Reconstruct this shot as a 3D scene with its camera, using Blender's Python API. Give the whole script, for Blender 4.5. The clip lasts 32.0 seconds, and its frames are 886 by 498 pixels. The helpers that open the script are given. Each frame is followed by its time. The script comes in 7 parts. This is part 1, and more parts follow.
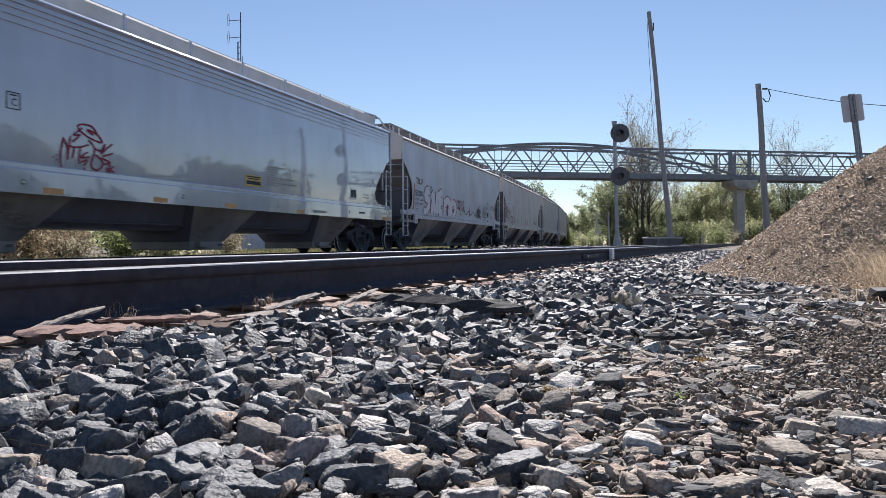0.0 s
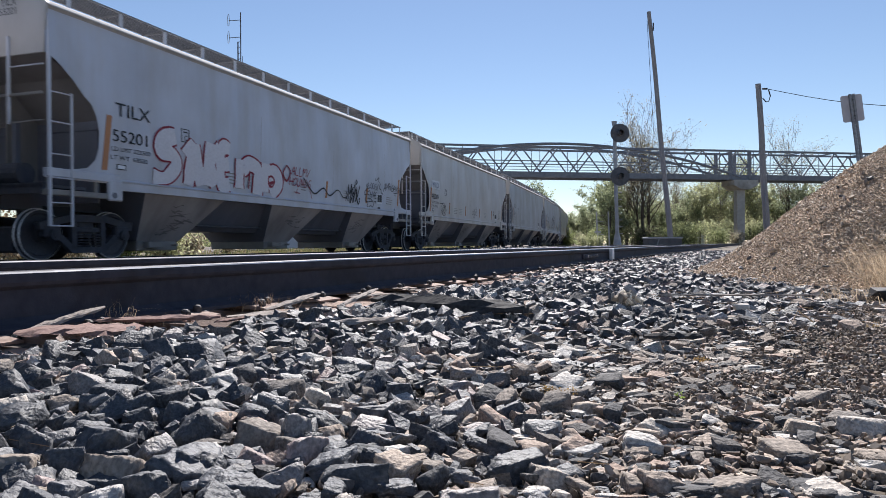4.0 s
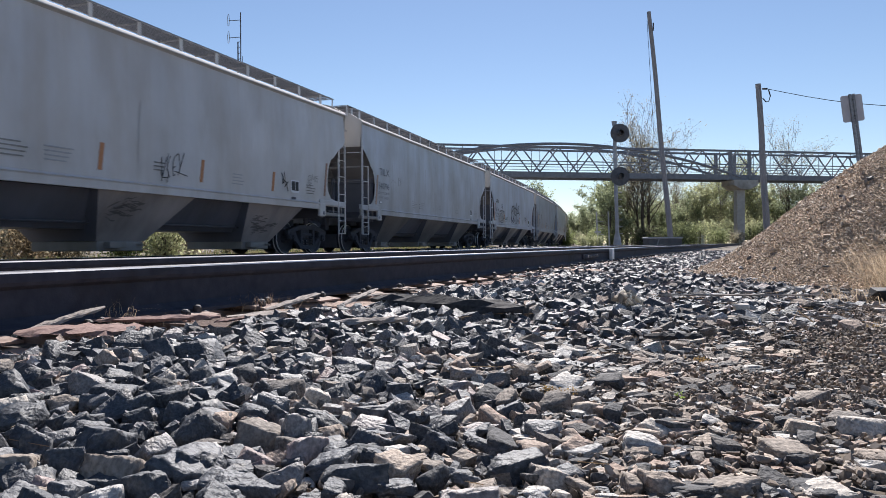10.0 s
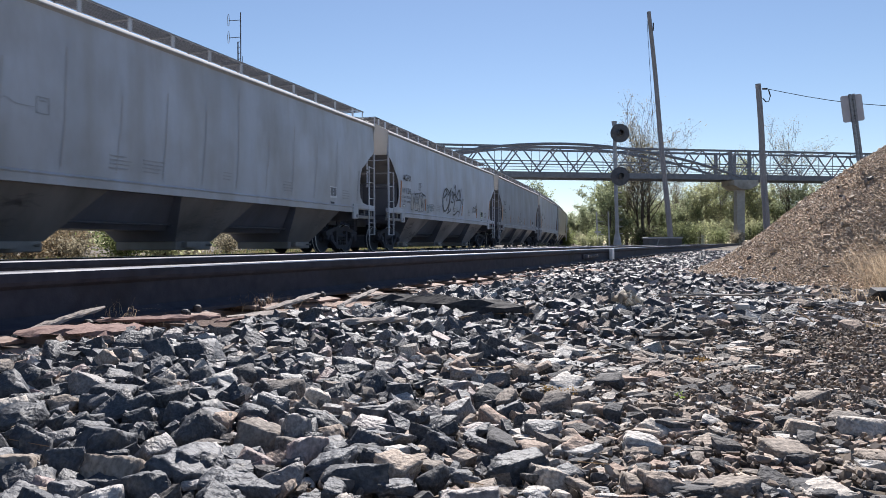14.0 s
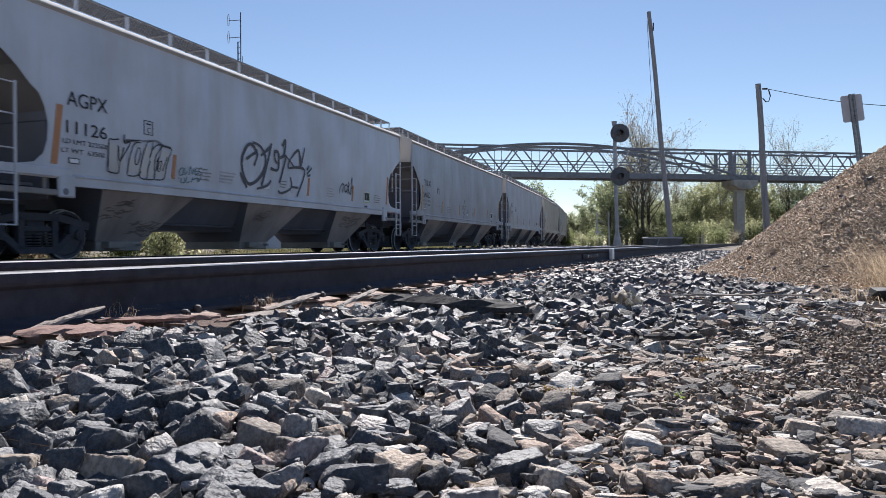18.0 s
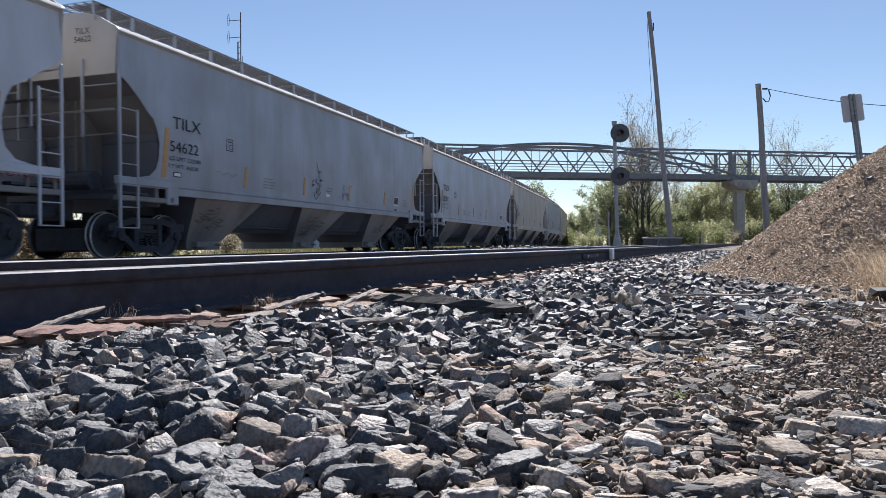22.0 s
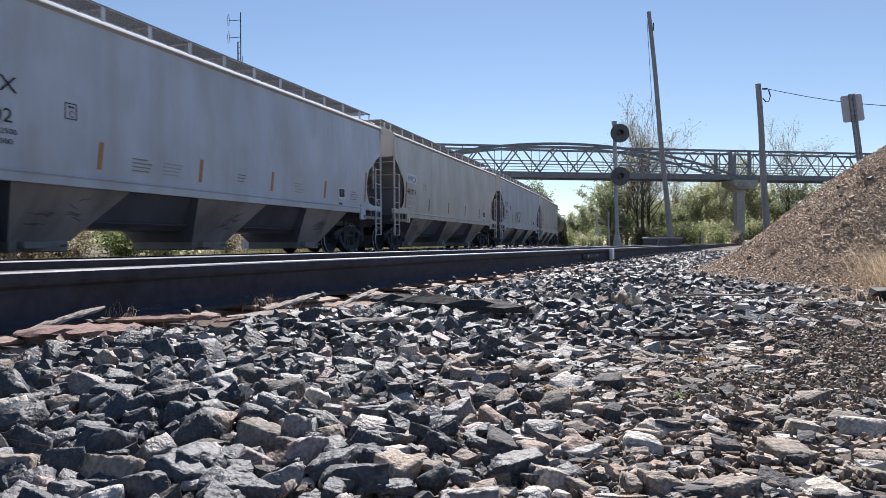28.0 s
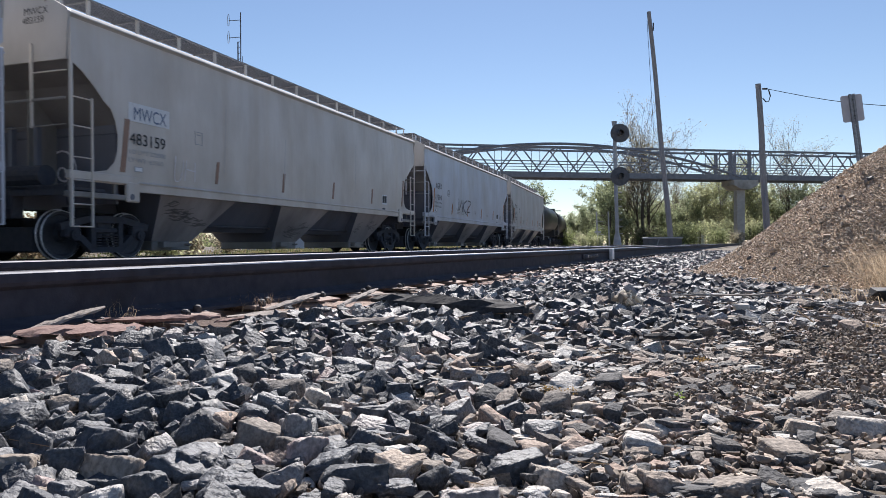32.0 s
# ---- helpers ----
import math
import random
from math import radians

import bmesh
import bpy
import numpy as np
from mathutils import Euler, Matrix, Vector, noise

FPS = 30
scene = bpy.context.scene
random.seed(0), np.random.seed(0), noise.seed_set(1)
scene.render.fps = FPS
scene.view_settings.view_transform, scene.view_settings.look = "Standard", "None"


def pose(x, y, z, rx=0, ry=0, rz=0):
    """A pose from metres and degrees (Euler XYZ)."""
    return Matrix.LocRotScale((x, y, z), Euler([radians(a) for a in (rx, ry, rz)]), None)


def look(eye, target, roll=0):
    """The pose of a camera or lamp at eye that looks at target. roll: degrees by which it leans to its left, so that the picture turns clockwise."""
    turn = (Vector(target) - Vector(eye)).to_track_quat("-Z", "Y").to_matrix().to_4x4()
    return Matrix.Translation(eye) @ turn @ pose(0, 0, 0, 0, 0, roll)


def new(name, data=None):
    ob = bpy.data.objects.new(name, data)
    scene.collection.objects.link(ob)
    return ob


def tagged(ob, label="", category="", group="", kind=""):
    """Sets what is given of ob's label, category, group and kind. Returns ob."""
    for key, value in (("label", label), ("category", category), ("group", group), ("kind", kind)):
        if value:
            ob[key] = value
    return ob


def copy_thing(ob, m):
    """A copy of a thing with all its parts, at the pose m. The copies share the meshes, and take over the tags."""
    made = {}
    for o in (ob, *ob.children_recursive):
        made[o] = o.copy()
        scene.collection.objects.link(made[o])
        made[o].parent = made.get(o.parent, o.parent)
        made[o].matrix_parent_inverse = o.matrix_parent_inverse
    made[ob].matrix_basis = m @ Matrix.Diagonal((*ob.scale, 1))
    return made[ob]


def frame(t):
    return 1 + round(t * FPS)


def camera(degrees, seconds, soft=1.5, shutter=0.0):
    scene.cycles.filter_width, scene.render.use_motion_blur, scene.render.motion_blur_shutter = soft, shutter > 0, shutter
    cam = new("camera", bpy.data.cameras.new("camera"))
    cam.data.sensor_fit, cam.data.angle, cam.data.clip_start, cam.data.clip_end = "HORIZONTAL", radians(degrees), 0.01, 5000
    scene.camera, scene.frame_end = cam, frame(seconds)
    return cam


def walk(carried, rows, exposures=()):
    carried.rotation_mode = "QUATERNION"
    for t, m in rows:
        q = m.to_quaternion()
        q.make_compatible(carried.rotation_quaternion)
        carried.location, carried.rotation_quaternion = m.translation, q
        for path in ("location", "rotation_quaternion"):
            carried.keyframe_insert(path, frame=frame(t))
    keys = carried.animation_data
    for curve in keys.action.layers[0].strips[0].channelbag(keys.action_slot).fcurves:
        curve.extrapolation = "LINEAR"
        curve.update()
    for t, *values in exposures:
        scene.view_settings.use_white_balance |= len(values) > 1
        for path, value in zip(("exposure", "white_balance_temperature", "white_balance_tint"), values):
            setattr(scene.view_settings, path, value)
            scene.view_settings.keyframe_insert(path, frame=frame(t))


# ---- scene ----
cam = camera(64.4, 32.0, soft=0.85, shutter=0.4)
EYE = Vector((0.0, 0.0, 0.30))
AIM = look(EYE, EYE + Vector((0.0, math.cos(radians(-0.403)), math.sin(radians(-0.403)))), -0.284)
walk(cam, [(0.0, AIM), (32.0, AIM)], [(0.0, 0.75, 6250, 14), (32.0, 0.75, 6250, 14)])

# ---- light: a clear spring sky, the sun high beyond the train, ahead and to the left ----
SUN_AZ, SUN_EL = 6.0, 43.0
world = bpy.data.worlds.new("world")
scene.world = world
world.use_nodes = True
wn = world.node_tree.nodes
sky = wn.new("ShaderNodeTexSky")
sky.sky_type, sky.sun_disc = "NISHITA", False
sky.sun_elevation, sky.sun_rotation = radians(SUN_EL), radians(SUN_AZ)
sky.altitude, sky.air_density, sky.dust_density, sky.ozone_density = 350, 1.0, 0.08, 1.5
wn["Background"].inputs["Strength"].default_value = 0.063
world.node_tree.links.new(sky.outputs["Color"], wn["Background"].inputs["Color"])
sun = new("sun", bpy.data.lights.new("sun", "SUN"))
sun.data.energy, sun.data.angle, sun.data.color = 5.0, radians(0.53), (1.0, 0.95, 0.87)
sd = Vector((math.sin(radians(SUN_AZ)) * math.cos(radians(SUN_EL)), math.cos(radians(SUN_AZ)) * math.cos(radians(SUN_EL)), math.sin(radians(SUN_EL))))
sun.matrix_world = look(sd * 100, (0, 0, 0))

# ---- materials ----
def mat(name, c1, c2, rough=0.8, metal=0.0, size=0.1, bump=0.0, bump_size=None, dirt=None, dirt_size=1.0, dirt_at=0.55, spread=0.1,
        island=0.0, stretch=None, spec=0.4, third=None, object_random=0.0, relief=0.3, speck=0.0, dirt_soft=0.2):
    """A surface that varies between two colours at a fine scale, with blotches of dirt at a coarse one."""
    m = bpy.data.materials.new(name)
    m.use_nodes = True
    n, l = m.node_tree.nodes, m.node_tree.links
    b = n["Principled BSDF"]
    b.inputs["Roughness"].default_value, b.inputs["Metallic"].default_value = rough, metal
    b.inputs["Specular IOR Level"].default_value = spec
    co = n.new("ShaderNodeTexCoord").outputs["Object"]
    if stretch:
        mp = n.new("ShaderNodeMapping")
        mp.inputs["Scale"].default_value = stretch
        l.new(co, mp.inputs["Vector"])
        co = mp.outputs["Vector"]
    def tex(s, detail=5.0):
        t = n.new("ShaderNodeTexNoise")
        t.inputs["Scale"].default_value, t.inputs["Detail"].default_value = 1.0 / s, detail
        l.new(co, t.inputs["Vector"])
        return t.outputs["Fac"]
    def ramp(fac, lo, hi, stops):
        r = n.new("ShaderNodeValToRGB")
        r.color_ramp.elements[0].position, r.color_ramp.elements[1].position = lo, hi
        r.color_ramp.elements[0].color, r.color_ramp.elements[1].color = (*stops[0], 1), (*stops[1], 1)
        l.new(fac, r.inputs["Fac"])
        return r
    def mix(fac, a, c):
        x = n.new("ShaderNodeMix")
        x.data_type = "RGBA"
        l.new(fac, x.inputs["Factor"])
        for sock, val in ((x.inputs["A"], a), (x.inputs["B"], c)):
            if isinstance(val, tuple):
                sock.default_value = (*val, 1)
            else:
                l.new(val, sock)
        return x.outputs["Result"]
    col = ramp(tex(size), 0.5 - spread * 2, 0.5 + spread * 2, (c1, c2)).outputs["Color"]
    rnd = None
    if island:
        rnd = n.new("ShaderNodeNewGeometry").outputs["Random Per Island"]
    elif object_random:
        rnd = n.new("ShaderNodeObjectInfo").outputs["Random"]
    if rnd is not None:
        amount = island or object_random
        r = n.new("ShaderNodeValToRGB")
        r.color_ramp.elements[0].color, r.color_ramp.elements[1].color = (*[v * (1 - amount) for v in c1], 1), (*[min(1, v * (1 + amount)) for v in c2], 1)
        if third:
            for at, c in third:
                r.color_ramp.elements.new(at).color = (*c, 1)
        l.new(rnd, r.inputs["Fac"])
        k = n.new("ShaderNodeMix")
        k.data_type = "RGBA"
        k.inputs["Factor"].default_value = 0.8
        l.new(col, k.inputs["A"])
        l.new(r.outputs["Color"], k.inputs["B"])
        col = k.outputs["Result"]
    if dirt:
        d = ramp(tex(dirt_size, 6.0), dirt_at, dirt_at + dirt_soft, ((0, 0, 0), (1, 1, 1)))
        col = mix(d.outputs["Color"], col, dirt)
    if speck:        # fine mineral grain
        x = n.new("ShaderNodeMix")
        x.data_type, x.blend_type = "RGBA", "MULTIPLY"
        x.inputs["Factor"].default_value = 1.0
        l.new(col, x.inputs["A"])
        l.new(ramp(tex(size * 0.25, 4.0), 0.35, 0.65, ((1 - speck,) * 3, (1 + speck,) * 3)).outputs["Color"], x.inputs["B"])
        col = x.outputs["Result"]
    l.new(col, b.inputs["Base Color"])
    if bump:
        bp = n.new("ShaderNodeBump")
        bp.inputs["Strength"].default_value, bp.inputs["Distance"].default_value = min(1.0, bump * 10), (bump_size or size) * relief
        l.new(tex(bump_size or size, 8.0), bp.inputs["Height"])
        l.new(bp.outputs["Normal"], b.inputs["Normal"])
    return m

DARKS = [(0.27, (0.017, 0.022, 0.032)), (0.54, (0.029, 0.035, 0.047)), (0.70, (0.052, 0.058, 0.071)), (0.80, (0.14, 0.139, 0.143)), (0.88, (0.28, 0.252, 0.236)), (0.93, (0.29, 0.192, 0.168)), (0.97, (0.50, 0.475, 0.45))]
TANS = [(0.18, (0.072, 0.068, 0.068)), (0.36, (0.185, 0.158, 0.134)), (0.56, (0.34, 0.276, 0.220)), (0.72, (0.375, 0.265, 0.203)), (0.85, (0.48, 0.40, 0.32)), (0.95, (0.60, 0.56, 0.51))]
def stone_mat(name, stops, single):
    return mat(name, (0.06, 0.065, 0.073), (0.34, 0.33, 0.315), 0.58 if stops is DARKS else 0.8, size=0.018, bump=0.1, bump_size=0.009, relief=0.75, speck=0.3, spec=0.5 if stops is DARKS else 0.25, third=stops, dirt=(0.20, 0.178, 0.155), dirt_size=0.03, dirt_at=0.58,
               island=0.0 if single else 0.3, object_random=0.3 if single else 0.0, stretch=(0.028, 0.028, 0.028) if single else None)
STONE, STONE_ONE = stone_mat("ballast_stone", DARKS, False), stone_mat("single_ballast_stone", DARKS, True)
TAN, TAN_ONE = stone_mat("tan_ballast_stone", TANS, False), stone_mat("single_tan_stone", TANS, True)
SOIL = mat("brown_soil_grit", (0.08, 0.065, 0.052), (0.34, 0.27, 0.21), 0.9, size=0.02, bump=0.05, bump_size=0.006, island=0.4,
           third=[(0.3, (0.14, 0.115, 0.095)), (0.6, (0.26, 0.21, 0.165)), (0.85, (0.42, 0.35, 0.28))])
PEA = mat("gravel_stone", (0.33, 0.255, 0.185), (0.66, 0.53, 0.40), 0.7, size=0.02, bump=0.05, bump_size=0.006, island=0.3,
          third=[(0.12, (0.18, 0.145, 0.115)), (0.32, (0.41, 0.315, 0.225)), (0.65, (0.55, 0.43, 0.31)), (0.9, (0.70, 0.60, 0.485))])
GROUND = mat("ground_gravel", (0.08, 0.068, 0.056), (0.22, 0.18, 0.145), 0.95, size=0.05, bump=0.1, bump_size=0.04, dirt=(0.12, 0.12, 0.07), dirt_size=6.0)
PILEM = mat("pile_gravel", (0.28, 0.205, 0.14), (0.46, 0.345, 0.235), 0.95, size=0.015, bump=0.1, bump_size=0.02, relief=0.6, dirt=(0.19, 0.145, 0.11), dirt_size=0.4)
RAIL = mat("rail_steel", (0.034, 0.036, 0.052), (0.058, 0.058, 0.074), 0.8, 0.0, size=0.05, bump=0.04, bump_size=0.01, dirt=(0.03, 0.028, 0.03), dirt_size=0.3)
RAILTOP = mat("rail_head", (0.30, 0.296, 0.304), (0.46, 0.455, 0.465), 0.26, 0.95, size=0.05, dirt=(0.16, 0.145, 0.145), dirt_size=0.5, dirt_at=0.55)
RAILRUN = mat("rail_shoulder_rust", (0.03, 0.029, 0.034), (0.06, 0.056, 0.06), 0.55, 0.5, size=0.02, bump=0.015, bump_size=0.01)
TIE = mat("tie_wood", (0.15, 0.10, 0.08), (0.44, 0.325, 0.26), 0.9, size=0.03, bump=0.09, bump_size=0.02, stretch=(1, 8, 4), object_random=0.3)
TRUCKM = mat("black_cast_truck", (0.048, 0.052, 0.066), (0.07, 0.072, 0.085), 0.8, 0.0, size=0.1, bump=0.03, bump_size=0.02, dirt=(0.06, 0.055, 0.052), dirt_size=0.3)
STEEL = mat("dark_steel", (0.07, 0.074, 0.09), (0.10, 0.102, 0.118), 0.75, 0.0, size=0.1, bump=0.03, bump_size=0.02, dirt=(0.10, 0.094, 0.092), dirt_size=0.4)
WHEEL = mat("wheel_steel", (0.055, 0.058, 0.072), (0.08, 0.083, 0.095), 0.6, 0.1, size=0.05, bump=0.02)
TREAD = mat("tread_and_lit_rim", (0.66, 0.66, 0.67), (0.80, 0.80, 0.81), 0.42, 0.35, size=0.05)
def paint(name, a, b, dirt, at=0.55, streaks=0.14, rough=0.42):
    m = mat(name, a, b, rough, size=1.2, bump=0.012, bump_size=0.5, dirt=dirt, dirt_size=0.9, dirt_at=at - 0.08, dirt_soft=0.42, stretch=(1, 1.3, 0.5), spec=0.45)
    n, l = m.node_tree.nodes, m.node_tree.links
    src = n["Principled BSDF"].inputs["Base Color"].links[0].from_socket
    for scale, lo, hi, weak in (((0.5, 2.6, 0.16), 0.48, 0.80, 0.35), ((0.4, 0.5, 0.55), 0.40, 0.72, 1.0)):    # run-down dirt, and smoky clouds
        mp, t, r, x = n.new("ShaderNodeMapping"), n.new("ShaderNodeTexNoise"), n.new("ShaderNodeValToRGB"), n.new("ShaderNodeMix")
        mp.inputs["Scale"].default_value = scale
        t.inputs["Scale"].default_value, t.inputs["Detail"].default_value = 1.0, 4.0
        l.new(n["Texture Coordinate"].outputs["Object"], mp.inputs["Vector"])
        l.new(mp.outputs["Vector"], t.inputs["Vector"])
        r.color_ramp.elements[0].position, r.color_ramp.elements[1].position = lo, hi
        k = 1 - streaks * weak
        r.color_ramp.elements[0].color, r.color_ramp.elements[1].color = (1, 1, 1, 1), (k, k * 0.97, k * 0.93, 1)
        l.new(t.outputs["Fac"], r.inputs["Fac"])
        x.data_type, x.blend_type = "RGBA", "MULTIPLY"
        x.inputs["Factor"].default_value = 1.0
        l.new(src, x.inputs["A"])
        l.new(r.outputs["Color"], x.inputs["B"])
        src = x.outputs["Result"]
    l.new(src, n["Principled BSDF"].inputs["Base Color"])
    return m
def coated(m):
    """A paint under a clear, mirror-smooth coat."""
    b = m.node_tree.nodes["Principled BSDF"]
    b.inputs["Coat Weight"].default_value, b.inputs["Coat Roughness"].default_value, b.inputs["Coat IOR"].default_value = 1.0, 0.03, 1.9
    b.inputs["Specular IOR Level"].default_value = 0.8
    return m
GREY = paint("grey_paint", (0.565, 0.605, 0.69), (0.655, 0.695, 0.785), (0.50, 0.51, 0.535))
GREY2 = paint("beige_grey_paint", (0.60, 0.60, 0.61), (0.70, 0.695, 0.70), (0.51, 0.48, 0.45))
WHITEP = coated(paint("white_gloss_paint", (0.40, 0.435, 0.535), (0.46, 0.495, 0.60), (0.39, 0.42, 0.50), 0.6, 0.06, 0.12))
BEIGE = paint("beige_paint", (0.635, 0.60, 0.56), (0.735, 0.695, 0.65), (0.54, 0.49, 0.43), 0.55)
GREY3 = paint("stained_grey_paint", (0.54, 0.57, 0.625), (0.625, 0.655, 0.715), (0.44, 0.44, 0.44), 0.5, streaks=0.2)
DULL = paint("dull_blue_grey_paint", (0.42, 0.455, 0.53), (0.50, 0.535, 0.61), (0.36, 0.375, 0.41), 0.5, streaks=0.2)
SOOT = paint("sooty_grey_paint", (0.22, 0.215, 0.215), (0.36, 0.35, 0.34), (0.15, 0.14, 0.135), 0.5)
# Slope sheets are darker than the body sides.
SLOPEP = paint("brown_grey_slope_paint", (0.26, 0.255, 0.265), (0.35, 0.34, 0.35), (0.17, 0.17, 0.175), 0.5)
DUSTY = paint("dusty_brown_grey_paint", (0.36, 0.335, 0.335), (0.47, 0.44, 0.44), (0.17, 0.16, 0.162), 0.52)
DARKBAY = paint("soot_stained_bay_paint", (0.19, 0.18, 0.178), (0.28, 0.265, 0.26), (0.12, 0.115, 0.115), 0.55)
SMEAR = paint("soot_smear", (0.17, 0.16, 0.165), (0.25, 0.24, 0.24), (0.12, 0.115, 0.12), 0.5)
# Dark blue-grey that puts the shade of undersides and recesses into the colour.
SHADEP = paint("recess_shade_paint", (0.145, 0.158, 0.205), (0.20, 0.212, 0.265), (0.15, 0.152, 0.18))
BLACKP = paint("black_tank_paint", (0.02, 0.021, 0.026), (0.04, 0.041, 0.048), (0.06, 0.06, 0.062))
ROOFP = mat("chalky_roof_paint", (0.42, 0.42, 0.425), (0.53, 0.525, 0.525), 0.85, size=0.4, bump=0.02, bump_size=0.1, dirt=(0.36, 0.345, 0.33), dirt_size=0.8, spec=0.15)
ENDP = paint("dusty_end_paint", (0.455, 0.445, 0.435), (0.545, 0.53, 0.515), (0.37, 0.35, 0.33), 0.52)
SKIRTP = mat("white_skirt_paint", (0.56, 0.555, 0.55), (0.68, 0.67, 0.665), 0.7, size=0.4, dirt=(0.48, 0.46, 0.43), dirt_size=0.8, spec=0.2)
GRATE = mat("galvanized", (0.22, 0.22, 0.23), (0.36, 0.36, 0.365), 0.6, 0.4, size=0.05)
# Steel paint lightened and blued to put the distance haze into the colour.
BRIDGE = mat("hazed_bridge_steel", (0.18, 0.19, 0.215), (0.25, 0.258, 0.28), 0.6, 0.0, size=0.4, bump=0.02)
CONC = mat("concrete", (0.36, 0.34, 0.31), (0.48, 0.46, 0.43), 0.9, size=0.3, bump=0.04, bump_size=0.05, dirt=(0.26, 0.245, 0.22), dirt_size=1.2)
POLE = mat("pole_wood", (0.23, 0.225, 0.235), (0.37, 0.355, 0.36), 0.9, size=0.05, bump=0.06, stretch=(3, 3, 0.25))
BARK = mat("bark", (0.06, 0.05, 0.042), (0.15, 0.13, 0.11), 0.95, size=0.1, bump=0.06, stretch=(2, 2, 0.4))
SIGALU = mat("signal_grey", (0.34, 0.35, 0.37), (0.46, 0.465, 0.48), 0.6, 0.1, size=0.2, bump=0.02)
BLACKM = mat("black_metal", (0.015, 0.015, 0.017), (0.035, 0.035, 0.037), 0.6, 0.2, size=0.1)
# Black paint lightened so that the colour carries the lens veil.
HAZEBLACK = mat("haze_lifted_black", (0.09, 0.095, 0.108), (0.14, 0.145, 0.155), 0.7, 0.0, size=0.15, bump=0.01)
def leafmat(name, a, b):
    m = mat(name, a, b, 0.6, size=0.5, island=0.35, spec=0.2)
    nb = m.node_tree.nodes["Principled BSDF"]
    nb.inputs["Transmission Weight"].default_value = 0.0
    tr = m.node_tree.nodes.new("ShaderNodeBsdfTranslucent")
    mx = m.node_tree.nodes.new("ShaderNodeMixShader")
    mx.inputs["Fac"].default_value = 0.62
    src = nb.inputs["Base Color"].links[0].from_socket
    m.node_tree.links.new(src, tr.inputs["Color"])
    m.node_tree.links.new(nb.outputs["BSDF"], mx.inputs[1])
    m.node_tree.links.new(tr.outputs["BSDF"], mx.inputs[2])
    m.node_tree.links.new(mx.outputs["Shader"], m.node_tree.nodes["Material Output"].inputs["Surface"])
    return m
LEAF = leafmat("leaf_green", (0.225, 0.26, 0.155), (0.35, 0.385, 0.235))
LEAFY = leafmat("leaf_spring", (0.34, 0.36, 0.205), (0.48, 0.49, 0.295))
LEAFB = leafmat("leaf_brush", (0.18, 0.21, 0.105), (0.30, 0.33, 0.165))
LEAFD = leafmat("leaf_dark", (0.19, 0.225, 0.12), (0.29, 0.335, 0.17))
TWIG = leafmat("budding_twig", (0.22, 0.195, 0.14), (0.36, 0.325, 0.23))
BARKP = mat("pale_bark", (0.16, 0.14, 0.12), (0.30, 0.27, 0.23), 0.95, size=0.1, bump=0.06, stretch=(2, 2, 0.4))
STRAW = leafmat("dry_grass", (0.32, 0.24, 0.165), (0.52, 0.42, 0.30))
# Darker grass, straw and leaf put the shaded side of far brush into colour.
GRASS = leafmat("verge_grass", (0.06, 0.08, 0.03), (0.13, 0.15, 0.055))
STRAWD = leafmat("shade_tone_straw", (0.15, 0.115, 0.07), (0.26, 0.205, 0.13))
LEAFS = leafmat("shade_tone_leaf", (0.10, 0.125, 0.05), (0.20, 0.235, 0.095))

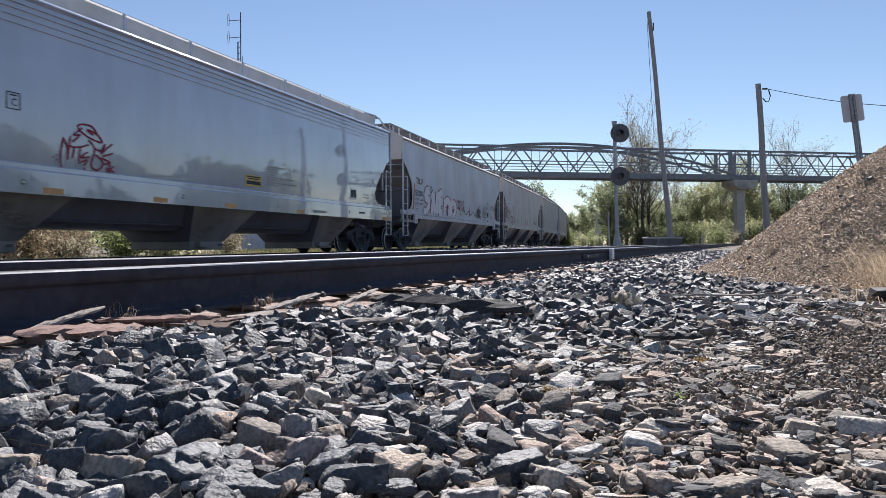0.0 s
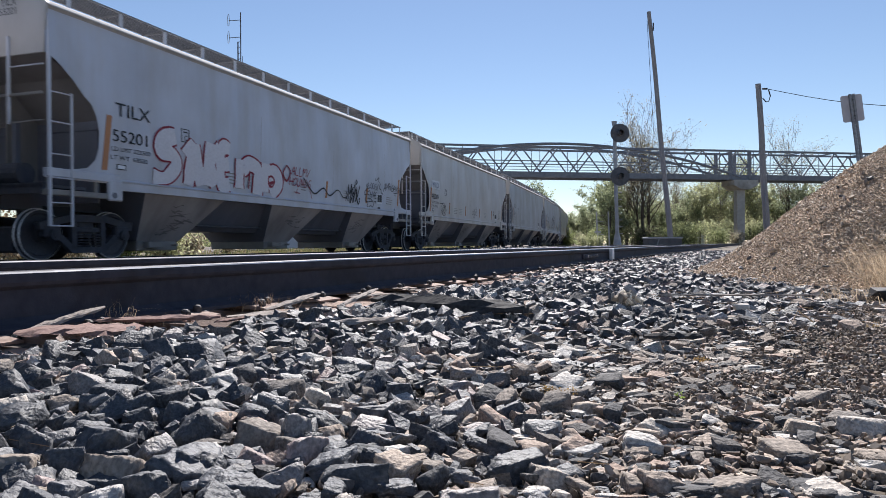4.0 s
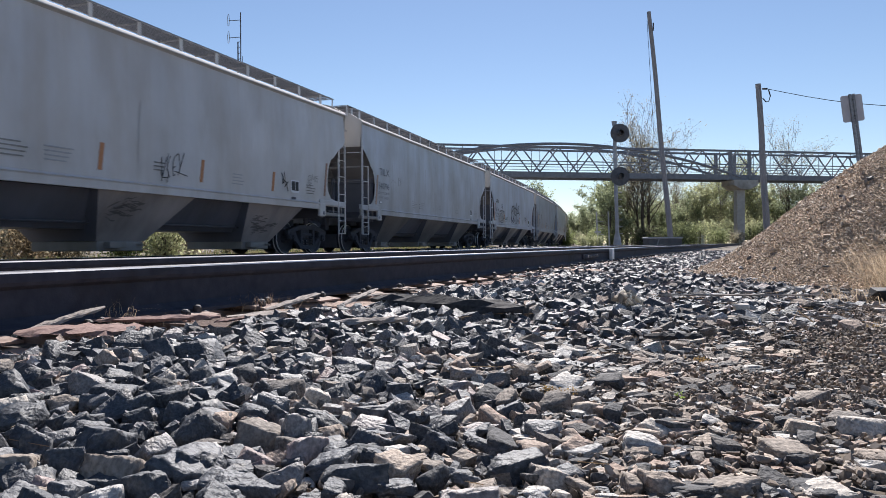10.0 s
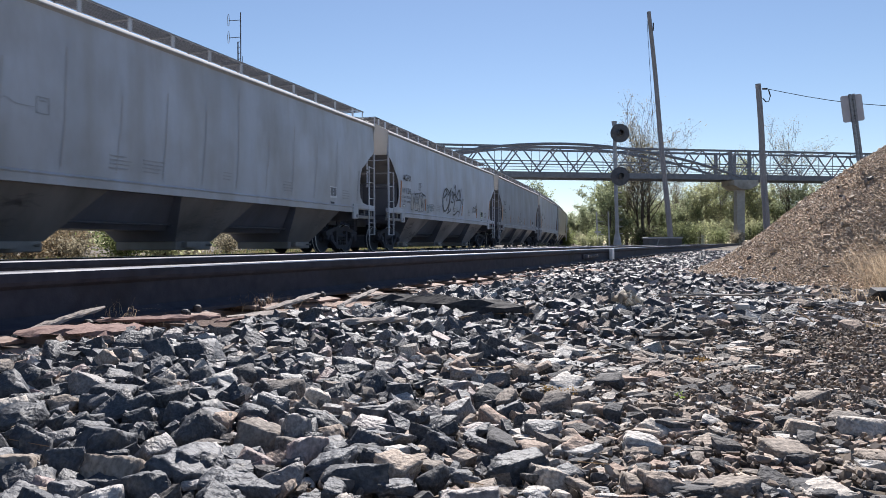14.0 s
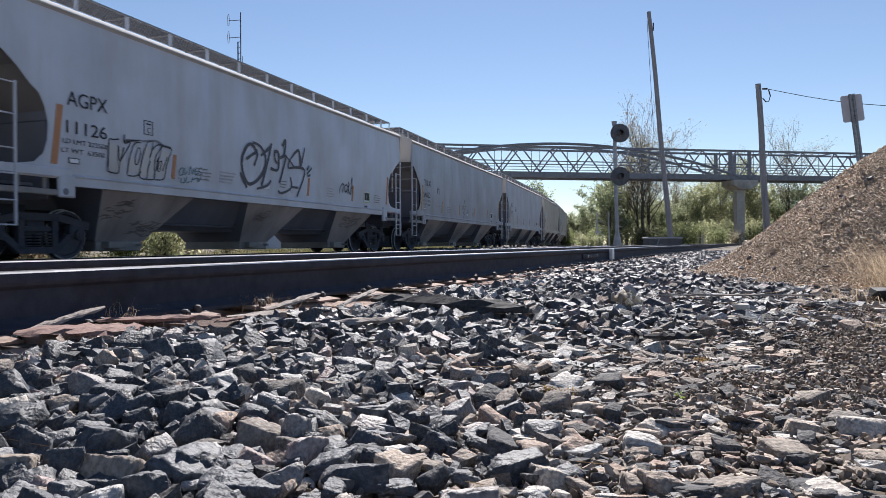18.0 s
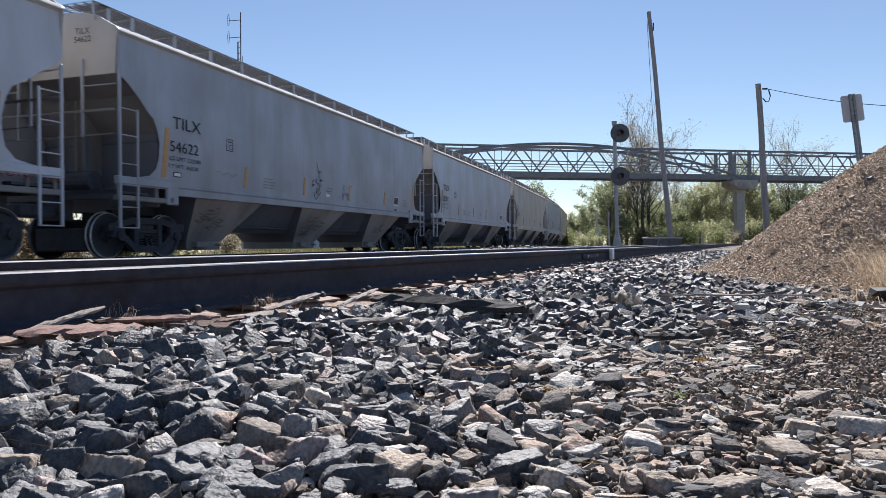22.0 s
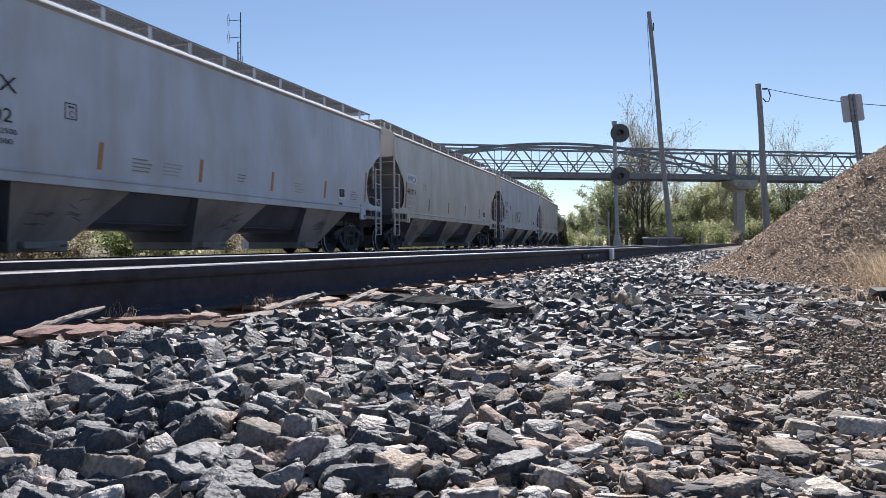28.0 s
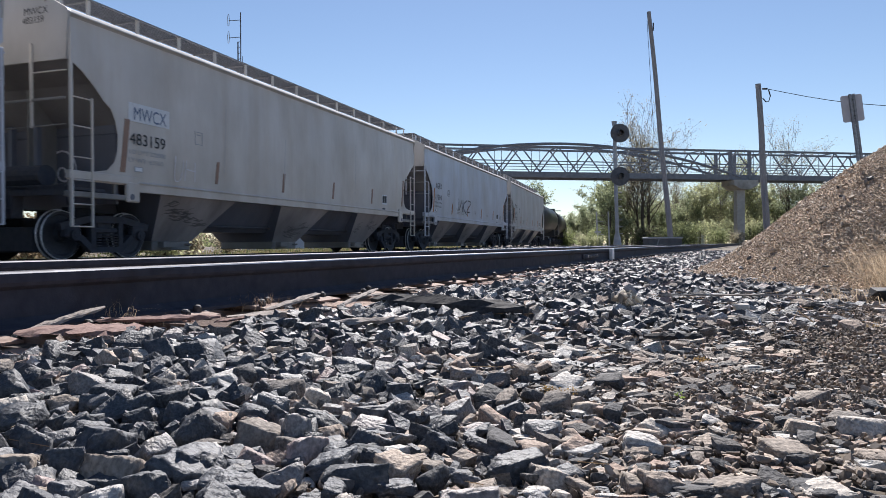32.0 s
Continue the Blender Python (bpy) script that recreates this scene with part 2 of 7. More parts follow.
# ---- mesh helpers ----
class Shape:
    """Collects vertices and faces of one mesh."""
    def __init__(self):
        self.v, self.f, self.m = [], [], []
    def add(self, verts, faces, slot=0):
        o = len(self.v)
        self.v += [tuple(p) for p in verts]
        self.f += [tuple(i + o for i in f) for f in faces]
        self.m += [slot] * len(faces)
        return self
    def box(self, x0, x1, y0, y1, z0, z1, slot=0, c=0.0):
        if c <= 0:
            v = [(x, y, z) for z in (z0, z1) for y in (y0, y1) for x in (x0, x1)]
            return self.add(v, [(0, 2, 3, 1), (4, 5, 7, 6), (0, 1, 5, 4), (2, 6, 7, 3), (0, 4, 6, 2), (1, 3, 7, 5)], slot)
        ring = lambda k: [(x0 + k, y0), (x1 - k, y0), (x1, y0 + k), (x1, y1 - k), (x1 - k, y1), (x0 + k, y1), (x0, y1 - k), (x0, y0 + k)]
        small = lambda k: [(min(max(x, x0 + k), x1 - k), min(max(y, y0 + k), y1 - k)) for x, y in ring(c)]
        v = [(x, y, z0) for x, y in small(c)] + [(x, y, z0 + c) for x, y in ring(c)] + [(x, y, z1 - c) for x, y in ring(c)] + [(x, y, z1) for x, y in small(c)]
        f = [tuple(range(7, -1, -1)), tuple(range(24, 32))]
        for k in range(3):
            f += [(8 * k + i, 8 * k + (i + 1) % 8, 8 * k + 8 + (i + 1) % 8, 8 * k + 8 + i) for i in range(8)]
        return self.add(v, f, slot)
    def tube(self, pts, radii, n=6, caps=True, slot=0):
        pts = [Vector(p) for p in pts]
        if not isinstance(radii, (list, tuple)):
            radii = [radii] * len(pts)
        v, f = [], []
        for i, p in enumerate(pts):
            d = (pts[min(i + 1, len(pts) - 1)] - pts[max(i - 1, 0)]).normalized()
            a = d.orthogonal().normalized() if abs(d.z) > 0.95 else d.cross(Vector((0, 0, 1))).normalized()
            b = d.cross(a)
            v += [p + (a * math.cos(2 * math.pi * k / n) + b * math.sin(2 * math.pi * k / n)) * radii[i] for k in range(n)]
        for i in range(len(pts) - 1):
            f += [(n * i + k, n * i + (k + 1) % n, n * i + n + (k + 1) % n, n * i + n + k) for k in range(n)]
        if caps:
            f += [tuple(range(n - 1, -1, -1)), tuple(range(n * (len(pts) - 1), n * len(pts)))]
        return self.add(v, f, slot)
    def bar(self, p, q, w, h):
        """A bar of rectangular section from p to q, w wide and h high."""
        p, q = Vector(p), Vector(q)
        d = (q - p).normalized()
        a = d.cross(Vector((0, 0, 1)))
        a = a.normalized() if a.length > 0.05 else Vector((1, 0, 0))
        b = a.cross(d)
        v = [e + a * (w / 2 * i) + b * (h / 2 * j) for e in (p, q) for i, j in ((-1, -1), (1, -1), (1, 1), (-1, 1))]
        return self.add(v, [(3, 2, 1, 0), (4, 5, 6, 7), (0, 1, 5, 4), (1, 2, 6, 5), (2, 3, 7, 6), (3, 0, 4, 7)])
    def prism(self, outline, y0, y1, slot=0, caps=True):
        """An outline in x and z, drawn out along y."""
        n = len(outline)
        v = [(x, y, z) for y in (y0, y1) for x, z in outline]
        f = [(i, (i + 1) % n, n + (i + 1) % n, n + i) for i in range(n)]
        if caps:
            f += [tuple(range(n - 1, -1, -1)), tuple(range(n, 2 * n))]
        return self.add(v, f, slot)
    def mesh(self, name, *materials, smooth=False):
        me = bpy.data.meshes.new(name)
        me.from_pydata(self.v, [], self.f)
        for m in materials:
            me.materials.append(m)
        if len(materials) > 1:
            me.polygons.foreach_set("material_index", self.m)
        if smooth:
            me.polygons.foreach_set("use_smooth", [True] * len(self.f))
        me.update()
        return me

def part(name, shape, material, parent, label="", smooth=False):
    """Links a shape, or a mesh already made, as one mesh object under a thing or a part."""
    me = shape if isinstance(shape, bpy.types.Mesh) else shape.mesh(name, *(material if isinstance(material, tuple) else (material,)), smooth=smooth)
    ob = new(name, me)
    ob.parent = parent
    return tagged(ob, label)

def thing(name, label, category, m=None, group="", kind=""):
    ob = new(name)
    ob.empty_display_size = 0.2
    if m is not None:
        ob.matrix_world = m
    return tagged(ob, label, category, group, kind)

# ---- the two tracks ----
PSI, LANE, BEND = radians(20.148), 10.21, 655.3   # the train's line: heading, distance of the car sides, radius
HUB = Vector((-math.cos(PSI), math.sin(PSI))) * (LANE + BEND)
RAIL_Z, DROP = 0.23, 0.185                       # datum of the car bodies, and the top of rail below it
def line_at(s, inset=1.6):
    """Place and heading on the train's line, s metres along it from abreast of the camera."""
    a = -PSI + s / BEND
    return HUB.x + (BEND - inset) * math.cos(a), HUB.y + (BEND - inset) * math.sin(a), a
PSI2, NEAR, SIDE_Z = radians(24.32), 2.15, 0.222   # the siding in front: heading, distance of its near rail, top of rail
def siding(u, w, z=0.0):
    """A point of the siding: u along it, w to the left of the camera."""
    return Vector((u * math.sin(PSI2) - w * math.cos(PSI2), u * math.cos(PSI2) + w * math.sin(PSI2), z))

def dip(x, y):
    """How far the ground falls towards the main line."""
    w = -x * math.cos(PSI2) + y * math.sin(PSI2)
    a, b = min(1, max(0, (w - 4.0) / 1.6)), min(1, max(0, (y - 24) / 8))
    return 0.165 * a * a * (3 - 2 * a) * (1 - b * b * (3 - 2 * b))
RAIL_SECTION = [(-0.036, -0.028), (-0.030, -0.040), (-0.009, -0.052), (-0.0085, -0.14), (-0.03, -0.158), (-0.076, -0.168), (-0.076, -0.181),
                (0.076, -0.181), (0.076, -0.168), (0.03, -0.158), (0.0085, -0.14), (0.009, -0.052), (0.030, -0.040), (0.036, -0.028),
                (0.0365, -0.008), (0.0345, 0.000), (0.0300, 0.0052), (0.0220, 0.0076), (0.0, 0.0084), (-0.0220, 0.0076), (-0.0300, 0.0052), (-0.0345, 0.000), (-0.0365, -0.008)]
def rail(stations, frame_at, parent_kind=None):
    """A rail swept through stations; frame_at gives the point and the unit vector across."""
    sh = Shape()
    n = len(RAIL_SECTION)
    v = []
    for s in stations:
        p, across = frame_at(s)
        v += [p + across * x + Vector((0, 0, z)) for x, z in RAIL_SECTION]
    f, slots = [], []
    for i in range(len(stations) - 1):
        for k in range(n):
            f.append((n * i + k, n * i + (k + 1) % n, n * i + n + (k + 1) % n, n * i + n + k))
            slots.append({15: 1, 16: 2, 17: 1, 18: 1, 19: 2, 20: 1}.get(k, 0))
    sh.add(v, f)
    sh.m = slots
    sh.f.append(tuple(range(n))), sh.m.append(0)
    return sh.mesh("rail", RAIL, RAILTOP, RAILRUN)

# ---- ground ----
def build_ground():
    sh = Shape()
    rings = [0.7 * k for k in range(60)] + [46, 52, 60, 70, 120, 250, 600, 1500, 3000]
    n = 96
    v = [(0, 0, -0.03)]
    for r in rings[1:]:
        for k in range(n):
            x, y = r * math.cos(2 * math.pi * k / n), r * math.sin(2 * math.pi * k / n)
            v.append((x, y, -0.03 - dip(x, y)))
    f = [(0, 1 + k, 1 + (k + 1) % n) for k in range(n)]
    for i in range(len(rings) - 2):
        f += [(1 + n * i + k, 1 + n * i + n + k, 1 + n * i + n + (k + 1) % n, 1 + n * i + (k + 1) % n) for k in range(n)]
    sh.add(v, f)
    tagged(new("ground", sh.mesh("ground", GROUND)), "grey brown gravel ground beside the railway", "ground", kind="structure")
build_ground()

def build_tracks():
    # the siding nearest the camera
    track = thing("siding_track", "near railway siding with rusty rails on worn wooden ties", "railway track", kind="structure")
    across = Vector((math.cos(PSI2), -math.sin(PSI2), 0))
    us = [-40 + 2.0 * i for i in range(61)]
    for k, w in enumerate((NEAR, NEAR + 1.507)):
        part("rail", rail(us, lambda u: (siding(u, w, SIDE_Z - 0.008), across)), None, track, "worn steel rail with a shiny head and rusty dark web")
    # the main line under the train
    main = thing("main_track", "curved main line railway track under the train", "railway track", kind="structure")
    ss = [-130 + 3.0 * i for i in range(95)]
    for off in (1.6 - 0.7535, 1.6 + 0.7535):
        def fr(s, off=off):
            x, y, a = line_at(s, off)
            return Vector((x, y, RAIL_Z - DROP - 0.008)), Vector((math.cos(a), math.sin(a), 0))
        part("rail", rail(ss, fr), None, main, "steel rail with a shiny head")
    return track, main
SIDING, MAIN = build_tracks()

# ---- the train ----
BODY, PITCH, FIRST = 16.65, 17.855, 24.52
def travelled(t):
    u = (t - 16) / 16
    return 3.8275 * t - 1.5018 * (u * u - 1) - 0.5385 * (u ** 3 - u)
def car_pose(s):
    """Pose of a car whose middle is s along the line."""
    x, y, a = line_at(s)
    return pose(x, y, RAIL_Z, 0, 0, math.degrees(a))


CARS = []        # (car, distance of its middle along the line at the start)
WHEELSETS = []
MESHES = {}
def cached(key, make):
    if key not in MESHES:
        MESHES[key] = make()
    return MESHES[key]
HALF = BODY / 2
CUT = [(1.22, 0.0), (1.38, 0.0), (1.40, 0.55), (1.46, 0.88), (1.62, 1.05), (1.85, 1.12), (2.12, 1.13), (2.40, 1.06), (2.60, 0.95), (2.72, 0.78), (2.95, 0.55), (3.15, 0.30), (3.27, 0.10), (3.30, 0.0), (3.62, 0.0), (4.08, 0.0)]
CUT_A = [(1.22, 0.0), (1.44, 0.0), (1.46, 0.7), (1.50, 1.05), (1.62, 1.28), (1.85, 1.34), (2.1, 1.22), (2.35, 1.02), (2.55, 0.85), (2.70, 0.60), (2.95, 0.38), (3.05, 0.1), (3.08, 0.0), (3.3, 0.0), (3.62, 0.0), (4.08, 0.0)]
def bulge(z):
    """Half width of the body at a height."""
    return 1.545 + 0.055 * math.sin(math.pi * min(1, max(0, (z - 0.9) / 3.6)))

def side_sheet(cut, sx):
    """One side of the body, open at both ends where the sheet is cut away."""
    sh, cols = Shape(), 48
    v, f = [], []
    for z, u0 in cut:
        un = 0.0 if cut is CUT_A or sx < 0 else u0        # the long white car is open at its far end alone
        u0 = 0.0 if sx < 0 else u0 if cut is CUT_A else {2.72: 0.74, 2.95: 0.44, 3.15: 0.10, 3.27: 0.0}.get(z, u0)     # the far cutout ends lower
        for k in range(cols + 1):
            y = -HALF + un + (2 * HALF - un - u0) * k / cols
            dent = 0.35 if cut is CUT_A else 1.0
            dent *= 0.006 * noise.noise(Vector((sx * 3, y * 0.9, z * 0.8))) + 0.004 * noise.noise(Vector((sx * 5, y * 2.3, z * 0.5)))
            v.append((sx * (bulge(z) + dent), y, z))
    for i in range(len(cut) - 1):
        for k in range(cols):
            q = (i * (cols + 1) + k, i * (cols + 1) + k + 1, (i + 1) * (cols + 1) + k + 1, (i + 1) * (cols + 1) + k)
            f.append(q if sx > 0 else q[::-1])
    o = len(v)
    v += [(x - sx * 0.012, y, z) for x, y, z in v]
    f += [tuple(o + i for i in q[::-1]) for q in f]
    return sh.add(v, f)

ROOF = [(1.60, 4.075), (1.630, 4.080), (1.642, 4.092), (1.640, 4.106), (1.618, 4.138), (1.590, 4.168), (1.55, 4.195), (1.35, 4.27), (0.9, 4.38), (0.45, 4.44), (0.0, 4.46)]
ROOF_A = [(1.60, 4.075), (1.625, 4.080), (1.634, 4.090), (1.630, 4.110), (1.59, 4.150), (1.45, 4.185), (1.20, 4.24), (0.9, 4.32), (0.45, 4.40), (0.0, 4.42)]
def roof_shape(half_profile):
    pts = half_profile + [(-x, z) for x, z in half_profile[-2::-1]]
    pts += [(-1.5, 4.0), (1.5, 4.0)]
    return Shape().prism(pts[::-1], -HALF, HALF)

def grating(x0, x1, y0, y1, z, step=0.05):
    sh = Shape()
    n = int((y1 - y0) / step)
    for k in range(n + 1):
        y = y0 + (y1 - y0) * k / n
        sh.box(x0, x1, y - 0.004, y + 0.004, z - 0.016, z)
    for k in range(11):
        x = x0 + (x1 - x0) * k / 10
        w = 0.018 if k in (0, 10) else 0.003
        sh.box(x - w, x + w, y0, y1, z - 0.03, z + 0.002)
    return sh

def ladder_side(sy):
    """Ladder on the corner of the side: two stiles and rungs, reaching down to a stirrup."""
    y0, y1 = (-HALF + 0.05, -HALF + 0.49) if sy < 0 else (HALF - 0.05, HALF - 0.49)
    stile_c = Shape().box(1.57, 1.63, y0 - 0.026, y0 + 0.026, 0.40, 3.96, c=0.008) if sy < 0 else Shape().box(1.585, 1.635, y0 - 0.025, y0 + 0.025, 0.40, 3.16, c=0.008)
    stile = Shape().box(1.60, 1.64, y1 - 0.022, y1 + 0.022, 0.40, 2.70, c=0.006)
    rungs = [Shape().tube([(1.63, y0, z), (1.645, (y0 + y1) / 2, z), (1.63, y1, z)], 0.013, 5) for z in (2.66, 2.16, 1.62, 1.22, 0.80, 0.41)]
    return stile_c, stile, rungs

def end_shape(sy, over):
    """Upright end sheet above the slope; its top edge stands a little over the roof."""
    a, b = sy * (HALF + 0.014), sy * (HALF - 0.03)
    prof = [(-1.56, 3.30), (1.56, 3.30), (1.60, 3.96), (1.628, 4.08), (1.630, 4.125), (1.605, 4.165)] + over + [(-x, z) for x, z in over[-2::-1]] + [(-1.605, 4.165), (-1.630, 4.125), (-1.628, 4.08), (-1.60, 3.96)]
    return Shape().prism(prof, min(a, b), max(a, b))

def slope_shape(sy):
    """Slope sheet of an end bay, from under the end sheet down to the outlet."""
    sh = Shape()
    v = []
    for (u, z) in ((0.02, 3.31), (0.60, 3.0), (2.42, 1.12), (3.25, 0.36)):
        w = 1.53 if z > 1.0 else 0.55
        for x in (-w, w):
            v.append((x, sy * (HALF - u), z))
            v.append((x, sy * (HALF - u - 0.05), z + 0.05))
    f = [q for k in (0, 4, 8) for q in ((k, k + 2, k + 6, k + 4), (k + 1, k + 5, k + 7, k + 3))]
    return sh.add(v, f if sy < 0 else [q[::-1] for q in f])

def bay_shape(c, end, flanks):
    """The flanks or the cross slopes of a hopper bay under the sill. end: -1 or 1 where it runs out in an end slope."""
    lo, hi = (c - 0.78, 0.16), (c + 0.50, 0.16)
    l1 = (c - 1.38, 1.16) if end >= 0 else (2.36 - HALF, 1.16)
    h1 = (c + 1.38, 1.16) if end <= 0 else (HALF - 2.36, 1.16)
    l2 = (c - 2.1, 2.2) if end >= 0 else (1.2 - HALF, 2.2)
    h2 = (c + 2.1, 2.2) if end <= 0 else (HALF - 1.2, 2.2)
    v = []
    for (a, z), (b, _), w in ((lo, hi, 0.85), (l1, h1, 1.53), (l2, h2, 1.53)):
        v += [(-w, a, z), (w, a, z), (w, b, z), (-w, b, z)]
    f = [(3, 2, 1, 0)] if flanks else []
    for k in (0, 4):
        f += [(k + i, k + (i + 1) % 4, k + 4 + (i + 1) % 4, k + 4 + i) for i in ((1, 3) if flanks else (0, 2))]
    return Shape().add(v, f)

def sill_shape(sx, deep):
    sh = Shape()
    if deep:
        sh.prism([(sx * x, z) for x, z in [(1.56, 0.92), (1.63, 0.92), (1.63, 1.30), (1.60, 1.33), (1.60, 1.40), (1.56, 1.43)]], -HALF, HALF)
    else:
        sh.prism([(sx * x, z) for x, z in [(1.48, 1.11), (1.585, 1.11), (1.59, 1.25), (1.612, 1.28), (1.56, 1.32)]], -HALF + 1.6, HALF - 1.6)
    return sh
def end_sill_shape(sx, sy):
    a, b = sy * HALF, sy * (HALF - 1.62)
    return Shape().box(min(sx * 1.50, sx * 1.62), max(sx * 1.50, sx * 1.62), min(a, b), max(a, b), 1.24, 1.39, c=0.012)
def lower_flange(sx, sy):
    """The lower beam under the end sill, with short uprights."""
    a, b = sy * HALF, sy * (HALF - 1.35)
    x0, x1 = min(sx * 1.46, sx * 1.60), max(sx * 1.46, sx * 1.60)
    sh = Shape().box(x0, x1, min(a, b), max(a, b), 0.93, 1.03, c=0.01)
    for u in (0.10, 0.62, 1.12):
        sh.box(sx * 1.50 - 0.02, sx * 1.50 + 0.02, sy * (HALF - u) - 0.03, sy * (HALF - u) + 0.03, 1.02, 1.25)
    return sh
def bolster_plate(sx, sy):
    a, b = sy * (HALF - 1.32), sy * (HALF - 1.66)
    return Shape().box(min(sx * 1.54, sx * 1.635), max(sx * 1.54, sx * 1.635), min(a, b), max(a, b), 0.90, 1.29, c=0.025)

AXLE = 0.82
def side_frame():
    """A cast side frame: top and bottom members, columns, and a pedestal over each axle end."""
    sh = Shape()
    def member(pts, h):
        """A cast strap through (y, z) points, 0.12 m wide."""
        n = len(pts)
        v = []
        for i, (y, z) in enumerate(pts):
            (ya, za), (yb, zb) = pts[max(i - 1, 0)], pts[min(i + 1, n - 1)]
            d = Vector((yb - ya, zb - za)).normalized()
            o = Vector((-d.y, d.x)) * (h / 2)
            v += [(x, y + sg * o.x, z + sg * o.y) for x, sg in ((0.95, -1), (1.07, -1), (1.07, 1), (0.95, 1))]
        f = [(3, 2, 1, 0), tuple(range(4 * n - 4, 4 * n))]
        f += [(4 * i + k, 4 * i + (k + 1) % 4, 4 * i + 4 + (k + 1) % 4, 4 * i + 4 + k) for i in range(n - 1) for k in range(4)]
        sh.add(v, f)
    member([(-1.08, 0.60), (-0.80, 0.68), (-0.42, 0.76), (0.42, 0.76), (0.80, 0.68), (1.08, 0.60)], 0.13)
    member([(-0.98, 0.50), (-0.62, 0.40), (-0.36, 0.18), (0.36, 0.18), (0.62, 0.40), (0.98, 0.50)], 0.12)
    for y in (-0.34, 0.34):
        member([(y, 0.20), (y, 0.74)], 0.11)
    for y in (-AXLE, AXLE):
        sh.box(0.93, 1.09, y - 0.17, y + 0.17, 0.40, 0.64, c=0.03)
        sh.tube([(1.06, y, 0.457), (1.15, y, 0.457)], 0.10, 14)
        sh.tube([(1.15, y, 0.457), (1.165, y, 0.457)], 0.06, 10)
    for y in (-0.2, 0.0, 0.2):
        for k in range(5):
            sh.tube([(1.0, y, 0.25 + 0.05 * k), (1.0, y, 0.275 + 0.05 * k)], 0.085, 10)
    return sh.box(0.90, 1.05, -0.28, 0.28, 0.50, 0.60, c=0.02)
def wheelset_mesh():
    sh = Shape()
    sh.tube([(-1.0, 0, 0), (1.0, 0, 0)], 0.08, 12)
    for sx in (-1, 1):
        v, f, n = [], [], 32
        rings = [(0.66, 0.10), (0.70, 0.12), (0.70, 0.36), (0.675, 0.40), (0.675, 0.482), (0.70, 0.482), (0.71, 0.459), (0.795, 0.457), (0.808, 0.438), (0.802, 0.39), (0.765, 0.36), (0.74, 0.14), (0.84, 0.12), (0.84, 0.0)]
        for x, r in rings:
            v += [(sx * x, r * math.cos(2 * math.pi * k / n), r * math.sin(2 * math.pi * k / n)) for k in range(n)]
        slots = []
        for i in range(len(rings) - 1):
            for k in range(n):
                q = (n * i + k, n * i + (k + 1) % n, n * i + n + (k + 1) % n, n * i + n + k)
                f.append(q if sx < 0 else q[::-1])
                # The rim edge takes the bright tread colour, painting its lit line.
                slots.append(1 if i in (5, 7) else 0)
        sh.add(v, f)
        sh.m[-len(f):] = slots
    return sh.mesh("wheelset", WHEEL, TREAD)

def truck(car, y):
    t = part("truck", cached("bolster", lambda: Shape().box(-1.0, 1.0, -0.2, 0.2, 0.42, 0.80, c=0.03).box(-0.4, 0.4, -0.3, 0.3, 0.75, 1.0).mesh("truck", TRUCKM)), None, car, "dark cast steel two-axle truck")
    t.location = (0, y, -DROP)
    frame_mesh = cached("side_frame", lambda: side_frame().mesh("side_frame", TRUCKM))
    for k in (0, 1):
        f = part("side_frame", frame_mesh, None, t)
        f.matrix_basis = pose(0, 0, 0, 0, 0, 180 * k)
    part("brake_rigging", cached("rigging", lambda: Shape().box(-0.62, 0.62, -1.25, -0.42, 0.14, 0.60, c=0.03).box(-0.62, 0.62, 0.42, 1.25, 0.14, 0.60, c=0.03).box(-0.3, 0.3, -0.45, 0.45, 0.13, 0.45).mesh("brake_rigging", TRUCKM)), None, t)
    for dy in (-AXLE, AXLE):
        w = part("wheelset", cached("wheelset", wheelset_mesh), None, t, "steel wheel pair with shiny treads")
        w.matrix_basis = pose(0, dy, 0.457)
        WHEELSETS.append((w, dy))
    return t

def coupler_mesh(sy):
    sh = Shape()
    a = sy * HALF
    sh.box(-0.09, 0.09, min(a - sy * 0.4, a + sy * 0.3), max(a - sy * 0.4, a + sy * 0.3), 0.64, 0.82, c=0.02)
    sh.box(-0.17, 0.15, min(a + sy * 0.28, a + sy * 0.6), max(a + sy * 0.28, a + sy * 0.6), 0.60, 0.86, c=0.05)
    sh.box(-0.28, 0.28, min(a, a - sy * 0.25), max(a, a - sy * 0.25), 0.56, 1.06, c=0.02)
    return sh

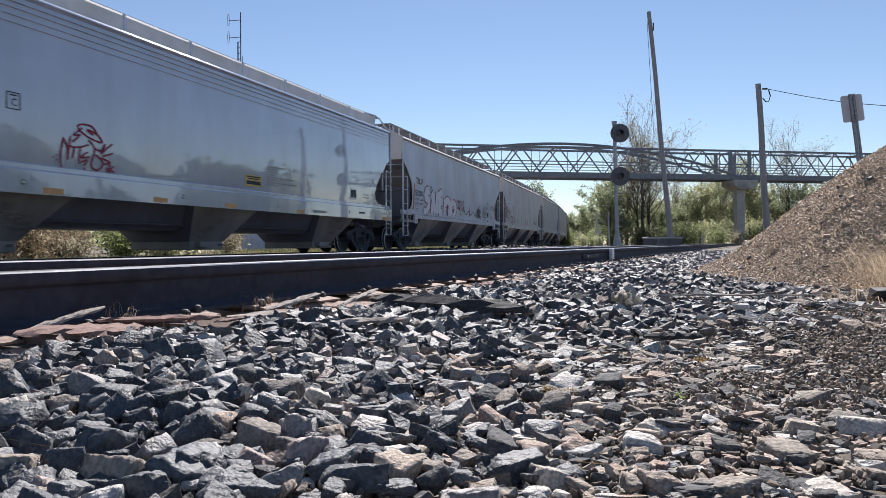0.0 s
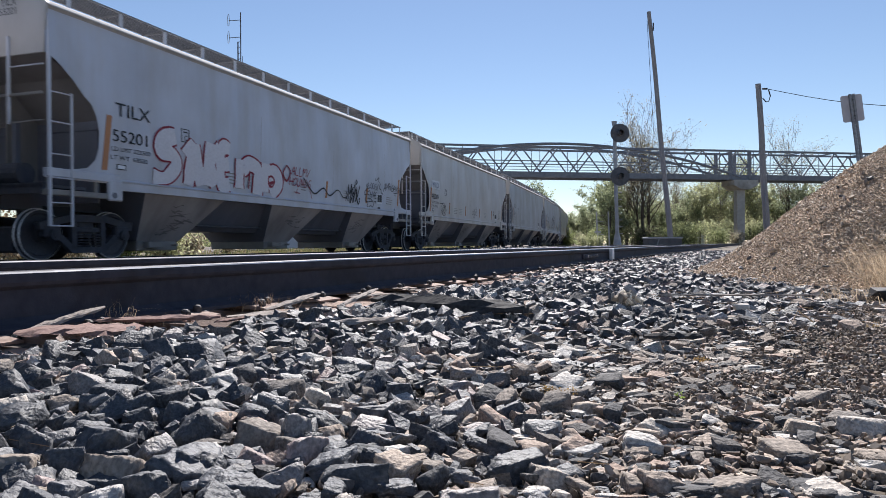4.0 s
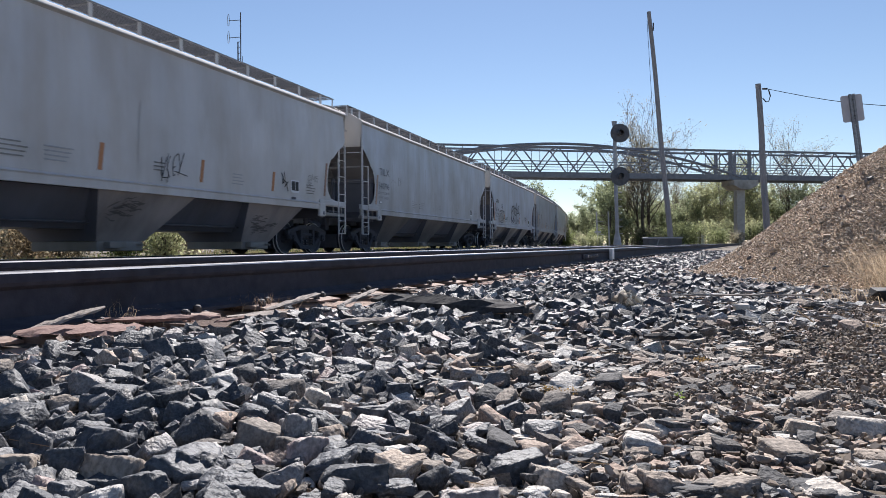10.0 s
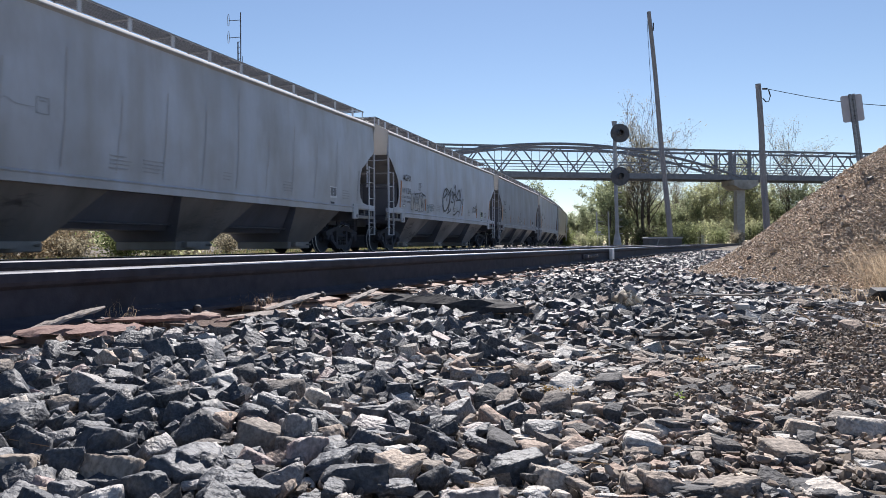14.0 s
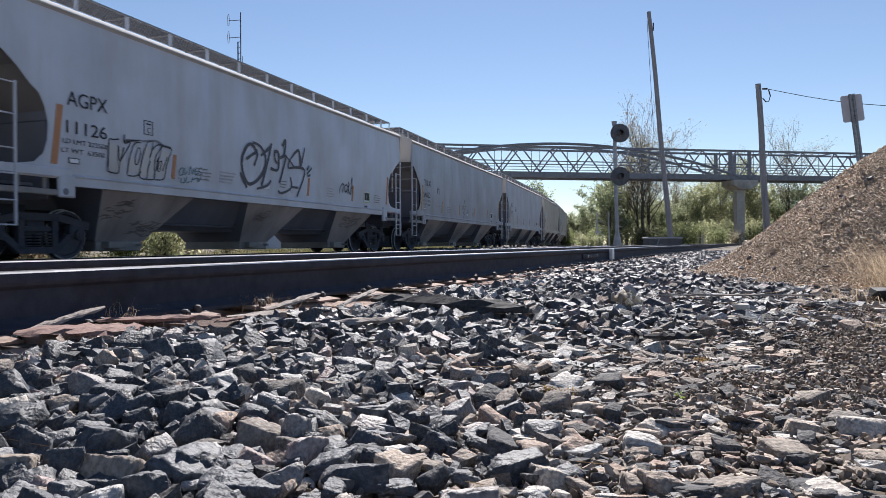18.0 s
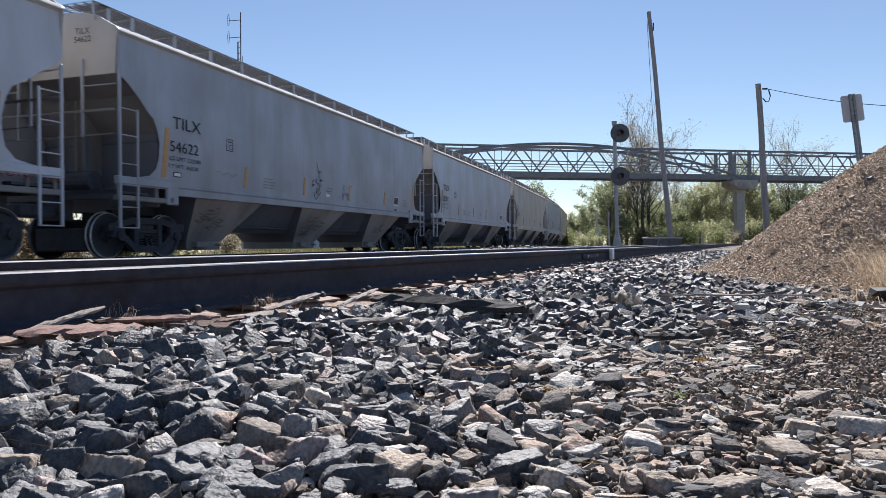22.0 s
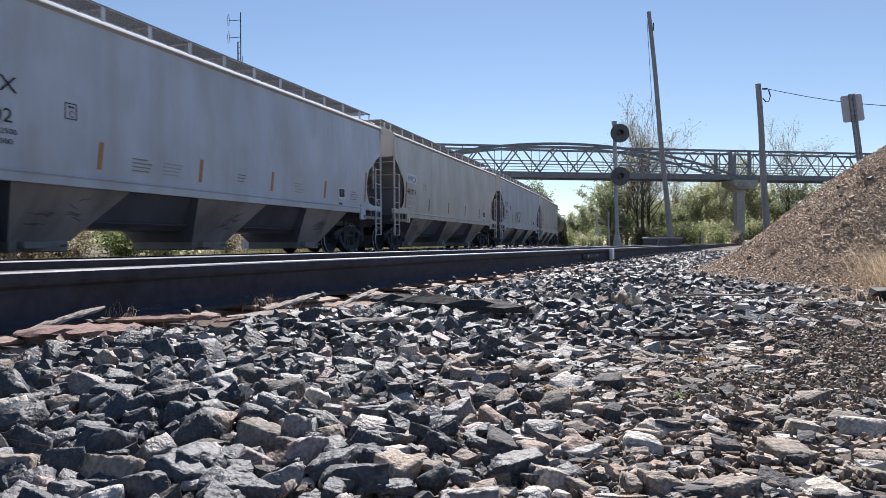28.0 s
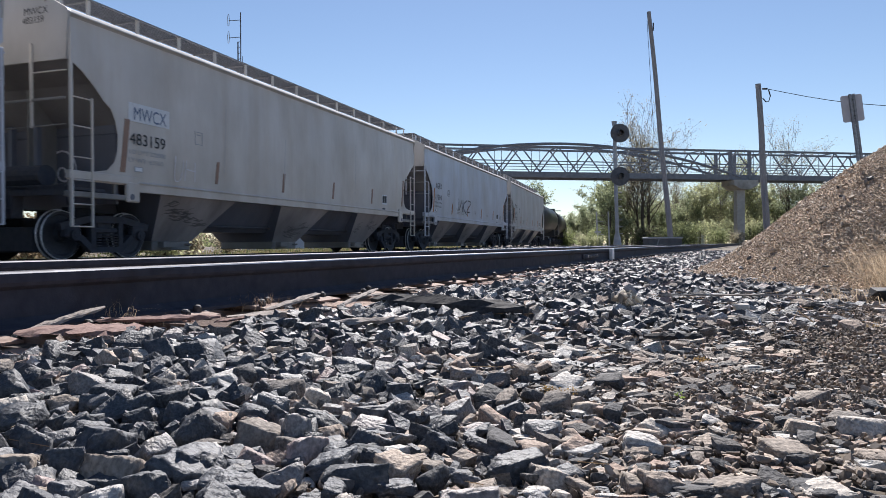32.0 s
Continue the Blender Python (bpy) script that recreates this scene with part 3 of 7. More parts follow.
def hopper_car(i, body, label, variant=""):
    """A covered hopper. The near end is at -y, the side towards the camera at +x."""
    deep = variant == "deep"
    c = thing("covered_hopper", label, "freight car", group="freight cars of the train")
    cut = CUT_A if deep else CUT
    def own(name, key, make, material, parent=c, lab="", smooth=False):
        """A part that shares its mesh with the other cars and has its own paint."""
        me = cached(key, lambda: make().mesh(name, GREY, smooth=smooth))
        ob = part(name, me, None, parent, lab)
        ob.material_slots[0].link = "OBJECT"
        ob.material_slots[0].material = material
        return ob
    for sx in (1, -1):
        own("side_sheet", ("side", deep, sx), lambda: side_sheet(cut, sx), body, smooth=True)
        own("side_sill", ("sill", deep, sx), lambda: sill_shape(sx, deep), body)
        for sy in (-1, 1):
            if not deep:
                own("end_sill", ("esill", sx, sy), lambda: end_sill_shape(sx, sy), body)
                own("lower_flange", ("lflange", sx, sy), lambda: lower_flange(sx, sy), SOOT)
            bp = own("bolster_plate", ("bplate", sx, sy), lambda: bolster_plate(sx, sy), body)
            if sx > 0:
                own("lifting_hole", ("hole", sy), lambda: Shape().tube([(1.630, sy * (HALF - 1.44), 1.00), (1.639, sy * (HALF - 1.44), 1.00)], 0.06, 14), SHADEP, bp, "dark round lifting hole")
    roof = own("roof", "roof", lambda: roof_shape(ROOF_A if deep else ROOF), body if deep else ROOFP)
    if deep:
        for k in range(9):
            a, b = -HALF + 0.3 + k * (2 * HALF - 0.8) / 9, -HALF + 0.27 + (k + 1) * (2 * HALF - 0.8) / 9
            own("walkway_skirt", ("skirt", k), lambda: Shape().prism([(1.16, 4.22), (1.20, 4.26), (1.20, 4.60), (1.17, 4.655), (1.13, 4.66), (1.14, 4.22)], a, b), SKIRTP, lab="solid white skirt panel along the walkway")
            own("skirt_joint", ("sjoint", k), lambda: Shape().box(1.15, 1.212, b - 0.01, b + 0.05, 4.24, 4.64), body)
        for k, z in enumerate((3.62, 3.74, 3.86, 3.96)):
            own("roof_rib", ("rib", k), lambda: Shape().box(1.56, 1.606, -HALF + 0.2, HALF - 0.2, z, z + 0.018), body)
    own("hatch", "hatch", lambda: Shape().box(-0.26, 0.26, -HALF + 0.9, HALF - 0.9, 4.40, 4.64, c=0.05), body, lab="long trough hatch cover on the roof")
    for sy in (-1, 1):
        own("end_sheet", ("end", sy), lambda: end_shape(sy, [(1.2, 4.25), (0.9, 4.33), (0.45, 4.41), (0.0, 4.43)] if deep else [(1.14, 4.43), (0.9, 4.49), (0.45, 4.53), (0.0, 4.55)]), body if deep else ENDP)
        own("slope_sheet", ("slope", sy), lambda: slope_shape(sy), SLOPEP, lab="dark grey sloping end sheet")
    for k, (cy, e) in enumerate(((3.62 - HALF, -1), (0.0, 0), (HALF - 3.62, 1))):
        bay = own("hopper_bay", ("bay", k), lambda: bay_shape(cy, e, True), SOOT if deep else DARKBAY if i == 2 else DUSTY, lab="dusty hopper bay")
        # Cross slopes take the shade-dark tone instead of the flank paint.
        own("cross_slope", ("cross_slope", k), lambda: bay_shape(cy, e, False), SHADEP, bay, "cross slope of the bay in a shade-dark tone")
        own("outlet_gate", ("gate", k), lambda: Shape().box(-0.86, 0.86, cy - 0.76, cy + 0.46, -0.04, 0.165, c=0.02).box(0.86, 1.02, cy - 0.6, cy - 0.15, 0.02, 0.15, c=0.01).tube([(-0.9, cy + 0.3, 0.08), (1.0, cy + 0.3, 0.08)], 0.03, 6), SOOT, bay, "grimy outlet gate")
        rs = random.Random(40 * i + k)
        sh = Shape()
        for blot in range(rs.randrange(2, 5)):      # smears run along the flank, thick and thin
            y0, z0 = cy + rs.uniform(-0.9, 0.35), rs.uniform(0.38, 0.85)
            for line in range(rs.randrange(6, 14)):
                p = [(y0 + rs.uniform(-0.2, 0.2), z0 + rs.uniform(-0.13, 0.13))]
                for step in range(4):
                    p.append((p[-1][0] + rs.uniform(0.03, 0.13), p[-1][1] + rs.uniform(-0.035, 0.045)))
                w = [0.002] + [rs.uniform(0.004, 0.018) for q in range(3)] + [0.002]
                v = [(0.85 + 0.68 * (z + sg * d - 0.16) + 0.006, y, z + sg * d) for (y, z), d in zip(p, w) for sg in (-1, 1)]
                sh.add(v, [(2 * q, 2 * q + 2, 2 * q + 3, 2 * q + 1) for q in range(4)])
        tagged(part("soot_smear", sh, SMEAR, bay, "dark sooty smears on the bay"), kind="stuff")
    # Plates added to fill the upper gaps; their dark tone stands for shade.
    for k, (a, b) in enumerate(((-HALF + 4.6, -0.9), (0.9, HALF - 4.6))):
        own("ridge_plate", ("ridge", k), lambda: Shape().prism([(-1.3, 1.12), (-0.7, 0.40), (0.7, 0.40), (1.3, 1.12)], a, b), SHADEP, lab="added shade-dark plate filling the gap between two hopper bays")
    own("center_sill", "csill", lambda: Shape().box(-0.25, 0.25, -HALF, HALF, 0.74, 1.10), SHADEP)
    own("brake_pipe", "bpipe", lambda: Shape().tube([(0.9, -HALF + 2.4, 0.52), (0.9, HALF - 2.4, 0.52)], 0.03, 6), STEEL)
    # running boards on posts, and a cross board at each end
    for sx in (1, -1):
        a, b = sorted((sx * 0.52, sx * 1.14))
        own("running_board", ("board", sx), lambda: grating(a, b, -HALF + 0.05, HALF - 0.35, 4.67), GRATE, lab="galvanized steel grating walkway")
        for k in range(14):
            y = (-HALF + 0.30, -HALF + 0.92 + (k - 1) * (2 * HALF - 1.6) / 12)[k > 0]
            own("board_post", ("bpost", sx, k), lambda: Shape().box(min(sx * 1.10, sx * 1.14), max(sx * 1.10, sx * 1.14), y - 0.035, y + 0.035, 4.30, 4.68), body)
            own("board_beam", ("bbeam", sx, k), lambda: Shape().box(min(sx * 0.5, sx * 1.12), max(sx * 0.5, sx * 1.12), y - 0.012, y + 0.012, 4.61, 4.64), GRATE)
    for sy in (-1, 1):
        y0, y1 = sorted((sy * (HALF - 0.30), sy * (HALF + 0.10)))
        own("cross_board", ("cross", sy), lambda: grating(-1.14, 1.14, y0, y1, 4.67, 0.10), GRATE)
        for sx in (1, -1):
            if deep:        # the white car has a bent hand rail over each roof corner instead
                own("corner_rail", ("crail", sy, sx), lambda: Shape().tube([(sx * 1.16, sy * (HALF - 1.3), 4.66), (sx * 1.16, sy * (HALF - 0.35), 4.70), (sx * 1.22, sy * (HALF - 0.12), 4.60), (sx * 1.50, sy * (HALF - 0.02), 4.22), (sx * 1.60, sy * (HALF - 0.02), 3.95), (sx * 1.62, sy * (HALF - 0.05), 2.9)], 0.026, 8), body)
            else:
                own("board_bracket", ("brk", sy, sx), lambda: Shape().tube([(sx * 1.12, sy * (HALF + 0.09), 4.66), (sx * 1.12, sy * (HALF + 0.05), 4.34), (sx * 1.12, sy * (HALF - 0.02), 4.31)], 0.02, 6), body)
    # ladders and end rails
    for sy in (-1, 1):
        for sx in (1, -1):
            def lad(sx=sx, sy=sy):
                x, y_, r = ladder_side(sy)
                sh = Shape()
                for piece in (x, y_, *r):
                    w = [(sx * p[0], p[1], p[2]) for p in piece.v]
                    sh.add(w, piece.f if sx > 0 else [q[::-1] for q in piece.f])
                return sh
            own("side_ladder", ("slad", sx, sy), lad, body)
        y = sy * (HALF + 0.03)
        for x in (0.80, -0.80):
            def rails():
                sh = Shape().box(x - 0.024, x + 0.024, y - 0.02, y + 0.02, 2.14, 3.62)
                for z in (3.10,):
                    sh.tube([(x, y, z), (math.copysign(1.58, x), y, z)], 0.013, 5)
                return sh
            own("end_ladder", ("elad", sy, x), rails, body)
        own("grab_rail", ("grab", sy), lambda: Shape().tube([(-1.56, y, 2.17), (-0.3, y, 2.15), (0.3, y, 2.15), (1.56, y, 2.17)], 0.013, 5), SOOT)
        own("cross_rail", ("crossrail", sy), lambda: Shape().box(-1.56, 1.56, y - 0.015, y + 0.015, 2.60, 2.65, c=0.006), SOOT, lab="flat steel rail across the car end")
        own("end_platform", ("eplat", sy), lambda: Shape().box(-1.5, 1.5, min(sy * HALF, sy * (HALF - 0.9)), max(sy * HALF, sy * (HALF - 0.9)), 1.06, 1.11).box(-1.5, 1.5, min(sy * HALF, sy * (HALF - 0.12)), max(sy * HALF, sy * (HALF - 0.12)), 0.96, 1.14), STEEL)
        own("center_post", ("cpost", sy), lambda: Shape().box(-0.35, -0.27, min(y - sy * 0.5, y - sy * 0.6), max(y - sy * 0.5, y - sy * 0.6), 1.1, 2.3).box(0.27, 0.35, min(y - sy * 0.5, y - sy * 0.6), max(y - sy * 0.5, y - sy * 0.6), 1.1, 2.3), SHADEP)
        own("air_reservoir", ("res", sy), lambda: Shape().tube([(-0.6, sy * (HALF - 0.5), 1.36), (0.55, sy * (HALF - 0.5), 1.36)], 0.2, 14), STEEL)
        plate = [(0.58, 3.0), (0.58, 1.12), (2.4, 1.12), (2.4, 1.2)]
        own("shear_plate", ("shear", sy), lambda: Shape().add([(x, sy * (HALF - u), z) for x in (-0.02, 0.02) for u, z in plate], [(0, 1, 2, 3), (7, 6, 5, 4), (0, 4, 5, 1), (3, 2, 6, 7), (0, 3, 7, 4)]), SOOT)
        # Plate added to close the see-through end; its dark tone stands for shade.
        own("bulkhead", ("bulk", sy), lambda: Shape().box(-1.46, 1.46, min(sy * (HALF - 1.22), sy * (HALF - 1.26)), max(sy * (HALF - 1.22), sy * (HALF - 1.26)), 0.86, 2.36), SHADEP, lab="added shade-dark plate over the bolster")
        own("coupler", ("coupler", sy), lambda: coupler_mesh(sy), STEEL)
        truck(c, sy * (HALF - 1.40))
    CARS.append((c, FIRST + PITCH * i + BODY - HALF))
    return c
def long_car(*args):
    """The same car with a longer body."""
    global HALF, MESHES
    kept = HALF, MESHES
    HALF, MESHES = 9.3, {}
    c = hopper_car(*args)
    HALF, MESHES = kept
    return c

# ---- lettering and spray paint on the sides ----
def plain(name, c, rough=0.6):
    return mat(name, c, tuple(min(1, v * 1.15) for v in c), rough, size=0.05)
INK = plain("black_lettering", (0.03, 0.03, 0.035))
ORANGE = plain("faded_orange_strip", (0.47, 0.22, 0.105))
SILLO = plain("faded_yellow_orange_strip", (0.58, 0.33, 0.14))
DECAL = plain("green_decal", (0.16, 0.26, 0.20))
YELLOW = plain("yellow_label_paint", (0.55, 0.42, 0.12))
LABELW = plain("white_label", (0.7, 0.72, 0.74))
RED = plain("red_spray_paint", (0.27, 0.022, 0.045))
TEAL = plain("teal_spray_paint", (0.03, 0.14, 0.17))
PALE = plain("white_spray_paint", (0.68, 0.67, 0.70))
SPRAY = plain("thin_black_spray_paint", (0.085, 0.088, 0.10))
SEAM = plain("seam_dirt", (0.43, 0.42, 0.415))
LIME = plain("lime_label", (0.35, 0.45, 0.08))
SIDEWAYS = Matrix(((0, 0, 1, 0), (1, 0, 0, 0), (0, 1, 0, 0), (0, 0, 0, 1)))
def text_mesh(words, size):
    def make():
        cu = bpy.data.curves.new("lettering", "FONT")
        cu.body, cu.size, cu.align_x = words, size * 1.38, "LEFT"
        ob = bpy.data.objects.new("lettering", cu)
        me = bpy.data.meshes.new_from_object(ob)
        bpy.data.objects.remove(ob)
        return me
    return cached(("text", words, size), make)
def characters(words, size):
    """The meshes of the single characters of a word, each where it stands in the word."""
    def make():
        me = text_mesh(words, size)
        root = list(range(len(me.vertices)))
        def find(i):
            while root[i] != i:
                i = root[i]
            return i
        for e in me.edges:
            root[find(e.vertices[0])] = find(e.vertices[1])
        islands = {}
        for i in range(len(root)):
            islands.setdefault(find(i), []).append(i)
        span = lambda ids: (min(me.vertices[i].co.x for i in ids), max(me.vertices[i].co.x for i in ids))
        groups = []
        for ids in sorted(islands.values(), key=span):
            if groups and span(ids)[0] < span(groups[-1])[1] - 0.08 * size:      # a second stroke of the same character
                groups[-1] = groups[-1] + ids
            else:
                groups.append(ids)
        out = []
        for ids in groups:
            at = {v: k for k, v in enumerate(ids)}
            piece = Shape().add([me.vertices[i].co for i in ids], [tuple(at[v] for v in p.vertices) for p in me.polygons if p.vertices[0] in at])
            out.append(piece.mesh("letter", INK))
        return out
    return cached(("characters", words, size), make)
def set_letters(car, words, size, m, material):
    """Painted words: large ones character by character, small ones as one part."""
    if len(words) <= 7 and size > 0.1:
        for ch, me in zip(words, characters(words, size)):
            ob = part("letter", me, None, car, 'painted character "%s" on the car' % ch)
            ob.matrix_basis = m
            ob.material_slots[0].link = "OBJECT"
            ob.material_slots[0].material = material
        return
    me = text_mesh(words, size)
    if not me.materials:
        me.materials.append(INK)
    ob = part("lettering", me, None, car, 'small painted line reading "%s"' % words)
    ob.matrix_basis = m
    ob.material_slots[0].link = "OBJECT"
    ob.material_slots[0].material = material
def letter(car, words, u, z, size, material=INK, width=None, off=0.014):
    xs = [v.co.x for v in text_mesh(words, size).vertices]
    sx = width / (max(xs) - min(xs)) if width else 1.0
    set_letters(car, words, size, Matrix.Translation((bulge(z + size / 2) + off, u - HALF, z)) @ SIDEWAYS @ Matrix.Diagonal((sx, 1, 1, 1)), material)
def end_letter(car, words, x, z, size, material=INK):
    set_letters(car, words, size, Matrix.Translation((x, -HALF - 0.018, z)) @ Matrix(((1, 0, 0, 0), (0, 0, -1, 0), (0, 1, 0, 0), (0, 0, 0, 1))), material)
def patch(car, name, u0, u1, z0, z1, material, label="", off=0.010):
    x = bulge((z0 + z1) / 2) + off
    return part(name, Shape().box(x - 0.004, x, u0 - HALF, u1 - HALF, z0, z1), material, car, label)
def slanted(car, name, u0, u1, z0, z1, material, label):
    """A reflective strip, leaning a little towards the far end."""
    v, lean = [], 0.10 * (z1 - z0)
    for z, du in ((z0, 0.0), (z1, lean)):
        x = bulge(z)
        v += [(x + 0.004, u0 + du - HALF, z), (x + 0.011, u0 + du - HALF, z), (x + 0.011, u1 + du - HALF, z), (x + 0.004, u1 + du - HALF, z)]
    return part(name, Shape().add(v, [(0, 3, 2, 1), (4, 5, 6, 7), (1, 2, 6, 5), (0, 1, 5, 4), (2, 3, 7, 6), (0, 4, 7, 3)]), material, car, label)
def strokes(car, name, lines, width, material, label, off=0.018):
    """Sprayed lines: flat ribbons through (u, z) points. Lines that touch make one part."""
    runs = []
    for line in lines:
        pts = []
        line = [Vector(p) for p in line]
        for i in range(len(line) - 1):
            p0, p1, p2, p3 = line[max(i - 1, 0)], line[i], line[i + 1], line[min(i + 2, len(line) - 1)]
            for k in range(5):
                t = k / 5
                pts.append(0.5 * ((2 * p1) + (p2 - p0) * t + (2 * p0 - 5 * p1 + 4 * p2 - p3) * t * t + (3 * p1 - p0 - 3 * p2 + p3) * t ** 3))
        pts.append(line[-1])
        runs.append(pts)
    groups = []
    for pts in runs:
        touching = [g for g in groups if any((p - q).length < width * 1.3 for other in g for p in pts for q in other)]
        groups = [g for g in groups if g not in touching] + [[pts] + [other for g in touching for other in g]]
    for group in groups:
        sh = Shape()
        for pts in group:
            v = []
            for i, p in enumerate(pts):
                d = (pts[min(i + 1, len(pts) - 1)] - pts[max(i - 1, 0)]).normalized()
                w = width * (0.75 + 0.35 * noise.noise(Vector((p.x * 2, p.y * 2, 0))))
                for s in (-1, 1):
                    q = p + Vector((-d.y, d.x)) * s * w / 2
                    v.append((bulge(q.y) + off, q.x - HALF, q.y))
            sh.add(v, [(2 * i, 2 * i + 2, 2 * i + 3, 2 * i + 1) for i in range(len(pts) - 1)])
        part(name, sh, material, car, label)
GLYPHS = {
    "a": [[(0, 0), (0.35, 1), (0.7, 0)], [(0.15, 0.4), (0.6, 0.42)]], "l": [[(0.1, 1), (0.05, 0), (0.6, 0.05)]], "m": [[(0, 0), (0.1, 1), (0.35, 0.4), (0.6, 1), (0.75, 0)]],
    "y": [[(0, 1), (0.3, 0.5)], [(0.7, 1), (0.15, -0.1)]], "h": [[(0.05, 1), (0.05, 0)], [(0.6, 1), (0.6, 0)], [(0.05, 0.5), (0.65, 0.55)]], "o": [[(0.35, 1), (0.05, 0.6), (0.2, 0.05), (0.6, 0.2), (0.6, 0.8), (0.35, 1)]],
    "u": [[(0.05, 1), (0.1, 0.1), (0.5, 0.05), (0.6, 1)]], "n": [[(0, 0), (0.08, 1), (0.5, 0.05), (0.6, 1)]], "d": [[(0.1, 0), (0.1, 1), (0.6, 0.6), (0.5, 0.1), (0.1, 0)]], "s": [[(0.6, 0.9), (0.2, 0.95), (0.15, 0.6), (0.5, 0.4), (0.5, 0.05), (0.05, 0.1)]]}
GLYPHS.update({
    "t": [[(0, 0.95), (0.7, 1)], [(0.35, 1), (0.3, 0)]], "e": [[(0.6, 0.95), (0.1, 0.9), (0.1, 0.05), (0.6, 0.1)], [(0.1, 0.5), (0.5, 0.55)]], "r": [[(0.1, 0), (0.1, 1), (0.55, 0.8), (0.15, 0.45), (0.65, 0)]],
    "k": [[(0.1, 1), (0.1, 0)], [(0.6, 1), (0.12, 0.45), (0.65, 0)]], "g": [[(0.6, 0.85), (0.2, 0.9), (0.05, 0.4), (0.35, 0), (0.6, 0.4), (0.35, 0.42)]], "v": [[(0, 1), (0.3, 0), (0.65, 1)]], "z": [[(0.05, 0.95), (0.6, 0.95), (0.05, 0.05), (0.65, 0.05)]]})
def tag_lines(word, u0, u1, z0, z1, lean=0.1, wild=0.08, seed=0):
    """Hand-sprayed letters filling a field."""
    rng = random.Random(seed)
    w = (u1 - u0) / max(1, len(word))
    out = []
    for i, ch in enumerate(word):
        for line in GLYPHS.get(ch, []):
            out.append([(u0 + w * (i + (x + lean * y) * 1.3) + rng.uniform(-wild, wild) * w, z0 + (z1 - z0) * (y + rng.uniform(-wild, wild))) for x, y in line])
    return out
WORN = plain("worn_black_lettering", (0.20, 0.205, 0.22))
WORNO = plain("worn_orange_strip", (0.47, 0.34, 0.26))
BLUEINK = plain("faded_blue_lettering", (0.12, 0.17, 0.27))
RUSTO = plain("browned_strip", (0.30, 0.19, 0.14))
FAINT = plain("faint_stencil_paint", (0.38, 0.385, 0.40))
def marks(car, name, number, worn=False, top=4.1, strip=None, end=None, limits=("222500", "63500"), strips=(4.05, 6.88, 9.72, 12.55), name_ink=None, data=None, lines=True):
    """Reporting marks, data lines, plate, reflective strips and stencils of a car."""
    ink, orange, faint = (WORN, WORNO, FAINT) if worn else (INK, strip or ORANGE, SOOT)
    letter(car, name, 1.50, 2.50, 0.26, name_ink or ink, 0.90)
    letter(car, number, 1.41, 2.02, 0.23, ink, 0.90 if len(number) == 5 else 0.98)
    letter(car, "LD LMT " + limits[0], 1.40, 1.84, 0.085, data or ink, 1.0)
    letter(car, "LT WT  " + limits[1], 1.38, 1.68, 0.085, data or ink, 0.95)
    patch(car, "data_box", 1.55, 1.78, 1.50, 1.60, data or ink)
    patch(car, "data_box", 1.57, 1.76, 1.515, 1.585, LABELW, off=0.013)
    for a, b, z0, z1 in ((3.33, 3.58, 2.26, 2.275), (3.33, 3.58, 2.525, 2.54), (3.33, 3.345, 2.26, 2.54), (3.565, 3.58, 2.26, 2.54)):
        patch(car, "plate_outline", a, b, z0, z1, data or (faint if worn else ink), off=0.011)
    if not worn and not data:
        letter(car, "C", 3.41, 2.30, 0.11)
    patch(car, "plate_line", 3.39, 3.52, 2.46, 2.485, data or (faint if worn else ink), off=0.013)
    end_letter(car, name, 0.62, top, 0.125, ink)
    end_letter(car, number, 0.59, top - 0.155, 0.12, ink)
    slanted(car, "orange_strip", 1.19, 1.32, 1.46, 2.48, orange, "faded orange reflective strip")
    if not worn:
        for u in strips:
            slanted(car, "orange_strip", u, u + 0.10, 1.46, 1.96, orange, "faded orange reflective strip")
    slanted(car, "end_strip", 15.30, 15.40, 1.50, 2.48, end or (FAINT if worn else orange), "worn reflective strip at the far end")
    patch(car, "label_frame", 13.49, 13.90, 1.49, 1.83, LABELW, "white border of the stencil panel", off=0.008)
    patch(car, "stencil_panel", 13.52, 13.69, 1.55, 1.80, ink, "black stencil panel")
    patch(car, "stencil_panel", 13.71, 13.87, 1.55, 1.80, ink, "black stencil panel")
    patch(car, "stencil_panel", 13.53, 13.86, 1.51, 1.53, ink, "thin black line below the stencil panel")
    patch(car, "sill_plate", 13.50, 13.72, 1.31, 1.37, STEEL, "small dark plate on the side sill", off=0.03)
    for k, (u, w) in enumerate(((4.9, 0.55), (5.75, 0.6), (8.3, 0.35), (10.9, 0.45), (14.3, 0.5)) if lines else ()):
        for j in range(4 if k != 2 else 3):
            patch(car, "stencil_line", u, u + w * (0.75 + 0.25 * ((j * 7 + k * 3) % 4) / 3), 1.74 - j * 0.075, 1.765 - j * 0.075, FAINT if worn or k % 2 else SOOT, off=0.011)

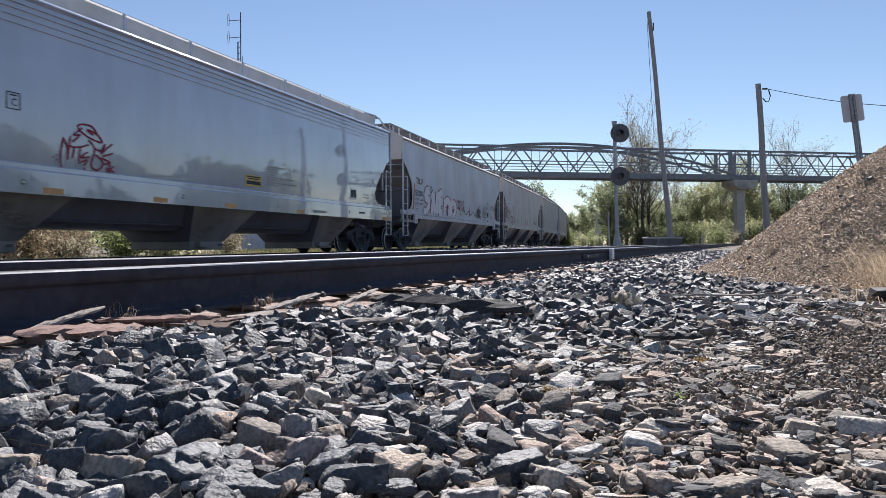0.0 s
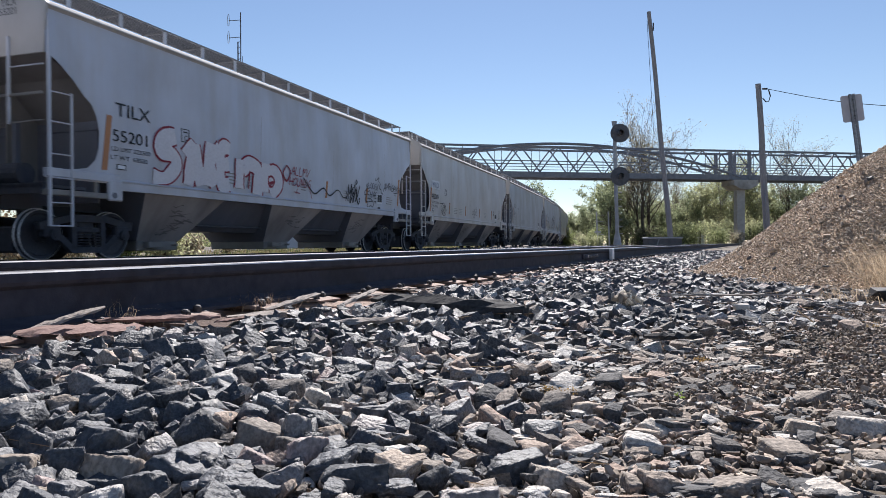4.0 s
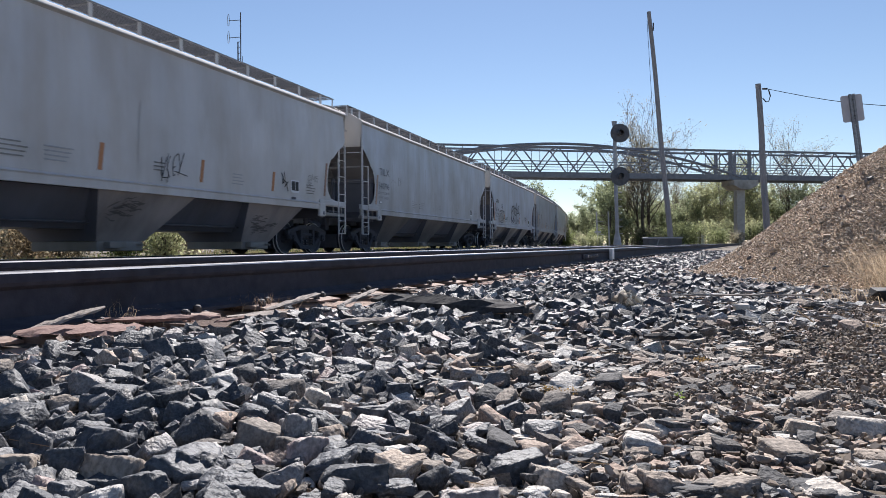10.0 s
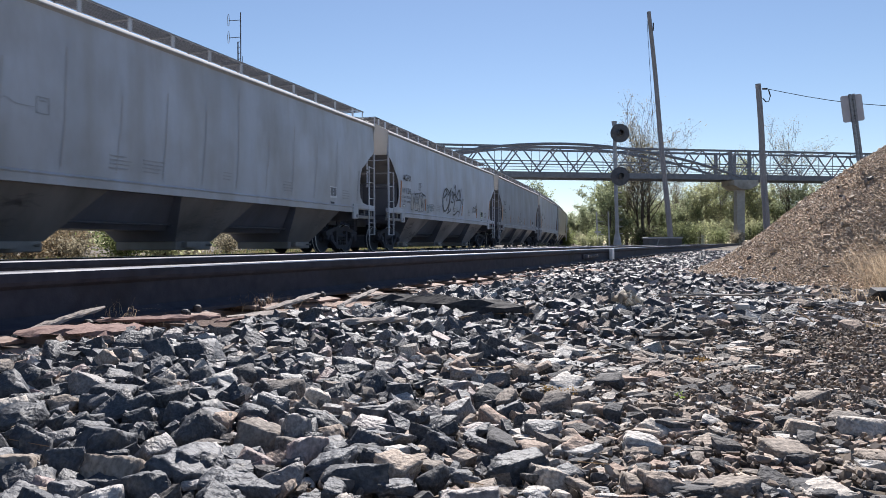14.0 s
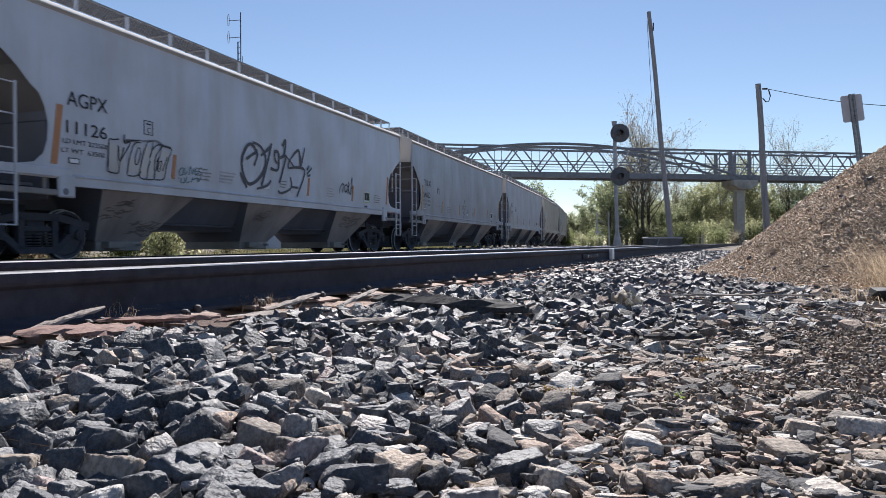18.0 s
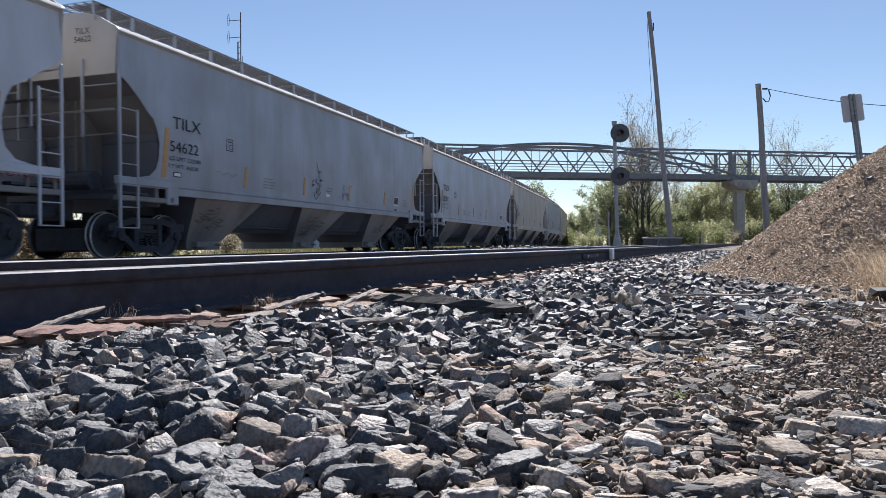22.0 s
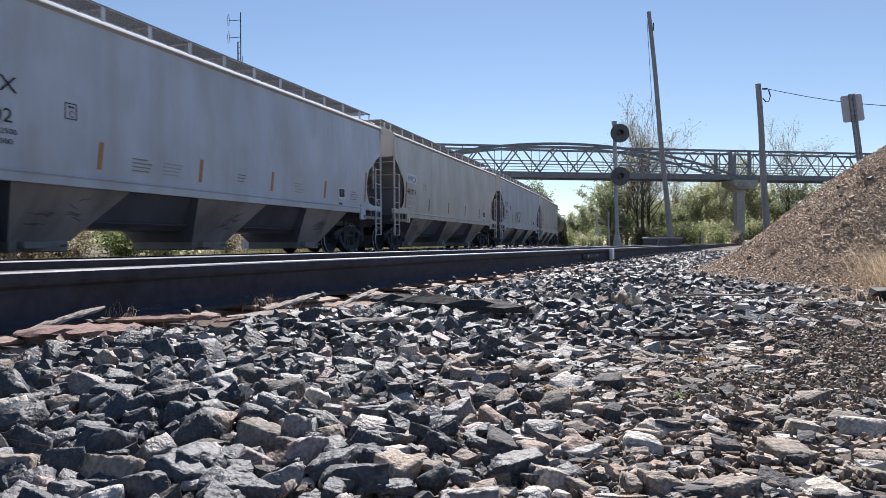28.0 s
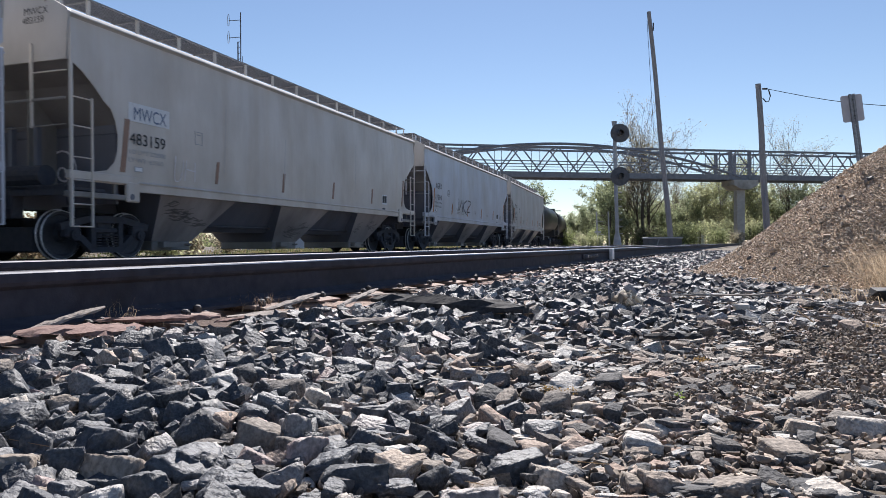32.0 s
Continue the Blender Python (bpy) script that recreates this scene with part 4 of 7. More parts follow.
def build_train():
    names = ["white covered hopper car with deep sill and dirty lower side", "pale grey covered hopper car with large red and white graffiti",
             "pale grey covered hopper car with rust streaks and black tag", "dusty grey covered hopper car with faded orange strips",
             "pale grey covered hopper car with block letter and script graffiti", "plain grey covered hopper car with faint stencils",
             "pale grey covered hopper car with orange and grey strips", "beige stained grey covered hopper car with thin white tag",
             "pale grey covered hopper car with small dark scrawls", "plain grey covered hopper car ahead of the tank cars"]
    paints = [WHITEP, GREY, GREY2, GREY3, GREY, DULL, GREY, BEIGE, GREY, GREY2]
    cars = [long_car(-1, paints[0], names[0], "deep")] + [hopper_car(i - 1, paints[i], names[i]) for i in range(1, 10)]
    a, b, c, d, e, f, g, h, i_, j = cars
    # the leading white car: its side is seen in its far part only
    ua = lambda u: u - 0.975             # distances from the long car's own near end
    la = lambda lines: [[(ua(u), z) for u, z in line] for line in lines]
    strokes(a, "graffiti", la([[(4.35, 1.39), (4.32, 1.6), (4.38, 1.93)], [(4.38, 1.93), (4.47, 1.75), (4.47, 1.56)], [(4.47, 1.56), (4.5, 1.79), (4.53, 1.98)], [(4.47, 1.8), (4.69, 1.8), (4.91, 1.87)], [(4.61, 1.79), (4.58, 1.6)], [(4.74, 1.81), (4.71, 1.56)], [(4.9, 1.74), (4.75, 1.63), (4.95, 1.66)], [(4.7, 1.52), (4.89, 1.6), (4.82, 1.49)], [(4.84, 1.46), (4.83, 1.4)]]), 0.035, RED, "dark red spray paint tag")
    strokes(a, "graffiti", la([[(5.1, 2.11), (4.98, 2.21), (4.78, 2.22), (4.68, 2.17), (4.72, 2.1), (4.94, 2.0), (5.22, 1.95), (5.12, 2.08), (4.88, 2.14), (5.02, 2.06)], [(4.78, 2.15), (4.59, 2.0), (4.73, 2.02), (4.57, 1.88)], [(4.92, 1.96), (5.06, 1.81), (4.98, 1.52), (5.12, 1.44), (5.26, 1.57), (5.09, 1.72)], [(5.06, 1.82), (5.21, 1.8), (5.3, 1.94)], [(5.2, 1.75), (5.47, 1.96)], [(5.24, 1.7), (5.49, 1.79)], [(5.2, 1.67), (5.4, 1.62), (5.29, 1.56)]]), 0.038, RED, "dark red sprayed hat and letters of the tag")
    strokes(a, "graffiti", la([[(5.41, 1.62), (5.42, 1.4)], [(5.34, 1.5), (5.53, 1.44)], [(5.52, 1.55), (5.34, 1.44)], [(4.16, 1.58), (4.18, 1.57)], [(4.24, 1.62), (4.26, 1.61)], [(4.23, 1.54), (4.25, 1.53)]]), 0.04, RED, "dark red sprayed star and dots")
    patch(a, "yellow_label", ua(9.68), ua(10.37), 1.52, 1.79, YELLOW, "yellow warning label with worn black print")
    for k, (u0, u1, z0, z1) in enumerate(((9.74, 10.31, 1.735, 1.765), (9.80, 10.25, 1.69, 1.715), (9.72, 10.33, 1.56, 1.65))):
        patch(a, "label_print", ua(u0), ua(u1), z0, z1, INK, "black print on the yellow label", off=0.013)
    for k in range(8):
        w = (0.75, 0.5, 0.55, 0.35, 1.3, 0.55, 1.5, 0.5)[k]
        patch(a, "stencil_line", ua(10.62), ua(10.62 + w), 2.06 - 0.066 * k, 2.092 - 0.066 * k, SOOT)
    patch(a, "label_frame", ua(15.36), ua(15.80), 1.54, 1.86, LABELW, "white border of the stencil panel", off=0.008)
    patch(a, "stencil_panel", ua(15.40), ua(15.57), 1.58, 1.83, INK, "black stencil panel")
    patch(a, "stencil_panel", ua(15.59), ua(15.76), 1.58, 1.83, INK, "black stencil panel")
    for k in range(2):
        patch(a, "stencil_line", ua(16.3), ua(16.75), 1.62 + 0.09 * k, 1.65 + 0.09 * k, FAINT)
    for u, w in ((1.4, 0.4), (3.95, 0.4), (6.5, 0.4), (8.83, 0.4), (12.0, 0.4), (17.75, 0.8)):
        patch(a, "orange_strip", ua(u), ua(u + w), 0.94, 1.04, SILLO, "faded orange reflective strip", off=0.088)
    for u in (3.57, 7.38, 11.1, 15.2):
        x = bulge(1.08) + 0.086
        part("decal", Shape().tube([(x - 0.004, ua(u) - HALF, 1.10), (x, ua(u) - HALF, 1.10)], 0.05, 14), DECAL, a, "small round green decal on the sill")
        part("decal_line", Shape().box(x, x + 0.003, ua(u) - HALF - 0.03, ua(u) - HALF + 0.03, 1.09, 1.11), LABELW, a)
    patch(a, "sill_print", ua(12.87), ua(13.66), 0.995, 1.065, SOOT, "grey painted print on the sill", off=0.088)
    patch(a, "sill_plate", ua(15.9), ua(16.3), 1.08, 1.14, STEEL, "small dark plate on the sill", off=0.088)
    letter(a, "C", ua(3.38), 2.30, 0.12)
    patch(a, "plate_line", ua(3.36), ua(3.50), 2.455, 2.475, INK)
    for u0, u1, z0, z1 in ((3.30, 3.55, 2.24, 2.254), (3.30, 3.55, 2.50, 2.514), (3.30, 3.313, 2.24, 2.514), (3.537, 3.55, 2.24, 2.514)):
        patch(a, "plate_outline", ua(u0), ua(u1), z0, z1, INK)
    marks(b, "TILX", "55201", top=4.15)
    for name, lines, w0, w1 in (("word", [[(3.14, 2.34), (2.8, 2.24), (2.73, 2.04), (3.08, 1.93), (3.17, 1.72), (2.87, 1.46), (2.5, 1.45)], [(3.45, 1.99), (3.69, 2.22), (3.57, 1.36)], [(3.76, 2.25), (3.96, 1.38)], [(4.29, 2.36), (4.18, 1.4)], [(4.64, 2.3), (4.29, 1.92), (4.48, 1.42)], [(5.0, 2.31), (4.74, 2.31), (4.64, 1.93), (4.73, 1.46), (5.02, 1.5)], [(4.69, 1.9), (4.97, 1.96)]], 0.52, 0.42), ("letters", [[(5.41, 2.12), (5.4, 1.43)], [(5.52, 1.88), (5.82, 2.05), (6.19, 1.89), (6.16, 1.33)], [(6.52, 2.14), (6.48, 1.41)], [(6.6, 1.85), (6.94, 1.93), (7.12, 1.66), (6.77, 1.37)]], 0.60, 0.48)):
        strokes(b, "graffiti_outline", lines, w0, RED, "red outline of bubble letter graffiti", 0.016)
        strokes(b, "graffiti_fill", lines, w1, PALE, "white filled bubble letter graffiti", 0.020)
    strokes(b, "graffiti_line", [[(5.81, 1.88), (5.78, 1.44)], [(6.65, 1.83), (6.65, 1.63), (6.8, 1.56), (6.92, 1.72), (6.8, 1.83), (6.65, 1.81)], [(7.52, 2.2), (7.33, 1.98), (7.51, 1.78), (7.7, 2.02), (7.52, 2.2)]], 0.06, RED, "red lines inside the bubble letters", 0.024)
    strokes(b, "graffiti_line", [[(7.89, 1.52), (8.23, 1.49)], [(8.08, 1.61), (8.02, 1.47)], [(8.66, 1.81), (8.9, 1.38)]], 0.03, RED, "thin red sprayed dashes", 0.024)
    strokes(b, "graffiti", tag_lines("allmy", 7.75, 8.75, 1.98, 2.2, 0.2, 0.05, 7) + tag_lines("hounds", 7.65, 8.85, 1.68, 1.9, 0.2, 0.05, 8), 0.035, RED, "red sprayed words")
    strokes(b, "graffiti", [[(8.4, 1.95), (8.66, 1.76), (9.07, 1.54), (9.58, 1.74), (9.97, 1.54), (10.41, 1.74)]] + [[(11.05, 1.74), (11.14, 1.63), (11.04, 1.46)], [(10.41, 1.74), (10.58, 1.73), (10.73, 1.63), (10.89, 1.54), (11.12, 1.58)]], 0.055, INK, "black sprayed wavy arrow")
    strokes(b, "graffiti", [[(11.2, 1.98), (11.23, 1.74), (11.2, 1.46)], [(11.21, 1.93), (11.33, 1.69), (11.44, 2.01), (11.41, 1.72), (11.34, 1.39)], [(11.42, 1.69), (11.55, 1.92), (11.5, 1.62), (11.41, 1.47)], [(11.37, 1.41), (11.61, 1.76), (11.54, 1.41)], [(11.61, 1.89), (11.7, 2.01), (11.66, 1.71), (11.58, 1.43)], [(11.64, 1.56), (11.75, 1.87), (11.8, 1.62), (11.7, 1.46)], [(11.8, 1.93), (11.84, 1.68), (11.78, 1.45)], [(12.05, 1.99), (11.89, 1.66), (11.84, 1.54)], [(11.86, 1.56), (11.95, 1.39), (12.03, 1.45), (12.06, 1.57), (11.98, 1.54)], [(11.8, 2.17), (11.75, 2.09), (11.8, 2.03), (11.86, 2.11), (11.8, 2.17)]], 0.06, INK, "bold black script tag")
    strokes(b, "graffiti", [[(12.64, 2.11), (12.56, 2.04), (12.64, 2.0), (12.55, 1.91)], [(12.76, 2.18), (12.68, 1.96), (12.84, 2.0)], [(12.96, 2.17), (12.88, 2.06), (12.94, 1.97), (13.04, 2.08), (12.96, 2.17)], [(13.14, 2.18), (13.05, 2.06), (13.11, 1.97), (13.21, 2.08), (13.14, 2.18)], [(13.39, 2.17), (13.25, 2.09), (13.26, 1.95), (13.38, 1.98), (13.37, 2.06), (13.3, 2.05)], [(13.42, 2.13), (13.46, 2.06)], [(13.54, 2.17), (13.43, 1.92)], [(12.84, 1.9), (12.66, 1.84), (12.65, 1.77), (12.79, 1.74), (12.75, 1.63), (12.63, 1.64)], [(12.9, 1.87), (12.86, 1.66)], [(13.06, 1.88), (13.01, 1.66)], [(12.88, 1.76), (13.04, 1.77)], [(13.1, 1.67), (13.21, 1.88), (13.26, 1.66)], [(13.14, 1.74), (13.24, 1.76)], [(13.41, 1.86), (13.31, 1.84), (13.27, 1.66), (13.39, 1.67)], [(13.29, 1.76), (13.38, 1.78)]], 0.032, INK, "thin black sprayed words")
    strokes(b, "graffiti", [[(13.26, 2.34), (13.32, 2.27), (13.57, 2.39), (13.55, 2.26), (13.7, 2.19), (13.63, 2.05), (13.77, 1.98), (13.81, 1.88), (13.95, 1.85)], [(12.61, 1.91), (12.44, 1.84), (12.42, 1.75), (12.56, 1.72), (12.49, 1.59), (12.55, 1.53), (12.67, 1.51), (12.72, 1.47), (12.64, 1.38), (12.74, 1.33)], [(12.78, 1.59), (12.89, 1.63), (13.13, 1.52)], [(12.76, 1.52), (13.01, 1.54)], [(12.8, 1.35), (12.95, 1.39), (13.1, 1.36), (13.19, 1.45), (13.18, 1.51), (13.34, 1.56), (13.32, 1.48)]], 0.04, INK, "black sprayed zigzag round the words")
    strokes(b, "graffiti", [[(13.97, 1.93), (14.06, 2.06), (14.15, 2.24), (14.17, 1.98)], [(14.01, 2.03), (14.19, 2.07)], [(14.21, 1.99), (14.26, 2.25), (14.34, 2.11), (14.45, 2.27), (14.44, 2.01)], [(14.52, 2.29), (14.51, 2.01)], [(14.67, 2.3), (14.62, 2.02)], [(14.52, 2.15), (14.65, 2.16)], [(14.89, 2.23), (14.73, 2.16), (14.71, 2.01), (14.87, 2.02), (14.89, 2.11), (14.8, 2.1)], [(14.9, 2.01), (15.0, 2.22), (15.05, 2.0)], [(14.93, 2.09), (15.05, 2.1)], [(15.1, 1.99), (15.13, 2.2), (15.24, 2.0), (15.29, 2.22)], [(15.44, 2.22), (15.29, 2.13), (15.27, 1.98), (15.42, 1.99), (15.44, 2.08), (15.36, 2.08)], [(14.92, 1.94), (15.24, 1.95)], [(15.05, 1.94), (15.04, 1.85), (15.14, 1.87)]], 0.032, INK, "thin black sprayed words")
    marks(c, "MWCX", "483209", top=4.13, end=RUSTO, name_ink=BLUEINK, limits=("221800", "64200"))
    strokes(c, "graffiti", [[(12.98, 1.97), (13.08, 1.84), (13.05, 1.74)], [(13.11, 2.01), (13.15, 1.78), (13.02, 1.69)], [(13.05, 1.81), (13.24, 1.72), (13.32, 1.51)], [(13.15, 1.61), (13.33, 1.77)]], 0.035, INK, "small black scratched tag")
    strokes(c, "graffiti", tag_lines("oms", 14.35, 14.95, 1.88, 2.05, 0.1, 0.15, 31) + tag_lines("z", 14.3, 14.6, 1.70, 1.82, 0.1, 0.1, 32), 0.02, SOOT, "smudged grey scribble")
    patch(c, "white_label", 1.38, 2.52, 2.46, 2.82, LABELW, "white label behind the car's letters", off=0.008)
    strokes(c, "graffiti", [[(2.55, 1.86), (2.85, 1.88), (3.2, 1.90), (3.5, 1.72), (3.55, 1.5), (3.35, 1.36), (3.05, 1.40), (2.82, 1.58), (2.88, 1.80), (3.1, 1.90)]] + tag_lines("snoz", 2.85, 3.5, 1.44, 1.66, 0.1, 0.1, 14) + tag_lines("oth", 3.0, 3.4, 1.70, 1.82, 0.1, 0.1, 15), 0.03, INK, "black oval tag")
    strokes(c, "graffiti", tag_lines("vkey", 8.45, 9.15, 1.52, 1.95, 0.12, 0.18, 15) + tag_lines("h", 8.5, 8.75, 1.38, 1.56, 0.1, 0.1, 19) + [[(8.9, 1.62), (9.3, 1.55)]], 0.025, INK, "thin black tag")
    marks(d, "TILX", "540796", worn=True, top=3.95)
    strokes(d, "graffiti", [[(2.55, 2.25), (2.75, 2.42), (2.95, 2.35), (3.3, 2.35)]], 0.016, FAINT, "thin grey scribble")
    for k in range(10):      # dirt washed down along the weld seams
        u = 2.62 + 1.245 * k
        top = (3.05, 3.5, 2.9, 3.2, 3.1, 3.7, 2.8, 3.3, 3.0, 3.2)[k]
        strokes(d, "dirt_streak", [[(u + 0.10, top), (u + 0.05, top - 0.7), (u + 0.02, 2.1), (u - 0.05, 1.42)]], 0.028, SEAM, "dark dirt streak along a weld seam", 0.012)
    for car, us in ((b, (6.3, 10.2, 14.1)), (c, (4.7, 7.9)), (h, (4.4, 7.0, 11.3))):
        for k, u in enumerate(us):
            strokes(car, "dirt_streak", [[(u + 0.04, 3.3 - 0.4 * (k % 2)), (u, 2.6), (u - 0.03, 1.7)]], 0.022, SEAM, "faint dirt streak along a weld seam", 0.012)
    marks(e, "AGPX", "11126", strips=(4.14, 9.72, 12.55))
    strokes(e, "graffiti_fill", [[(2.54, 1.98), (2.54, 1.47)], [(2.8, 1.87), (2.67, 1.47)], [(3.04, 1.76), (3.02, 1.48)], [(3.21, 2.03), (3.16, 1.99)], [(3.22, 1.7), (3.16, 1.5)], [(3.43, 2.02), (3.32, 1.46)], [(3.68, 2.02), (3.5, 1.47)], [(3.92, 2.01), (3.73, 1.46)], [(3.98, 1.98), (3.86, 1.47)]], 0.22, GREY2, "pale grey filled block letter graffiti", 0.016)
    strokes(e, "graffiti_shadow", [[(2.83, 2.07), (3.19, 2.11)], [(3.27, 2.11), (3.65, 2.17), (3.83, 2.12)], [(3.82, 2.11), (4.11, 2.08)]], 0.06, WORN, "dark grey sprayed edge over the block letters", 0.018)
    strokes(e, "graffiti_line", [[(2.41, 1.45), (2.43, 2.0), (2.54, 2.04), (2.67, 2.07)], [(2.41, 1.44), (2.67, 1.44), (2.71, 1.65), (2.96, 2.03), (2.81, 2.02), (2.81, 2.18)], [(2.66, 1.95), (2.7, 1.66), (2.8, 1.93)], [(2.81, 2.05), (3.11, 2.1), (3.25, 2.13)], [(3.04, 2.0), (2.94, 1.71), (2.9, 1.45), (2.97, 1.41), (3.16, 1.43), (3.26, 1.52)], [(3.25, 2.08), (3.11, 2.06), (3.04, 1.99)], [(3.17, 1.97), (3.1, 1.8), (3.1, 1.66), (3.16, 1.66), (3.23, 1.85), (3.22, 1.96), (3.17, 1.97)], [(3.41, 2.1), (3.28, 1.75), (3.22, 1.43), (3.41, 1.39), (3.44, 1.58), (3.5, 1.75)]], 0.03, INK, "black outlined block letter graffiti", 0.022)
    strokes(e, "graffiti_line", [[(3.41, 2.1), (3.55, 2.15), (3.56, 2.0), (3.48, 1.81)], [(3.55, 1.97), (3.69, 2.09), (3.86, 2.11)], [(3.86, 2.11), (3.66, 1.87), (3.62, 1.66), (3.62, 1.41), (3.41, 1.38)], [(3.86, 2.09), (4.11, 2.06), (4.04, 1.87), (3.96, 1.67), (3.9, 1.43), (3.63, 1.39)], [(3.76, 1.86), (3.68, 1.75), (3.72, 1.78), (3.68, 1.57)], [(3.76, 1.76), (3.72, 1.6), (3.77, 1.58), (3.83, 1.77), (3.76, 1.76)], [(4.0, 1.9), (3.93, 1.76), (3.85, 1.58)]], 0.03, INK, "black outlined block letter graffiti", 0.022)
    strokes(e, "graffiti", [[(4.47, 1.72), (4.37, 1.65), (4.38, 1.55), (4.48, 1.59), (4.49, 1.71)], [(4.53, 1.71), (4.54, 1.57), (4.62, 1.66)], [(4.67, 1.58), (4.72, 1.77), (4.78, 1.61), (4.83, 1.74)], [(4.89, 1.74), (4.87, 1.62), (4.99, 1.64)], [(5.08, 1.78), (4.99, 1.71), (5.1, 1.65), (5.02, 1.61)], [(5.15, 1.73), (5.27, 1.77)], [(4.43, 1.5), (4.43, 1.4), (4.55, 1.42), (4.52, 1.51)], [(4.61, 1.54), (4.59, 1.41), (4.7, 1.44)], [(4.8, 1.54), (4.75, 1.43)], [(4.77, 1.49), (4.89, 1.52)], [(4.95, 1.56), (4.99, 1.46), (5.08, 1.58)], [(4.33, 1.49), (4.36, 1.48)], [(5.22, 1.56), (5.25, 1.55)]], 0.026, TEAL, "small teal tag")
    strokes(e, "graffiti", [[(7.22, 2.4), (6.92, 2.55), (6.63, 2.27), (6.6, 1.91), (6.83, 1.58), (7.18, 1.65), (7.52, 1.95), (7.59, 2.3), (7.36, 2.54), (7.03, 2.6)], [(6.76, 2.16), (7.22, 2.38), (7.1, 2.03)], [(7.86, 2.68), (7.7, 2.22), (7.43, 1.56)], [(7.38, 2.31), (7.86, 2.61)], [(7.82, 2.04), (8.17, 2.04), (8.2, 2.45), (8.02, 2.49), (8.04, 2.27), (8.13, 2.2)], [(8.24, 2.35), (8.47, 2.47), (8.54, 2.86), (8.4, 2.69)], [(8.47, 2.44), (8.54, 2.35), (8.26, 1.7)]], 0.10, SPRAY, "large black script tag")
    strokes(e, "graffiti", [[(8.54, 2.45), (8.95, 2.2), (8.7, 2.14), (8.74, 2.33), (9.21, 2.67), (9.32, 2.26)], [(8.74, 2.15), (9.55, 2.15), (9.16, 1.4)], [(9.56, 2.79), (9.32, 2.2)], [(8.81, 1.9), (8.84, 1.61), (8.39, 1.44), (8.2, 1.49)], [(8.87, 1.64), (9.2, 1.64)], [(7.23, 1.47), (7.7, 1.59), (7.85, 1.73)], [(9.67, 2.17), (9.79, 2.3)], [(9.67, 2.06), (9.95, 2.26)], [(9.7, 2.0), (9.87, 2.05)], [(6.52, 1.81), (6.8, 1.47)]], 0.085, SPRAY, "large black script tag, its last letters")
    strokes(e, "graffiti", [[(11.67, 1.62), (11.73, 1.84), (11.94, 1.99), (11.88, 1.67)], [(12.01, 1.9), (12.09, 1.72), (12.25, 1.86), (12.15, 1.95), (12.01, 1.9)], [(12.29, 2.06), (12.26, 1.67)], [(12.42, 2.04), (12.28, 1.85), (12.41, 1.68)], [(12.44, 1.65), (12.53, 2.22), (12.57, 1.7)], [(12.44, 1.86), (12.57, 1.89)]], 0.04, INK, "small black tag")
    strokes(e, "graffiti", tag_lines("metdaree", 15.46, 16.6, 1.19, 1.31, 0.1, 0.1, 27), 0.022, RED, "small red tag on the end sill", 0.035)
    patch(e, "lime_label", 13.46, 13.95, 1.47, 1.86, LIME, "lime green border round the stencil panel", off=0.006)
    patch(e, "white_label", 7.55, 7.8, 1.50, 1.60, LABELW, "small white label below the script tag")
    marks(f, "TILX", "54622", strip=SILLO)
    strokes(f, "graffiti", [[(2.95 + 0.12 * k, 1.72 + 0.04 * math.sin(k * 2.1)) for k in range(8)]], 0.02, SOOT, "faint grey scribble")
    strokes(f, "graffiti", [[(9.35, 1.92), (9.41, 1.74)], [(9.38, 1.9), (9.45, 1.9)], [(9.53, 1.82), (9.61, 1.84)], [(9.67, 1.88), (9.74, 1.86)], [(9.88, 1.95), (9.94, 1.88)], [(9.05, 1.59), (9.08, 1.53)], [(9.3, 1.65), (9.31, 1.46)], [(9.39, 1.69), (9.36, 1.5)], [(9.32, 1.62), (9.44, 1.63)], [(9.47, 1.64), (9.52, 1.65)], [(9.59, 1.69), (9.61, 1.58)], [(9.61, 1.62), (9.7, 1.67), (9.67, 1.48)]], 0.05, SOOT, "broken dark smudges of old lettering")
    strokes(f, "graffiti", [[(7.62, 2.47), (7.64, 2.35), (7.72, 2.18), (7.75, 2.02)], [(7.58, 2.22), (7.6, 2.19)], [(7.73, 2.2), (7.84, 2.16)], [(7.84, 2.24), (7.76, 2.13)], [(7.88, 2.19), (7.93, 2.19)], [(7.59, 1.97), (7.56, 1.91), (7.6, 1.86), (7.63, 1.92), (7.6, 1.98)], [(7.84, 1.98), (7.81, 1.93), (7.86, 1.91), (7.88, 1.96), (7.84, 1.98)], [(7.88, 1.95), (8.01, 1.95)], [(7.46, 1.94), (7.38, 1.87), (7.38, 1.74), (7.45, 1.81), (7.49, 1.75)], [(7.63, 1.79), (7.71, 1.86), (7.77, 1.8), (7.78, 1.65)], [(7.91, 1.85), (7.88, 1.76)], [(7.61, 1.7), (7.59, 1.55)], [(7.67, 1.71), (7.64, 1.55)], [(7.74, 1.72), (7.7, 1.55)], [(7.48, 1.58), (7.52, 1.46), (7.6, 1.37)], [(7.87, 1.6), (7.73, 1.48), (7.61, 1.37)]], 0.028, INK, "broken black outline of old graffiti")
    patch(f, "white_label", 8.23, 8.45, 1.50, 1.61, LABELW, "small white label with grey print")
    patch(f, "label_print", 8.24, 8.46, 1.64, 1.69, SOOT, "grey print over the small label")
    marks(g, "TILX", "55202")
    marks(h, "MWCX", "483159", top=4.13, strip=RUSTO, name_ink=BLUEINK, data=FAINT, lines=False)
